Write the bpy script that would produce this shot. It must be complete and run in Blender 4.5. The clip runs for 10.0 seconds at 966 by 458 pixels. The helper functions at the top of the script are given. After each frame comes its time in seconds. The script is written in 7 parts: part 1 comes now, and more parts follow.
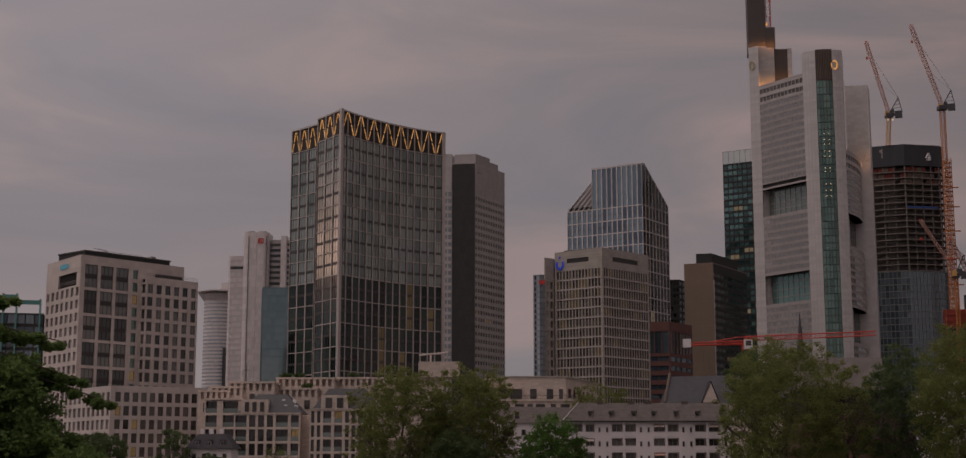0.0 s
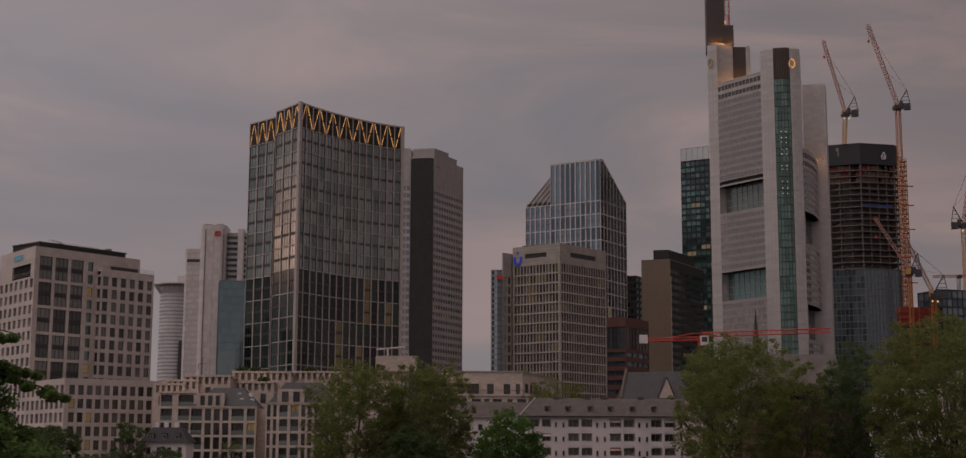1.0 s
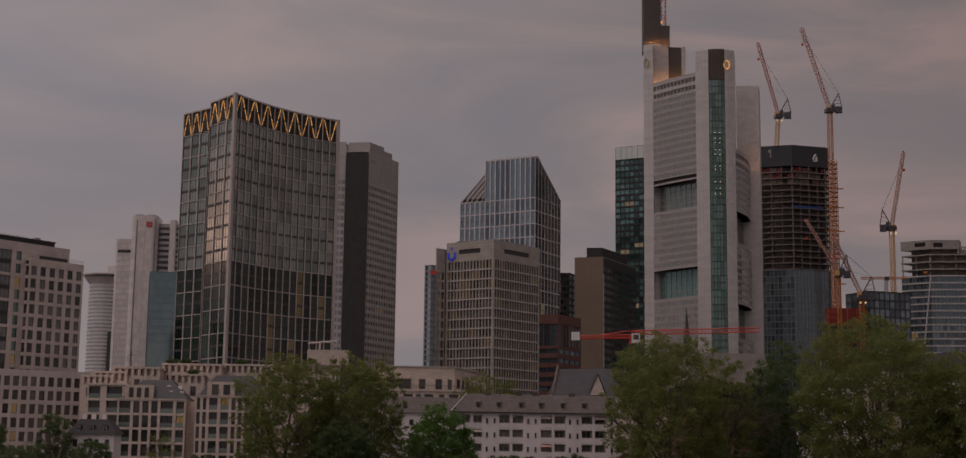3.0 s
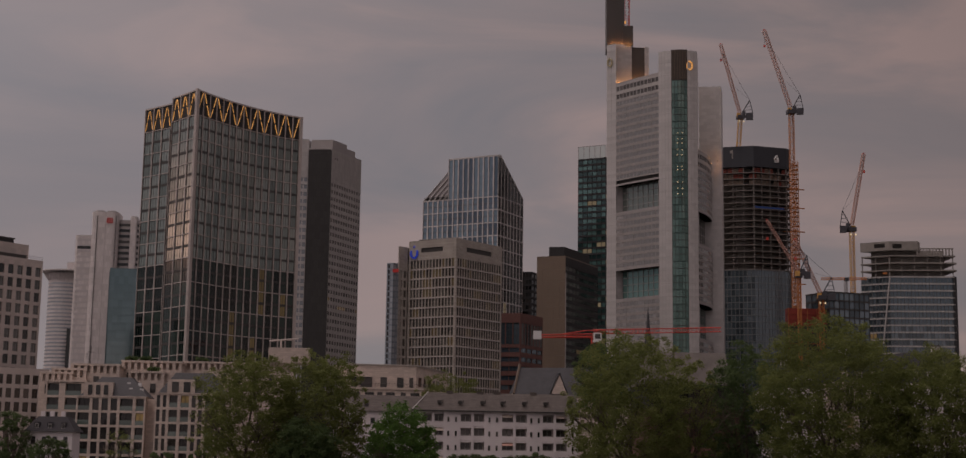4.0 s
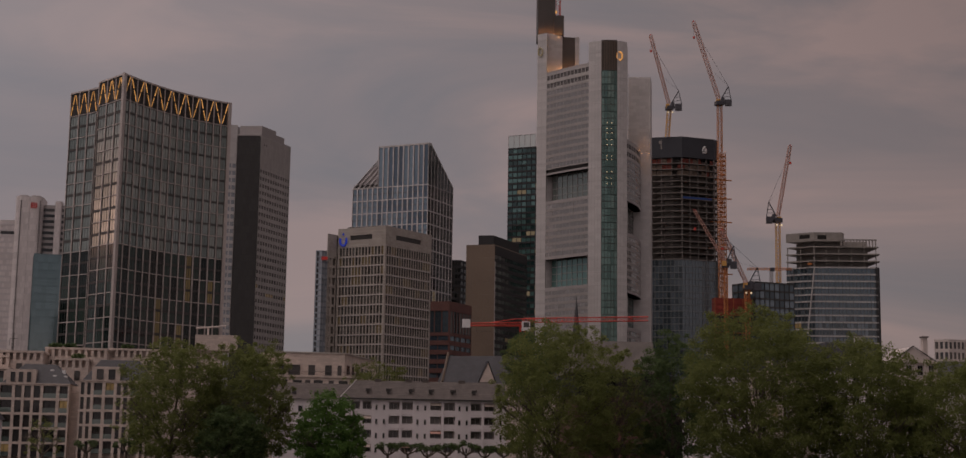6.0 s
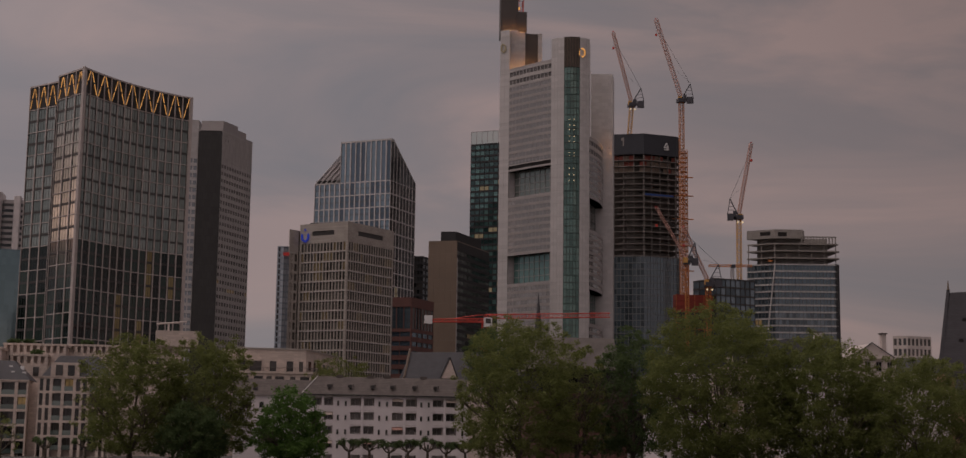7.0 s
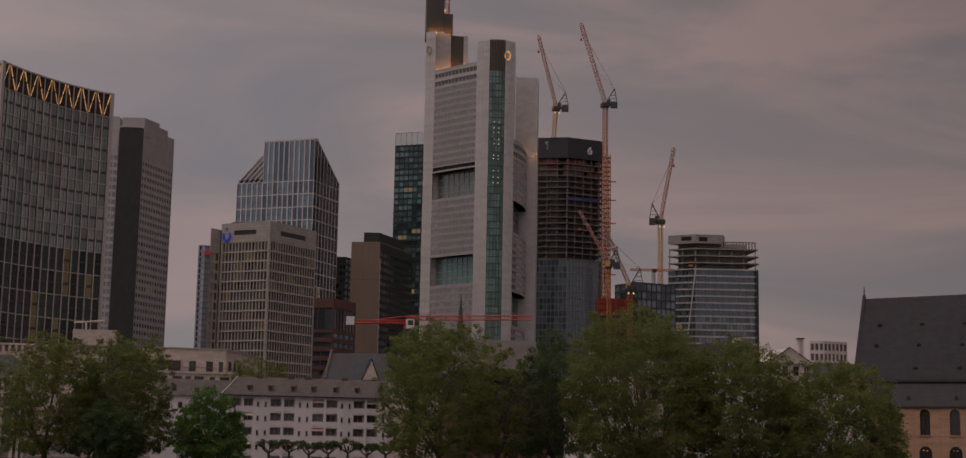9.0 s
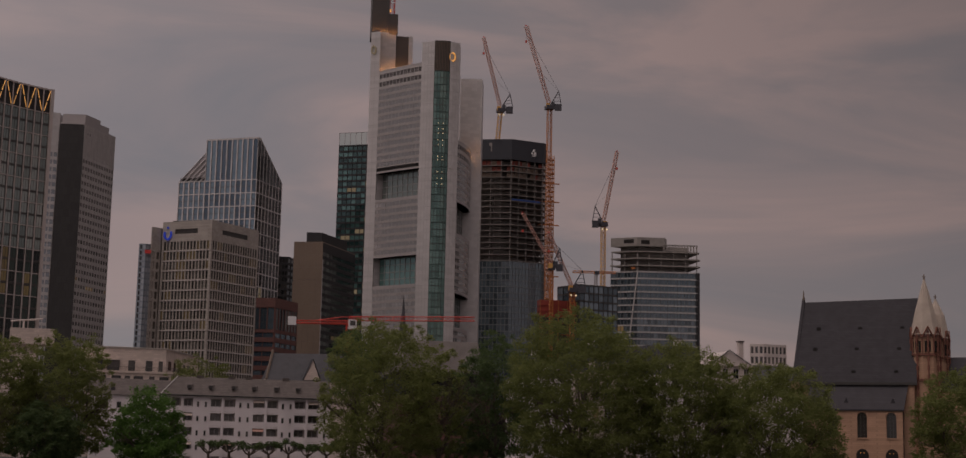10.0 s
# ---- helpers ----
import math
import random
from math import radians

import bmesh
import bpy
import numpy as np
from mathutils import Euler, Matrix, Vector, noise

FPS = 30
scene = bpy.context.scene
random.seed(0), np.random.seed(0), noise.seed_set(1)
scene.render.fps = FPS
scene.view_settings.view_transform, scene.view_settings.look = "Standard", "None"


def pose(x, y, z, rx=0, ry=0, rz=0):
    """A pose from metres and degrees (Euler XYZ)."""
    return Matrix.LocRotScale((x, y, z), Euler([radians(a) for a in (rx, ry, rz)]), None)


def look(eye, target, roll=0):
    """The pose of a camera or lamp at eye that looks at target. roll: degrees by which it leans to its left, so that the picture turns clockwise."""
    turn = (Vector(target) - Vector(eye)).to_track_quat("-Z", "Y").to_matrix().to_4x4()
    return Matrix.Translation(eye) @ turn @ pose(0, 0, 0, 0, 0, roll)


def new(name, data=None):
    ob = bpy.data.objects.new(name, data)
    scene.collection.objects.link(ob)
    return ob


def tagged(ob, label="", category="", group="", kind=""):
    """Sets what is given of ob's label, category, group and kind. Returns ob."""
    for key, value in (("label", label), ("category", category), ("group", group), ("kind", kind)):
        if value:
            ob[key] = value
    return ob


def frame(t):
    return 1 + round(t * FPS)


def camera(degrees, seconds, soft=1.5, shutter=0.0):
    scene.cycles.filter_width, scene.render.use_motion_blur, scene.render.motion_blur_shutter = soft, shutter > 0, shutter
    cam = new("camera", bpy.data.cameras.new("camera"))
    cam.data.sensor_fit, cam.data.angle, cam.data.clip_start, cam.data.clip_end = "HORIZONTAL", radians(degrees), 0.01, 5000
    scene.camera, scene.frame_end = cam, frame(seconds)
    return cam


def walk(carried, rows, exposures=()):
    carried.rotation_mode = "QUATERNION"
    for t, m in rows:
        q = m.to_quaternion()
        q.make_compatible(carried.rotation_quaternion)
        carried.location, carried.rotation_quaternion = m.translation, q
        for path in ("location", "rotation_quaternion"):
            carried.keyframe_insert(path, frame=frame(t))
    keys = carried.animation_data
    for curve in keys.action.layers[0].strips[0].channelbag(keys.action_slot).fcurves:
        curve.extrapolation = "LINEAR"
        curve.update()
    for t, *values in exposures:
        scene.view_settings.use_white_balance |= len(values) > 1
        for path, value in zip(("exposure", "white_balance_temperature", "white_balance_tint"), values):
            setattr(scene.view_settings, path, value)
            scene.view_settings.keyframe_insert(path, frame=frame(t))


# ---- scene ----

# camera: on a stand at the south bank, panning to the right
cam = camera(36.9, 10.0, soft=1.4)
EYE = 2.0
GROUND = -2.0
ROWS = [
    (0, -0.000, 9.423, -0.000),
    (0.5, -1.003, 9.310, -0.072),
    (1, -1.706, 9.220, -0.201),
    (1.5, -2.262, 9.162, -0.343),
    (2, -2.972, 9.113, -0.463),
    (2.5, -3.661, 9.079, -0.597),
    (4, -5.937, 9.027, -0.845),
    (4.5, -6.593, 8.957, -0.885),
    (5, -7.353, 8.788, -0.893),
    (5.5, -8.055, 8.680, -0.874),
    (7, -10.254, 8.475, -0.800),
    (7.5, -11.078, 8.412, -0.800),
    (8, -11.949, 8.406, -0.911),
    (8.5, -12.616, 8.497, -0.980),
    (9, -13.358, 8.599, -1.057),
    (9.5, -14.341, 8.662, -1.150),
    (10, -15.653, 8.691, -1.236),
]
walk(cam, [(t, pose(0, 0, EYE, 90 + pitch, roll, yaw)) for t, yaw, pitch, roll in ROWS])

# ---------------------------------------------------------------- world and light
def build_world():
    w = bpy.data.worlds.new("dusk_sky")
    scene.world = w
    w.use_nodes = True
    nt = w.node_tree
    nt.nodes.clear()
    N, Lk = nt.nodes.new, nt.links.new
    out = N("ShaderNodeOutputWorld")
    bg = N("ShaderNodeBackground")
    sky = N("ShaderNodeTexSky")
    sky.sky_type = 'NISHITA'
    sky.sun_disc = False
    sky.sun_elevation = radians(60)
    sky.sun_rotation = radians(-60)
    tc = N("ShaderNodeTexCoord")
    mp = N("ShaderNodeMapping")
    mp.inputs["Scale"].default_value = (2.0, 2.0, 8.0)
    mp.inputs["Rotation"].default_value = (0.0, radians(9), 0.0)
    Lk(tc.outputs["Generated"], mp.inputs["Vector"])
    n1 = N("ShaderNodeTexNoise")
    n1.inputs["Scale"].default_value = 1.5
    n1.inputs["Detail"].default_value = 7
    n1.inputs["Roughness"].default_value = 0.52
    n1.inputs["Distortion"].default_value = 0.7
    Lk(mp.outputs[0], n1.inputs["Vector"])
    ramp = N("ShaderNodeValToRGB")
    r = ramp.color_ramp
    r.elements[0].position, r.elements[0].color = 0.35, (0.148, 0.134, 0.142, 1)
    r.elements[1].position, r.elements[1].color = 0.65, (0.258, 0.186, 0.174, 1)
    e = r.elements.new(0.5)
    e.color = (0.183, 0.150, 0.151, 1)
    Lk(n1.outputs["Fac"], ramp.inputs[0])
    bz = N("ShaderNodeSeparateXYZ")
    Lk(tc.outputs["Generated"], bz.inputs[0])
    wob = N("ShaderNodeMath")
    wob.operation = 'MULTIPLY_ADD'
    Lk(n1.outputs["Fac"], wob.inputs[0])
    wob.inputs[1].default_value = 0.10
    Lk(bz.outputs["Z"], wob.inputs[2])
    bank = N("ShaderNodeValToRGB")
    bank.color_ramp.interpolation = 'B_SPLINE'
    e0, e1 = bank.color_ramp.elements
    e0.position, e0.color = 0.115, (0, 0, 0, 1)
    e1.position, e1.color = 0.32, (0, 0, 0, 1)
    bank.color_ramp.elements.new(0.20).color = (1, 1, 1, 1)
    Lk(wob.outputs[0], bank.inputs[0])
    west = N("ShaderNodeMapRange")
    west.inputs["From Min"].default_value = 0.22
    west.inputs["From Max"].default_value = -0.12
    west.inputs["To Min"].default_value = 0.0
    west.inputs["To Max"].default_value = 0.95
    Lk(bz.outputs["X"], west.inputs["Value"])
    bw = N("ShaderNodeMath")
    bw.operation = 'MULTIPLY'
    Lk(bank.outputs[0], bw.inputs[0])
    Lk(west.outputs[0], bw.inputs[1])
    tint = N("ShaderNodeMix")
    tint.data_type = 'RGBA'
    Lk(bw.outputs[0], tint.inputs["Factor"])
    Lk(ramp.outputs[0], tint.inputs["A"])
    tint.inputs["B"].default_value = (0.114, 0.105, 0.114, 1)
    # an overcast sky grows brighter towards the zenith
    sep = N("ShaderNodeSeparateXYZ")
    Lk(tc.outputs["Generated"], sep.inputs[0])
    mr = N("ShaderNodeMapRange")
    mr.inputs["From Min"].default_value = 0.30
    mr.inputs["From Max"].default_value = 0.95
    mr.inputs["To Min"].default_value = 1.0
    mr.inputs["To Max"].default_value = SKY_ZENITH
    Lk(sep.outputs["Z"], mr.inputs["Value"])
    # and it is lighter on the side where the sun went down
    mx = N("ShaderNodeMapRange")
    mx.inputs["From Min"].default_value = -0.25
    mx.inputs["From Max"].default_value = 0.55
    mx.inputs["To Min"].default_value = 1.2
    mx.inputs["To Max"].default_value = 0.64
    Lk(sep.outputs["X"], mx.inputs["Value"])
    both = N("ShaderNodeMath")
    both.operation = 'MULTIPLY'
    Lk(mr.outputs[0], both.inputs[0])
    Lk(mx.outputs[0], both.inputs[1])
    # high cloud thickens towards the north, the low western bank is thicker
    tz = N("ShaderNodeMath")
    tz.operation = 'SUBTRACT'
    tz.inputs[0].default_value = 0.17
    Lk(sep.outputs["Z"], tz.inputs[1])
    tx = N("ShaderNodeMath")
    tx.operation = 'MULTIPLY'
    Lk(tz.outputs[0], tx.inputs[0])
    Lk(sep.outputs["X"], tx.inputs[1])
    tk = N("ShaderNodeMapRange")
    tk.inputs["From Min"].default_value = -0.08
    tk.inputs["From Max"].default_value = 0.08
    tk.inputs["To Min"].default_value = 0.9
    tk.inputs["To Max"].default_value = 1.18
    Lk(tx.outputs[0], tk.inputs["Value"])
    b2 = N("ShaderNodeMath")
    b2.operation = 'MULTIPLY'
    Lk(both.outputs[0], b2.inputs[0])
    Lk(tk.outputs[0], b2.inputs[1])
    both = b2
    mul = N("ShaderNodeVectorMath")
    mul.operation = 'SCALE'
    Lk(tint.outputs["Result"], mul.inputs[0])
    Lk(both.outputs[0], mul.inputs["Scale"])
    s2 = N("ShaderNodeVectorMath")
    s2.operation = 'SCALE'
    s2.inputs["Scale"].default_value = 0.002
    Lk(sky.outputs[0], s2.inputs[0])
    add = N("ShaderNodeVectorMath")
    add.operation = 'ADD'
    Lk(mul.outputs[0], add.inputs[0])
    Lk(s2.outputs[0], add.inputs[1])
    # afterglow low in the west-north-west, through the gap under the clouds
    aim = N("ShaderNodeVectorMath")
    aim.operation = 'DOT_PRODUCT'
    aim.inputs[1].default_value = (-0.86, 0.50, 0.10)
    Lk(tc.outputs["Generated"], aim.inputs[0])
    near = N("ShaderNodeMapRange")
    near.interpolation_type = 'SMOOTHERSTEP'
    near.inputs["From Min"].default_value = 0.955
    near.inputs["From Max"].default_value = 1.0
    Lk(aim.outputs["Value"], near.inputs["Value"])
    low = N("ShaderNodeMapRange")
    low.interpolation_type = 'SMOOTHERSTEP'
    low.inputs["From Min"].default_value = 0.225
    low.inputs["From Max"].default_value = 0.12
    Lk(sep.outputs["Z"], low.inputs["Value"])
    # fades out low down, in place of unseen buildings that would hide it
    rise = N("ShaderNodeMapRange")
    rise.interpolation_type = 'SMOOTHERSTEP'
    rise.inputs["From Min"].default_value = 0.10
    rise.inputs["From Max"].default_value = 0.15
    Lk(sep.outputs["Z"], rise.inputs["Value"])
    gap0 = N("ShaderNodeMath")
    gap0.operation = 'MULTIPLY'
    Lk(near.outputs[0], gap0.inputs[0])
    Lk(low.outputs[0], gap0.inputs[1])
    gap = N("ShaderNodeMath")
    gap.operation = 'MULTIPLY'
    Lk(gap0.outputs[0], gap.inputs[0])
    Lk(rise.outputs[0], gap.inputs[1])
    warm = N("ShaderNodeVectorMath")
    warm.operation = 'SCALE'
    warm.inputs[0].default_value = (0.90, 0.47, 0.33)
    Lk(gap.outputs[0], warm.inputs["Scale"])
    add2 = N("ShaderNodeVectorMath")
    add2.operation = 'ADD'
    Lk(add.outputs[0], add2.inputs[0])
    Lk(warm.outputs[0], add2.inputs[1])
    Lk(add2.outputs[0], bg.inputs[0])
    bg.inputs[1].default_value = SKY_STRENGTH
    Lk(bg.outputs[0], out.inputs[0])


SKY_ZENITH, SKY_STRENGTH = 2.6, 1.28
build_world()
sun = new("sun", bpy.data.lights.new("sun", 'SUN'))
sun.data.energy = 0.6
sun.data.angle = radians(40)
sun.data.color = (1.0, 0.85, 0.76)
sun.matrix_world = look((-150, -90, 300), (0, 0, 0))


# ---------------------------------------------------------------- materials
def mat(name, col, rough=0.7, metal=0.0, var=0.25, scale=0.6, fine=6.0, bump=0.15, spec=0.5, streak=0.0, rnd=0.0, course=None):
    m = bpy.data.materials.new(name)
    m.use_nodes = True
    nt = m.node_tree
    b = nt.nodes["Principled BSDF"]
    N, Lk = nt.nodes.new, nt.links.new
    tc = N("ShaderNodeTexCoord")
    mp = N("ShaderNodeMapping")
    mp.inputs["Scale"].default_value = (1, 1, 0.15 if streak else 1)
    Lk(tc.outputs["Object"], mp.inputs[0])
    n1 = N("ShaderNodeTexNoise")
    n1.inputs["Scale"].default_value = scale
    n1.inputs["Detail"].default_value = 5
    Lk(mp.outputs[0], n1.inputs["Vector"])
    n2 = N("ShaderNodeTexNoise")
    n2.inputs["Scale"].default_value = fine
    n2.inputs["Detail"].default_value = 3
    Lk(tc.outputs["Object"], n2.inputs["Vector"])
    mx = N("ShaderNodeMath")
    mx.operation = 'MULTIPLY_ADD'
    Lk(n2.outputs["Fac"], mx.inputs[0])
    mx.inputs[1].default_value = 0.4
    Lk(n1.outputs["Fac"], mx.inputs[2])
    src = mx.outputs[0]
    if rnd:
        oi = N("ShaderNodeObjectInfo")
        m2 = N("ShaderNodeMath")
        m2.operation = 'MULTIPLY_ADD'
        Lk(oi.outputs["Random"], m2.inputs[0])
        m2.inputs[1].default_value = rnd
        Lk(src, m2.inputs[2])
        src = m2.outputs[0]
    mr = N("ShaderNodeMapRange")
    mr.inputs["From Min"].default_value = 0.35
    mr.inputs["From Max"].default_value = 1.05 + rnd
    mr.inputs["To Min"].default_value = 1 - var
    mr.inputs["To Max"].default_value = 1 + var
    Lk(src, mr.inputs[0])
    sc = N("ShaderNodeVectorMath")
    sc.operation = 'SCALE'
    sc.inputs[0].default_value = col
    Lk(mr.outputs[0], sc.inputs["Scale"])
    colour = sc.outputs[0]
    if course:
        sp = N("ShaderNodeSeparateXYZ")
        Lk(tc.outputs["Object"], sp.inputs[0])
        ad = N("ShaderNodeMath")
        Lk(sp.outputs["X"], ad.inputs[0])
        Lk(sp.outputs["Y"], ad.inputs[1])
        cb = N("ShaderNodeCombineXYZ")
        Lk(ad.outputs[0], cb.inputs["X"])
        Lk(sp.outputs["Z"], cb.inputs["Y"])
        br = N("ShaderNodeTexBrick")
        Lk(cb.outputs[0], br.inputs["Vector"])
        w, h, joint, amount = course
        br.inputs["Scale"].default_value = 1.0
        br.inputs["Brick Width"].default_value = w
        br.inputs["Row Height"].default_value = h
        br.inputs["Mortar Size"].default_value = joint
        br.inputs["Mortar Smooth"].default_value = 0.3
        br.inputs["Color1"].default_value = (1.06, 1.06, 1.06, 1)
        br.inputs["Color2"].default_value = (0.94 - 0.3 * amount, 0.94 - 0.3 * amount, 0.94 - 0.3 * amount, 1)
        br.inputs["Mortar"].default_value = (1 - amount, 1 - amount, 1 - amount, 1)
        mm = N("ShaderNodeVectorMath")
        mm.operation = 'MULTIPLY'
        Lk(colour, mm.inputs[0])
        Lk(br.outputs["Color"], mm.inputs[1])
        colour = mm.outputs[0]
    Lk(colour, b.inputs["Base Color"])
    b.inputs["Roughness"].default_value = rough
    b.inputs["Metallic"].default_value = metal
    b.inputs["Specular IOR Level"].default_value = spec
    if bump:
        bp = N("ShaderNodeBump")
        bp.inputs["Strength"].default_value = bump
        bp.inputs["Distance"].default_value = 0.05
        Lk(n2.outputs["Fac"], bp.inputs["Height"])
        Lk(bp.outputs[0], b.inputs["Normal"])
    return m


def glass_mat(name, col, blind=(0.25, 0.24, 0.23), amount=0.3, rough=0.06, ior=1.9, coat=0.0, low=0.6):
    """Window glass over a dark room; some windows have a pale blind behind the pane."""
    m = bpy.data.materials.new(name)
    m.use_nodes = True
    nt = m.node_tree
    b = nt.nodes["Principled BSDF"]
    N, Lk = nt.nodes.new, nt.links.new
    oi = N("ShaderNodeObjectInfo")
    tc = N("ShaderNodeTexCoord")
    no = N("ShaderNodeTexNoise")
    no.inputs["Scale"].default_value = 0.45
    Lk(tc.outputs["Object"], no.inputs["Vector"])
    ad = N("ShaderNodeMath")
    ad.operation = 'MULTIPLY_ADD'
    Lk(no.outputs["Fac"], ad.inputs[0])
    ad.inputs[1].default_value = 0.5
    Lk(oi.outputs["Random"], ad.inputs[2])
    ramp = N("ShaderNodeValToRGB")
    r = ramp.color_ramp
    r.elements[0].position, r.elements[0].color = 0.55, (*[c * low for c in col], 1)
    r.elements[1].position, r.elements[1].color = 1.3 - amount, (*blind, 1)
    e = r.elements.new(0.9 - 0.5 * amount)
    e.color = (*col, 1)
    Lk(ad.outputs[0], ramp.inputs[0])
    Lk(ramp.outputs[0], b.inputs["Base Color"])
    n2 = N("ShaderNodeTexNoise")
    n2.inputs["Scale"].default_value = 0.35
    Lk(tc.outputs["Object"], n2.inputs["Vector"])
    bp = N("ShaderNodeBump")
    bp.inputs["Strength"].default_value = 0.06
    bp.inputs["Distance"].default_value = 0.2
    Lk(n2.outputs["Fac"], bp.inputs["Height"])
    Lk(bp.outputs[0], b.inputs["Normal"])
    b.inputs["Roughness"].default_value = rough
    b.inputs["IOR"].default_value = ior
    b.inputs["Metallic"].default_value = coat
    return m


def glow(name, col, strength):
    m = bpy.data.materials.new(name)
    m.use_nodes = True
    nt = m.node_tree
    b = nt.nodes["Principled BSDF"]
    b.inputs["Base Color"].default_value = (*[c * 0.08 for c in col], 1)
    b.inputs["Roughness"].default_value = 0.4
    oi = nt.nodes.new("ShaderNodeObjectInfo")
    tc = nt.nodes.new("ShaderNodeTexCoord")
    no = nt.nodes.new("ShaderNodeTexNoise")
    no.inputs["Scale"].default_value = 1.2
    nt.links.new(tc.outputs["Object"], no.inputs["Vector"])
    mr = nt.nodes.new("ShaderNodeMapRange")
    mr.inputs["From Min"].default_value = 0.3
    mr.inputs["From Max"].default_value = 0.7
    mr.inputs["To Min"].default_value = 0.5 * strength
    mr.inputs["To Max"].default_value = 1.4 * strength
    nt.links.new(no.outputs["Fac"], mr.inputs[0])
    mu = nt.nodes.new("ShaderNodeMath")
    mu.operation = 'MULTIPLY_ADD'
    nt.links.new(oi.outputs["Random"], mu.inputs[0])
    mu.inputs[1].default_value = strength * 0.5
    nt.links.new(mr.outputs[0], mu.inputs[2])
    b.inputs["Emission Color"].default_value = (*col, 1)
    nt.links.new(mu.outputs[0], b.inputs["Emission Strength"])
    return m


PALE = mat("pale_stone", (0.525, 0.465, 0.435), 0.75, var=0.14, scale=0.15, course=(2.4, 1.75, 0.03, 0.12))
CREAM = mat("cream_limestone", (0.55, 0.465, 0.41), 0.8, var=0.16, scale=0.25, course=(1.3, 0.55, 0.03, 0.25))
WHITE = mat("white_render", (0.70, 0.65, 0.66), 0.8, var=0.12, scale=0.3, streak=1)
GREY = mat("grey_stone_panels", (0.385, 0.35, 0.315), 0.75, var=0.16, scale=0.25, course=(1.8, 0.62, 0.03, 0.25))
ALU = mat("pale_aluminium", (0.50, 0.48, 0.47), 0.45, 0.2, var=0.08, scale=0.12, bump=0.03, course=(2.6, 1.9, 0.04, 0.14))
STEEL = mat("grey_aluminium", (0.36, 0.335, 0.33), 0.5, 0.2, var=0.12, scale=0.15, bump=0.03)
MULLION = mat("champagne_mullion", (0.48, 0.43, 0.405), 0.5, 0.2, var=0.12, scale=0.3, bump=0.03)
SILVER = mat("silver_cladding", (0.62, 0.575, 0.565), 0.5, 0.1, var=0.06, scale=0.1, bump=0.02, course=(2.1, 3.9, 0.09, 0.22))
PALEBAND = mat("pale_grey_bands", (0.53, 0.495, 0.495), 0.3, 0.1, var=0.08, scale=0.1, bump=0.02)
GRIDGREY = mat("light_grey_grid_panels", (0.42, 0.398, 0.385), 0.6, 0.1, var=0.1, scale=0.2, bump=0.03, course=(1.3, 3.5, 0.05, 0.15))
DARK = mat("black_cladding", (0.030, 0.030, 0.032), 0.6, var=0.2, scale=0.3, spec=0.3)
SHAFT = mat("dark_grey_shaft_panels", (0.075, 0.066, 0.062), 0.6, var=0.15, scale=0.1, spec=0.3)
DARKSLAB = mat("dark_panels", (0.040, 0.039, 0.039), 0.65, var=0.15, scale=0.08, streak=1, spec=0.3, course=(1.9, 3.5, 0.06, 0.3))
BRONZE = mat("bronze_panels", (0.175, 0.132, 0.098), 0.42, 0.3, var=0.22, scale=0.05, bump=0.05)
BRICK = mat("red_brick", (0.145, 0.068, 0.058), 0.85, var=0.2, scale=0.4, course=(0.5, 0.16, 0.03, 0.3))
SLATE = mat("grey_slate", (0.045, 0.046, 0.053), 0.6, var=0.3, scale=0.5, fine=9, bump=0.4, course=(0.7, 0.4, 0.05, 0.3))
DARKSLATE = mat("dark_church_slate", (0.040, 0.038, 0.044), 0.7, var=0.22, scale=0.6, fine=5, bump=0.3, spec=0.3, course=(0.8, 0.45, 0.05, 0.12))
TILE = mat("weathered_roof_tiles", (0.115, 0.098, 0.090), 0.85, var=0.3, scale=0.7, fine=7, bump=0.5, course=(0.5, 0.36, 0.06, 0.35))
SITECONC = mat("grey_site_concrete", (0.205, 0.185, 0.172), 0.9, var=0.3, scale=0.4, bump=0.2)
GREENFRAME = mat("dark_green_frame", (0.045, 0.085, 0.072), 0.4, 0.2, var=0.12)
BLUEFRAME = mat("blue_grey_frame", (0.18, 0.198, 0.205), 0.5, 0.2, var=0.1)
CONCRETE = mat("raw_concrete", (0.27, 0.25, 0.23), 0.85, var=0.22, scale=0.3, bump=0.25)
SANDSTONE = mat("warm_sandstone", (0.428, 0.265, 0.176), 0.85, var=0.16, scale=0.4, course=(0.9, 0.42, 0.03, 0.2))
REDSTONE = mat("red_sandstone", (0.18, 0.075, 0.052), 0.85, var=0.2, scale=0.4)
SPIRE = mat("pale_spire_stone", (0.42, 0.36, 0.30), 0.8, var=0.2, scale=0.5)
ROOM = mat("dark_interior", (0.03, 0.028, 0.027), 0.9, var=0.2, spec=0.1)
FRAME = mat("dark_window_frame", (0.05, 0.047, 0.045), 0.5, 0.2, var=0.1)
PALEFRAME = mat("pale_window_frame", (0.45, 0.43, 0.42), 0.5, var=0.08)
ORANGE = mat("orange_painted_steel", (0.46, 0.165, 0.045), 0.55, var=0.2, scale=0.4)
YELLOW = mat("yellow_painted_steel", (0.55, 0.30, 0.08), 0.55, var=0.2, scale=0.4)
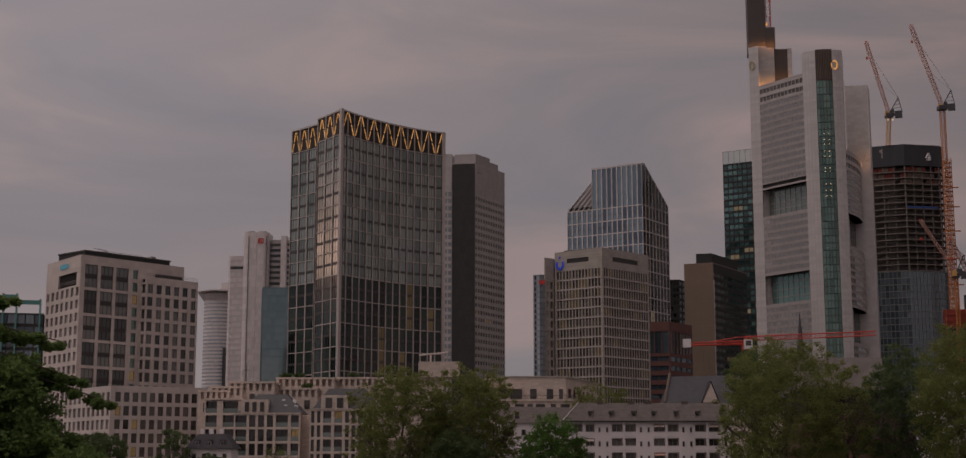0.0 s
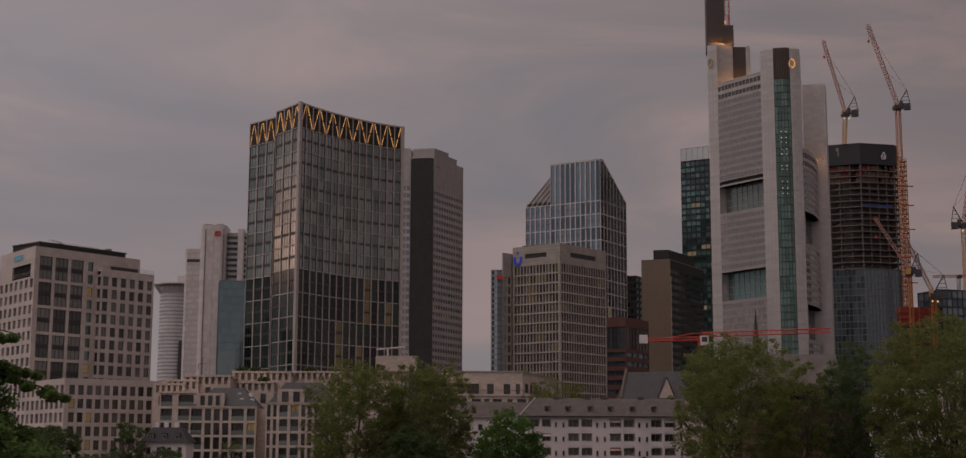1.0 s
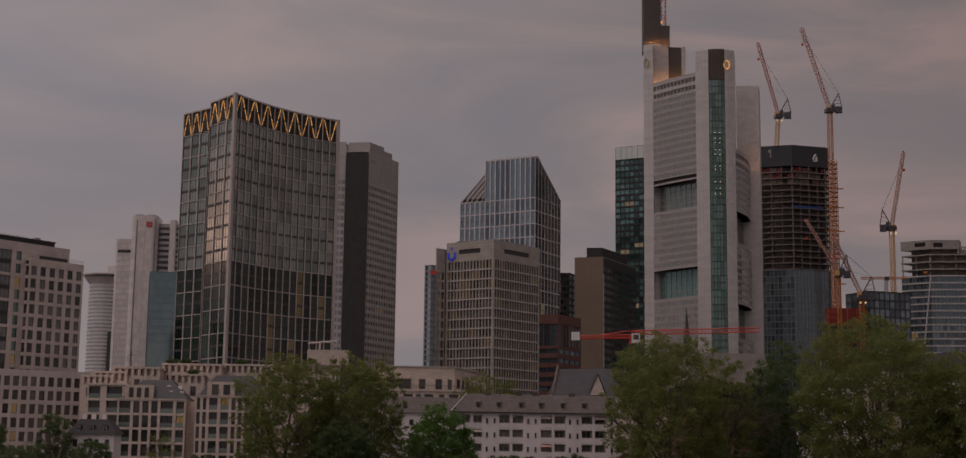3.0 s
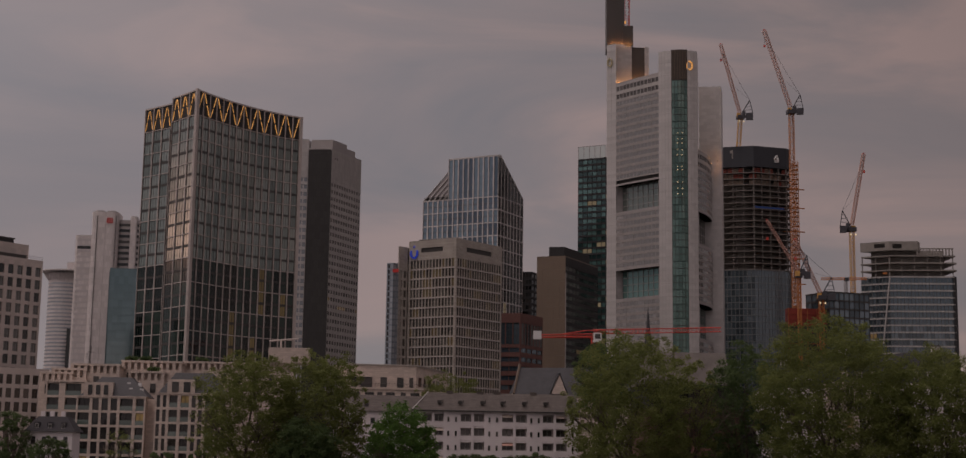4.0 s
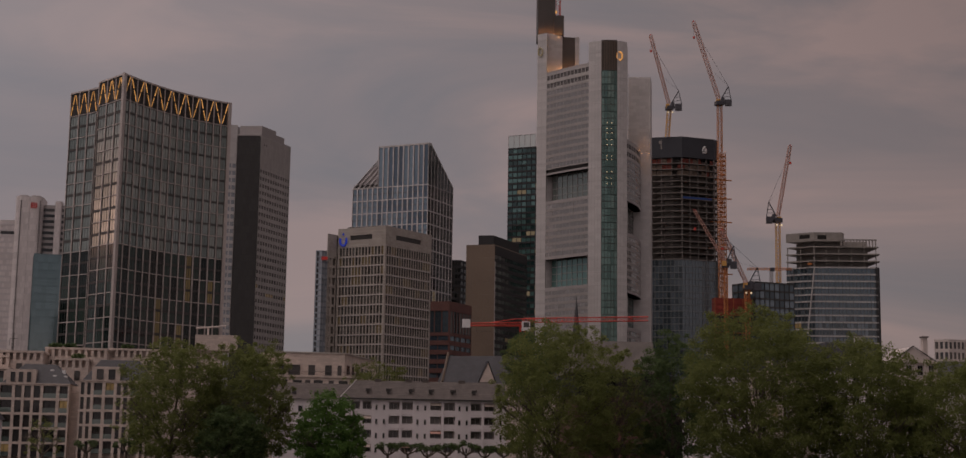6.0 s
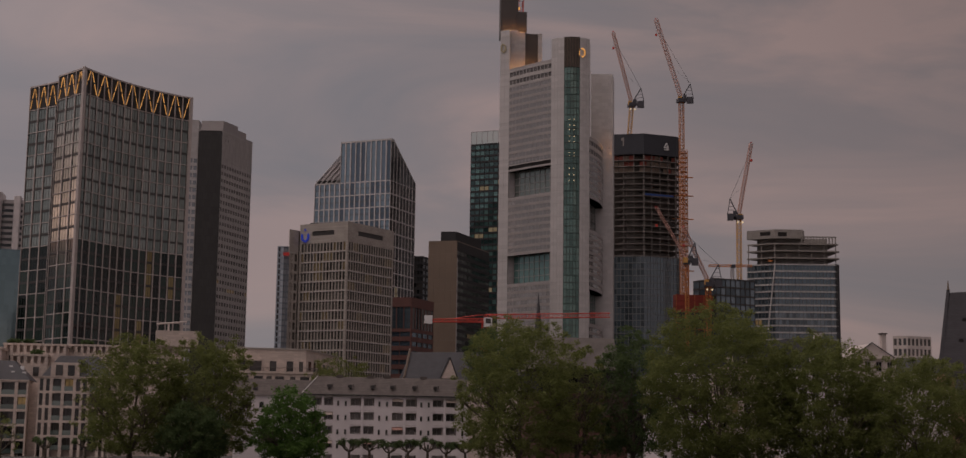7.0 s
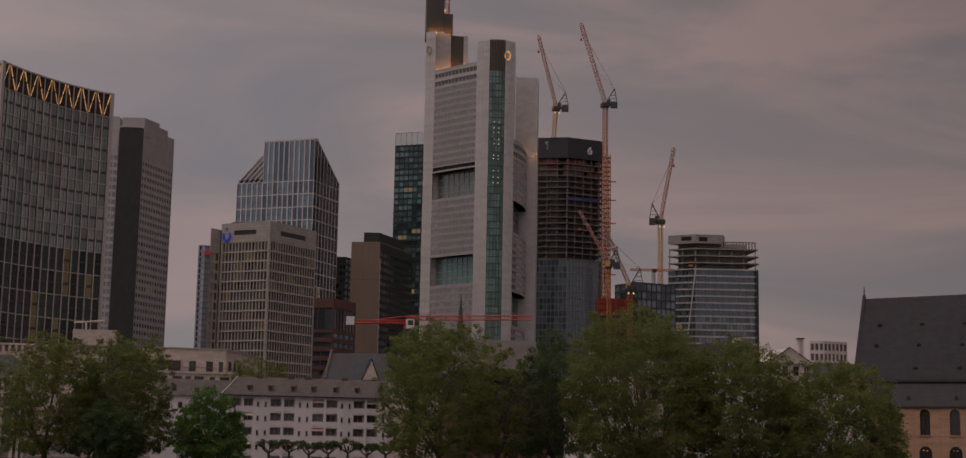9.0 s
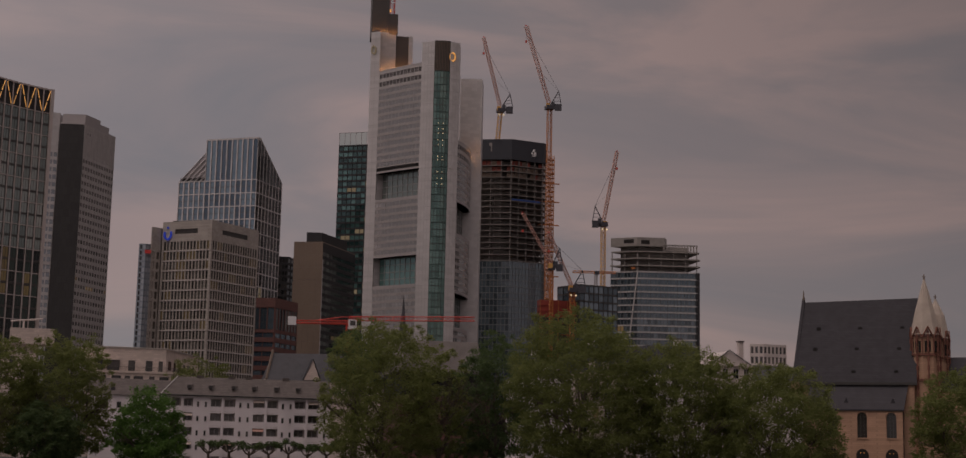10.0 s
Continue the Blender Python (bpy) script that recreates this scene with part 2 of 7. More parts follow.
RED = mat("red_painted_steel", (0.55, 0.055, 0.035), 0.5, var=0.15, scale=0.4)
SITERED = mat("red_site_hoarding", (0.25, 0.038, 0.024), 0.7, var=0.25, scale=0.5)
REDNET = mat("red_safety_netting", (0.20, 0.045, 0.03), 0.8, var=0.3, scale=0.5)
REDWHITE = mat("faded_red_steel", (0.48, 0.28, 0.23), 0.55, var=0.2, scale=0.4)
MACHINE = mat("dark_machine_steel", (0.06, 0.06, 0.07), 0.5, 0.3, var=0.2)
SIGNWHITE = mat("white_sign_paint", (0.7, 0.7, 0.7), 0.5, var=0.05)
BARK = mat("plane_bark", (0.10, 0.080, 0.060), 0.9, var=0.35, scale=1.5, fine=8, bump=0.5)
COPPER = mat("blue_tarpaulin", (0.02, 0.06, 0.22), 0.6, var=0.2)
GL_DARK = glass_mat("dark_glass", (0.022, 0.024, 0.024), (0.055, 0.050, 0.046), 0.3, ior=1.6)
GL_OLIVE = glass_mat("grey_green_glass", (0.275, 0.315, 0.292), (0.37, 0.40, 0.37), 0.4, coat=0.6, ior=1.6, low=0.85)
GL_GREEN = glass_mat("green_glass", (0.095, 0.175, 0.150), (0.14, 0.235, 0.205), 0.3, coat=0.4, low=0.8)
GL_BLUE = glass_mat("blue_coated_glass", (0.135, 0.19, 0.25), (0.24, 0.32, 0.38), 0.3, coat=0.6, low=0.75)
GL_WING = glass_mat("pale_blue_grey_glass", (0.33, 0.355, 0.39), (0.39, 0.41, 0.44), 0.3, coat=0.3, low=0.9)
GL_TEAL = glass_mat("teal_coated_glass", (0.17, 0.25, 0.27), (0.182, 0.265, 0.287), 0.3, coat=0.5, low=0.93)
GL_GREY = glass_mat("grey_glass", (0.045, 0.043, 0.041), (0.15, 0.14, 0.13), 0.35)
GL_BLIND = glass_mat("glass_with_blinds", (0.04, 0.036, 0.032), (0.105, 0.092, 0.082), 0.4, 0.12)
GL_NAVY = glass_mat("slate_blue_glass", (0.115, 0.165, 0.20), (0.19, 0.245, 0.285), 0.3, coat=0.45)
GL_PALE = glass_mat("glass_with_pale_blinds", (0.25, 0.232, 0.22), (0.36, 0.335, 0.315), 0.5, 0.12)
GL_BLACKGREEN = glass_mat("bottle_green_glass", (0.050, 0.115, 0.112), (0.13, 0.25, 0.235), 0.45, coat=0.35)
# on the crowned tower's lower floors its darkness stands for a reflected skyline
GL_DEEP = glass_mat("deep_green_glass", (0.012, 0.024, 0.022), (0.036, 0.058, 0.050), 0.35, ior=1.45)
GL_SMOKE = glass_mat("smoky_grey_glass", (0.145, 0.138, 0.134), (0.22, 0.21, 0.205), 0.4, ior=1.5)
GL_OFFICE = glass_mat("office_glass", (0.080, 0.090, 0.093), (0.18, 0.185, 0.180), 0.4, coat=0.3, ior=1.7)
GL_GRID = glass_mat("grey_olive_glass", (0.070, 0.068, 0.060), (0.13, 0.125, 0.112), 0.4, ior=1.5)
GL_SILVER = glass_mat("silver_coated_glass", (0.335, 0.32, 0.31), (0.37, 0.355, 0.345), 0.3, coat=0.6, rough=0.15, low=0.85)
GL_SLIM = glass_mat("slim_tower_blue_glass", (0.24, 0.275, 0.31), (0.28, 0.315, 0.35), 0.3, coat=0.4, low=0.92)
GL_RAIL = glass_mat("dim_green_rail_glass", (0.10, 0.135, 0.125), (0.14, 0.18, 0.165), 0.3, coat=0.3, low=0.8)
GL_FIN = glass_mat("teal_fin_glass", (0.05, 0.21, 0.185), (0.07, 0.25, 0.22), 0.3, coat=0.2, low=0.9)
FRONTGREY = mat("grey_metal_front", (0.325, 0.302, 0.292), 0.45, 0.2, var=0.1, scale=0.12, bump=0.02)
CLEAR = bpy.data.materials.new("clear_glass")
CLEAR.use_nodes = True
CLEAR.node_tree.nodes["Principled BSDF"].inputs["Transmission Weight"].default_value = 1.0
CLEAR.node_tree.nodes["Principled BSDF"].inputs["Roughness"].default_value = 0.02
CLEAR.node_tree.nodes["Principled BSDF"].inputs["IOR"].default_value = 1.1
CLEAR.node_tree.nodes["Principled BSDF"].inputs["Base Color"].default_value = (0.72, 0.82, 0.80, 1)
LIT = glow("lit_window", (1.0, 0.62, 0.26), 0.075)
LITDIM = glow("dim_office_light", (1.0, 0.68, 0.30), 0.028)
LITW = glow("lit_ceiling", (1.0, 0.76, 0.46), 0.085)
GOLD = glow("gold_light_strip", (1.0, 0.47, 0.14), 0.42)
LAMP = glow("lamp", (1.0, 0.75, 0.45), 0.5)
AMBER = glow("amber_floodlight", (1.0, 0.45, 0.12), 0.5)
BLUESIGN = glow("blue_sign", (0.05, 0.10, 0.85), 0.22)
CYANSIGN = glow("cyan_sign", (0.10, 0.50, 0.65), 0.14)
REDSIGN = glow("red_sign", (0.9, 0.06, 0.05), 0.12)


def leaf_mat(name, c0, c1):
    m = bpy.data.materials.new(name)
    m.use_nodes = True
    nt = m.node_tree
    b = nt.nodes["Principled BSDF"]
    N, Lk = nt.nodes.new, nt.links.new
    geo = N("ShaderNodeNewGeometry")
    tc = N("ShaderNodeTexCoord")
    no = N("ShaderNodeTexNoise")
    no.inputs["Scale"].default_value = 0.35
    no.inputs["Detail"].default_value = 3
    Lk(tc.outputs["Object"], no.inputs["Vector"])
    ad = N("ShaderNodeMath")
    ad.operation = 'MULTIPLY_ADD'
    Lk(geo.outputs["Random Per Island"], ad.inputs[0])
    ad.inputs[1].default_value = 0.5
    Lk(no.outputs["Fac"], ad.inputs[2])
    ramp = N("ShaderNodeValToRGB")
    r = ramp.color_ramp
    r.elements[0].position, r.elements[0].color = 0.40, (*c0, 1)
    r.elements[1].position, r.elements[1].color = 1.05, (*c1, 1)
    Lk(ad.outputs[0], ramp.inputs[0])
    Lk(ramp.outputs[0], b.inputs["Base Color"])
    b.inputs["Roughness"].default_value = 0.6
    b.inputs["Specular IOR Level"].default_value = 0.25
    b.inputs["Transmission Weight"].default_value = 0.0
    tr = N("ShaderNodeBsdfTranslucent")
    Lk(ramp.outputs[0], tr.inputs[0])
    mx = N("ShaderNodeMixShader")
    mx.inputs[0].default_value = 0.6
    Lk(b.outputs[0], mx.inputs[1])
    Lk(tr.outputs[0], mx.inputs[2])
    Lk(mx.outputs[0], nt.nodes["Material Output"].inputs[0])
    return m


LEAF = leaf_mat("plane_leaves", (0.150, 0.176, 0.052), (0.200, 0.228, 0.078))
LEAF_DK = leaf_mat("dark_leaves", (0.072, 0.112, 0.046), (0.118, 0.165, 0.066))
LEAF_NEAR = leaf_mat("near_dark_leaves", (0.085, 0.150, 0.046), (0.165, 0.240, 0.075))
LEAF_FR = leaf_mat("fresh_leaves", (0.075, 0.150, 0.036), (0.13, 0.225, 0.055))
LEAF_YL = leaf_mat("yellow_leaves", (0.10, 0.12, 0.02), (0.22, 0.22, 0.05))


# ---------------------------------------------------------------- mesh tools
class Geo:
    """Gathers boxes, prisms, tubes and faces in world coordinates, to become one mesh."""

    def __init__(self):
        self.v, self.f, self.m = [], [], []

    def faces(self, verts, faces, mi=0):
        k = len(self.v)
        self.v.extend(tuple(p) for p in verts)
        self.f.extend(tuple(k + i for i in q) for q in faces)
        self.m.extend([mi] * len(faces))
        return self

    def box(self, a, b, m=None, mi=0):
        (x0, y0, z0), (x1, y1, z1) = a, b
        vs = [Vector(p) for p in ((x0, y0, z0), (x1, y0, z0), (x1, y1, z0), (x0, y1, z0), (x0, y0, z1), (x1, y0, z1), (x1, y1, z1), (x0, y1, z1))]
        if m is not None:
            vs = [m @ p for p in vs]
        return self.faces(vs, [(0, 3, 2, 1), (4, 5, 6, 7), (0, 1, 5, 4), (1, 2, 6, 5), (2, 3, 7, 6), (3, 0, 4, 7)], mi)

    def prism(self, pts, z0, z1, mi=0):
        """pts run anticlockwise seen from above; z1 a number or one height for each point."""
        n = len(pts)
        zs = z1 if isinstance(z1, (list, tuple)) else [z1] * n
        vs = [(x, y, z0) for x, y in pts] + [(p[0], p[1], z) for p, z in zip(pts, zs)]
        fs = [(i, (i + 1) % n, n + (i + 1) % n, n + i) for i in range(n)]
        fs += [tuple(range(n - 1, -1, -1)), tuple(range(n, 2 * n))]
        return self.faces(vs, fs, mi)

    def tube(self, p0, p1, r0, r1=None, n=6, mi=0):
        p0, p1 = Vector(p0), Vector(p1)
        r1 = r0 if r1 is None else r1
        q = (p1 - p0).to_track_quat("Z", "Y")
        vs = []
        for p, r in ((p0, r0), (p1, r1)):
            for i in range(n):
                a = 2 * math.pi * i / n
                vs.append(p + q @ Vector((r * math.cos(a), r * math.sin(a), 0)))
        fs = [(i, (i + 1) % n, n + (i + 1) % n, n + i) for i in range(n)]
        fs += [tuple(range(n - 1, -1, -1)), tuple(range(n, 2 * n))]
        return self.faces(vs, fs, mi)

    def mesh(self, name, mats, shift=(0, 0, 0), smooth=False):
        me = bpy.data.meshes.new(name)
        s = shift
        me.from_pydata([(p[0] - s[0], p[1] - s[1], p[2] - s[2]) for p in self.v], [], self.f)
        for k in mats if isinstance(mats, (list, tuple)) else [mats]:
            me.materials.append(k)
        me.polygons.foreach_set("material_index", self.m)
        if smooth:
            me.polygons.foreach_set("use_smooth", [True] * len(me.polygons))
        me.update()
        return me


def root_of(ob):
    at = Vector(ob.location)
    while ob.parent:
        ob = ob.parent
        at = at + Vector(ob.location)
    return at


def part(name, geo, mats, parent, label="", kind="", smooth=False):
    ob = new(name, geo.mesh(name, mats, root_of(parent), smooth))
    ob.parent = parent
    return tagged(ob, label=label, kind=kind)


def thing(name, x, y, label, category, group="", z=None, kind=""):
    ob = new(name)
    ob.location = (x, y, GROUND if z is None else z)
    return tagged(ob, label, category, group, kind)


def unit(p0, p1):
    d = Vector((p1[0] - p0[0], p1[1] - p0[1]))
    return d.length, d.normalized()


def face_frame(p0, p1, z=0.0):
    """Local axes of a wall that runs from p0 to p1 (left to right seen from outside): u along it, v into it, w up."""
    _, d = unit(p0, p1)
    return Matrix(((d.x, -d.y, 0, p0[0]), (d.y, d.x, 0, p0[1]), (0, 0, 1, z), (0, 0, 0, 1)))


WINDOWS = {}
PANES = {}


def relief(xs, zs, cell, m=None):
    """One connected sheet over the grid xs by zs. cell(i, j) gives the depth and the material of a cell's face, or the depth and None for a hole."""
    g = Geo()
    seen = {}

    def v(x, y, z):
        k = (round(x, 3), round(y, 3), round(z, 3))
        if k not in seen:
            seen[k] = len(g.v)
            p = Vector((x, y, z))
            g.v.append(tuple(m @ p) if m is not None else tuple(p))
        return seen[k]

    def face(pts, mi):
        g.f.append(tuple(v(*p) for p in pts))
        g.m.append(mi)
    nx, nz = len(xs) - 1, len(zs) - 1
    c = [[cell(i, j) for j in range(nz)] for i in range(nx)]
    for i in range(nx):
        for j in range(nz):
            d, mi = c[i][j]
            x0, x1, z0, z1 = xs[i], xs[i + 1], zs[j], zs[j + 1]
            if mi is not None:
                face([(x0, d, z0), (x1, d, z0), (x1, d, z1), (x0, d, z1)], mi)
            if i + 1 < nx and c[i + 1][j][0] != d:
                e, mj = c[i + 1][j]
                face([(x1, d, z0), (x1, e, z0), (x1, e, z1), (x1, d, z1)], (mi if d < e else mj) or 0)
            if j + 1 < nz and c[i][j + 1][0] != d:
                e, mj = c[i][j + 1]
                face([(x0, d, z1), (x1, d, z1), (x1, e, z1), (x0, e, z1)], (mi if d < e else mj) or 0)
    return g


def pane_geo(w, h, cols=1, rows=1, bar=0.07, band=0.0, edge=0.0):
    """A window: a frame with bars, panes 8 cm behind it, and an opaque band between rows if wanted."""
    e = max(bar, edge)
    xs, zs = [-w / 2, -w / 2 + e], [0.0, bar]
    for i in range(1, cols):
        x = -w / 2 + w * i / cols
        xs += [x - bar / 2, x + bar / 2]
    for j in range(1, rows):
        b = max(bar, band) / 2
        zs += [h * j / rows - b, h * j / rows + b]
    xs += [w / 2 - e, w / 2]
    zs += [h - bar, h]
    return relief(xs, zs, lambda i, j: (0.08, 1) if i % 2 and j % 2 else ((-0.03 if band and j % 2 == 0 and 0 < j < 2 * rows else 0.0), 0))


def window(th, m, w, h, glass, frame=None, cols=1, rows=1, bar=0.07, band=0.0, name="window", edge=0.0):
    """One window under th, with its lower edge's middle at m (world); past 290 on one thing they join one mesh."""
    frame = frame or FRAME
    n = WINDOWS.get(th.name, 0)
    WINDOWS[th.name] = n + 1
    key = (round(w, 2), round(h, 2), glass.name, frame.name, cols, rows, bar, band, edge)
    if n < 290:
        if key not in PANES:
            PANES[key] = pane_geo(w, h, cols, rows, bar, band, edge).mesh("window", [frame, glass])
        ob = new(name, PANES[key])
        ob.parent = th
        ob.matrix_basis = Matrix.Translation(-root_of(th)) @ m
        return ob
    g = pane_geo(w, h, cols, rows, bar, band, edge)
    rest = LATER.setdefault((th.name, glass.name, frame.name), (th, frame, glass, Geo()))[3]
    rest.faces([m @ Vector(p) for p in g.v], g.f)
    rest.m[-len(g.f):] = g.m


LATER = {}


def facade(th, p0, p1, z0, z1, cols, rows, pier, span, wall, glass, depth=0.35, frame=None, wc=1, wr=1, bar=0.07, band=0.0,
           lit=0.02, litmat=None, keep=None, spanmat=None, proud=0.02, name="facade", first=0.0, last=0.0, edge=0.0):
    """A wall of piers and floor bands with real openings, and a window in each of them."""
    L, d = unit(p0, p1)
    F = face_frame(p0, p1)
    a, b = first, L - last
    cw, rh = (b - a) / cols, (z1 - z0) / rows
    xs, zs = [0.0], [z0]
    for i in range(cols):
        xs += [a + i * cw + pier / 2, a + (i + 1) * cw - pier / 2]
    for j in range(rows):
        zs += [z0 + j * rh + span / 2, z0 + (j + 1) * rh - span / 2]
    xs.append(L)
    zs.append(z1)
    sm = 1 if spanmat else 0
    part(name, relief(xs, zs, lambda i, j: (depth, None) if i % 2 and j % 2 else ((0.0, 0) if i % 2 == 0 else (proud, sm)), F), [wall, spanmat or wall], th)
    rng = random.Random(hash((round(p0[0], 1), round(z0, 1), cols)) % 100000)
    run = 0
    for j in range(rows):
        for i in range(cols):
            if keep and not keep(i, j):
                continue
            r = rng.random()
            run = run - 1 if run > 0 else (rng.randint(1, 3) if r < lit * 0.6 else 0)
            gm = (litmat or LIT) if run > 0 else glass
            m = F @ Matrix.Translation((a + (i + 0.5) * cw, depth * 0.7, z0 + j * rh + span / 2))
            window(th, m, cw - pier, rh - span, gm, frame, wc, wr, bar, band, edge=edge)


def body(th, pts, z0, z1, material, name="body", inset=0.0, label=""):
    """The closed mass behind the facades; pts anticlockwise from above."""
    c = Vector((sum(p[0] for p in pts) / len(pts), sum(p[1] for p in pts) / len(pts)))
    q = []
    for i, p in enumerate(pts):
        a, b = Vector(pts[i - 1]), Vector(pts[(i + 1) % len(pts)])
        v = Vector(p)
        e1, e2 = (v - a).normalized(), (b - v).normalized()
        n1, n2 = Vector((-e1.y, e1.x)), Vector((-e2.y, e2.x))
        k = (n1 + n2)
        k = k / max(0.3, k.dot(n1))
        q.append(tuple(v + k * inset))
    return part(name, Geo().prism(q, z0, z1), material, th, label)


def flush_rest():
    for (tn, gn, fn), (th, fr, gl, g) in LATER.items():
        part("upper_window", g, [fr, gl], th, kind="stuff")


def along(p, ang, d):
    return (p[0] + d * math.cos(radians(ang)), p[1] + d * math.sin(radians(ang)))


def quad_plan(c, right, wr, left, wl):
    """A four-cornered plan from its near corner c: the near right and left corners by direction and width."""
    r, l = along(c, right, wr), along(c, left, wl)
    return [c, r, (r[0] + l[0] - c[0], r[1] + l[1] - c[1]), l]


# ---------------------------------------------------------------- ground
gnd = Geo()
gnd.faces([(-4500, -4500, GROUND), (4500, -4500, GROUND), (4500, 4500, GROUND), (-4500, 4500, GROUND)], [(0, 1, 2, 3)])
ground = new("ground", gnd.mesh("ground", mat("city_ground", (0.09, 0.085, 0.08), 0.9, var=0.3, scale=0.05, fine=0.8)))
tagged(ground, "dark paved city ground by the river", "ground", kind="structure")


# ---------------------------------------------------------------- towers
def gold_crown_tower():
    th = thing("office_tower", -40, 475, "dark glass office tower with pale mullions and a zigzag gold-lit crown", "office tower")
    C, L1, L2, L3 = (-45.8, 457.7), (-55.2, 471.4), (-56.4, 479.0), (-66.2, 489.3)
    P1, P2 = (-32.4, 481.5), (-13.9, 491.6)
    curve = [tuple((1 - s) ** 2 * np.array(C) + 2 * s * (1 - s) * np.array(P1) + s * s * np.array(P2)) for s in [i / 15 for i in range(16)]]
    back = [(-30, 530), (-50, 520)]
    top, low = 117.7, 109.4
    body(th, [L3, L2, L1] + curve + back, GROUND, low + 0.3, ROOM, inset=0.62)
    body(th, [L3, L2, L1] + curve + back, low + 0.3, top - 0.5, DARK, "crown_wall", inset=0.3)
    z0, rows, rh = low - 14 * 7.66, 14, 7.66
    spans = [(L3, L2), (L1, C)]
    # darker glass below puts a mirrored skyline into the colour of the lower floors
    for p0, p1 in spans:
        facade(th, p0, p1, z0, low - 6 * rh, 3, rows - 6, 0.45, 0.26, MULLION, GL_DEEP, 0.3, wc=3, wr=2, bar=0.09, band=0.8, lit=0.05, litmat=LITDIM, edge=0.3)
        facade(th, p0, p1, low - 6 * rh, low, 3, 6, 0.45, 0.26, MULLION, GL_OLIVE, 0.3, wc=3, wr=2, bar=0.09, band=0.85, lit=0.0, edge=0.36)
    g = Geo()
    # same dark lower glass on the curved front, in place of that reflection
    for i in range(15):
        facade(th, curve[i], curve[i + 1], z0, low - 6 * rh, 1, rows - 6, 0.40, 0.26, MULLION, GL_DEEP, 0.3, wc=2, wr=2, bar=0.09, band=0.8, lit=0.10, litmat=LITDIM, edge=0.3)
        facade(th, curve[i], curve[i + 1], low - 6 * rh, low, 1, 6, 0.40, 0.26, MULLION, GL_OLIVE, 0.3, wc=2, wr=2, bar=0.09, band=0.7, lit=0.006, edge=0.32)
    # corner pier and the recess between the two blocks
    g.box((-0.5, -0.25, GROUND), (0.9, 0.6, top), face_frame(C, curve[1]))
    g.box((-1.2, -0.25, GROUND), (-0.01, 0.6, top), face_frame(curve[13], P2) @ Matrix.Translation((unit(curve[13], P2)[0] + 0.9, 0, 0)))
    part("corner_pier", g, MULLION, th)
    # crown
    g, gg = Geo(), Geo()
    runs = [(L3, L2, 3, True), (L1, C, 3, True)] + [(curve[i], curve[i + 1], 1, False) for i in range(15)]
    k = 0
    for p0, p1, n, lam in runs:
        L, _ = unit(p0, p1)
        F = face_frame(p0, p1)
        w = L / n
        for i in range(n):
            part("crown_post", Geo().box((i * w - 0.17, 0, low), (i * w + 0.17, 0.5, top), F), MULLION, th)
        part("crown_rail", Geo().box((0, 0.02, top - 0.5), (L, 0.5, top), F), MULLION, th)
        part("crown_rail", Geo().box((0, 0.02, low - 0.15), (L, 0.5, low + 0.15), F), MULLION, th)
        for i in range(n):
            a, b, m = i * w + 0.5, (i + 1) * w - 0.4, (i + 0.5) * w
            if lam:
                strokes = [((a, 0.6), (m - 0.25, 7.2)), ((b, 0.6), (m + 0.25, 7.2))]
            else:
                strokes = [((a, 0.6), (b, 7.6))] if k % 2 == 0 else [((a, 7.6), (b, 0.6))]
                k += 1
            for (u0, w0), (u1, w1) in strokes:
                for s0, s1 in ((0.0, 0.44), (0.52, 1.0)):
                    A = F @ Vector((u0 + (u1 - u0) * s0, 0.12, low + w0 + (w1 - w0) * s0))
                    B = F @ Vector((u0 + (u1 - u0) * s1, 0.12, low + w0 + (w1 - w0) * s1))
                    part("light_strip", Geo().tube(A, B, 0.15, n=4), GOLD, th)


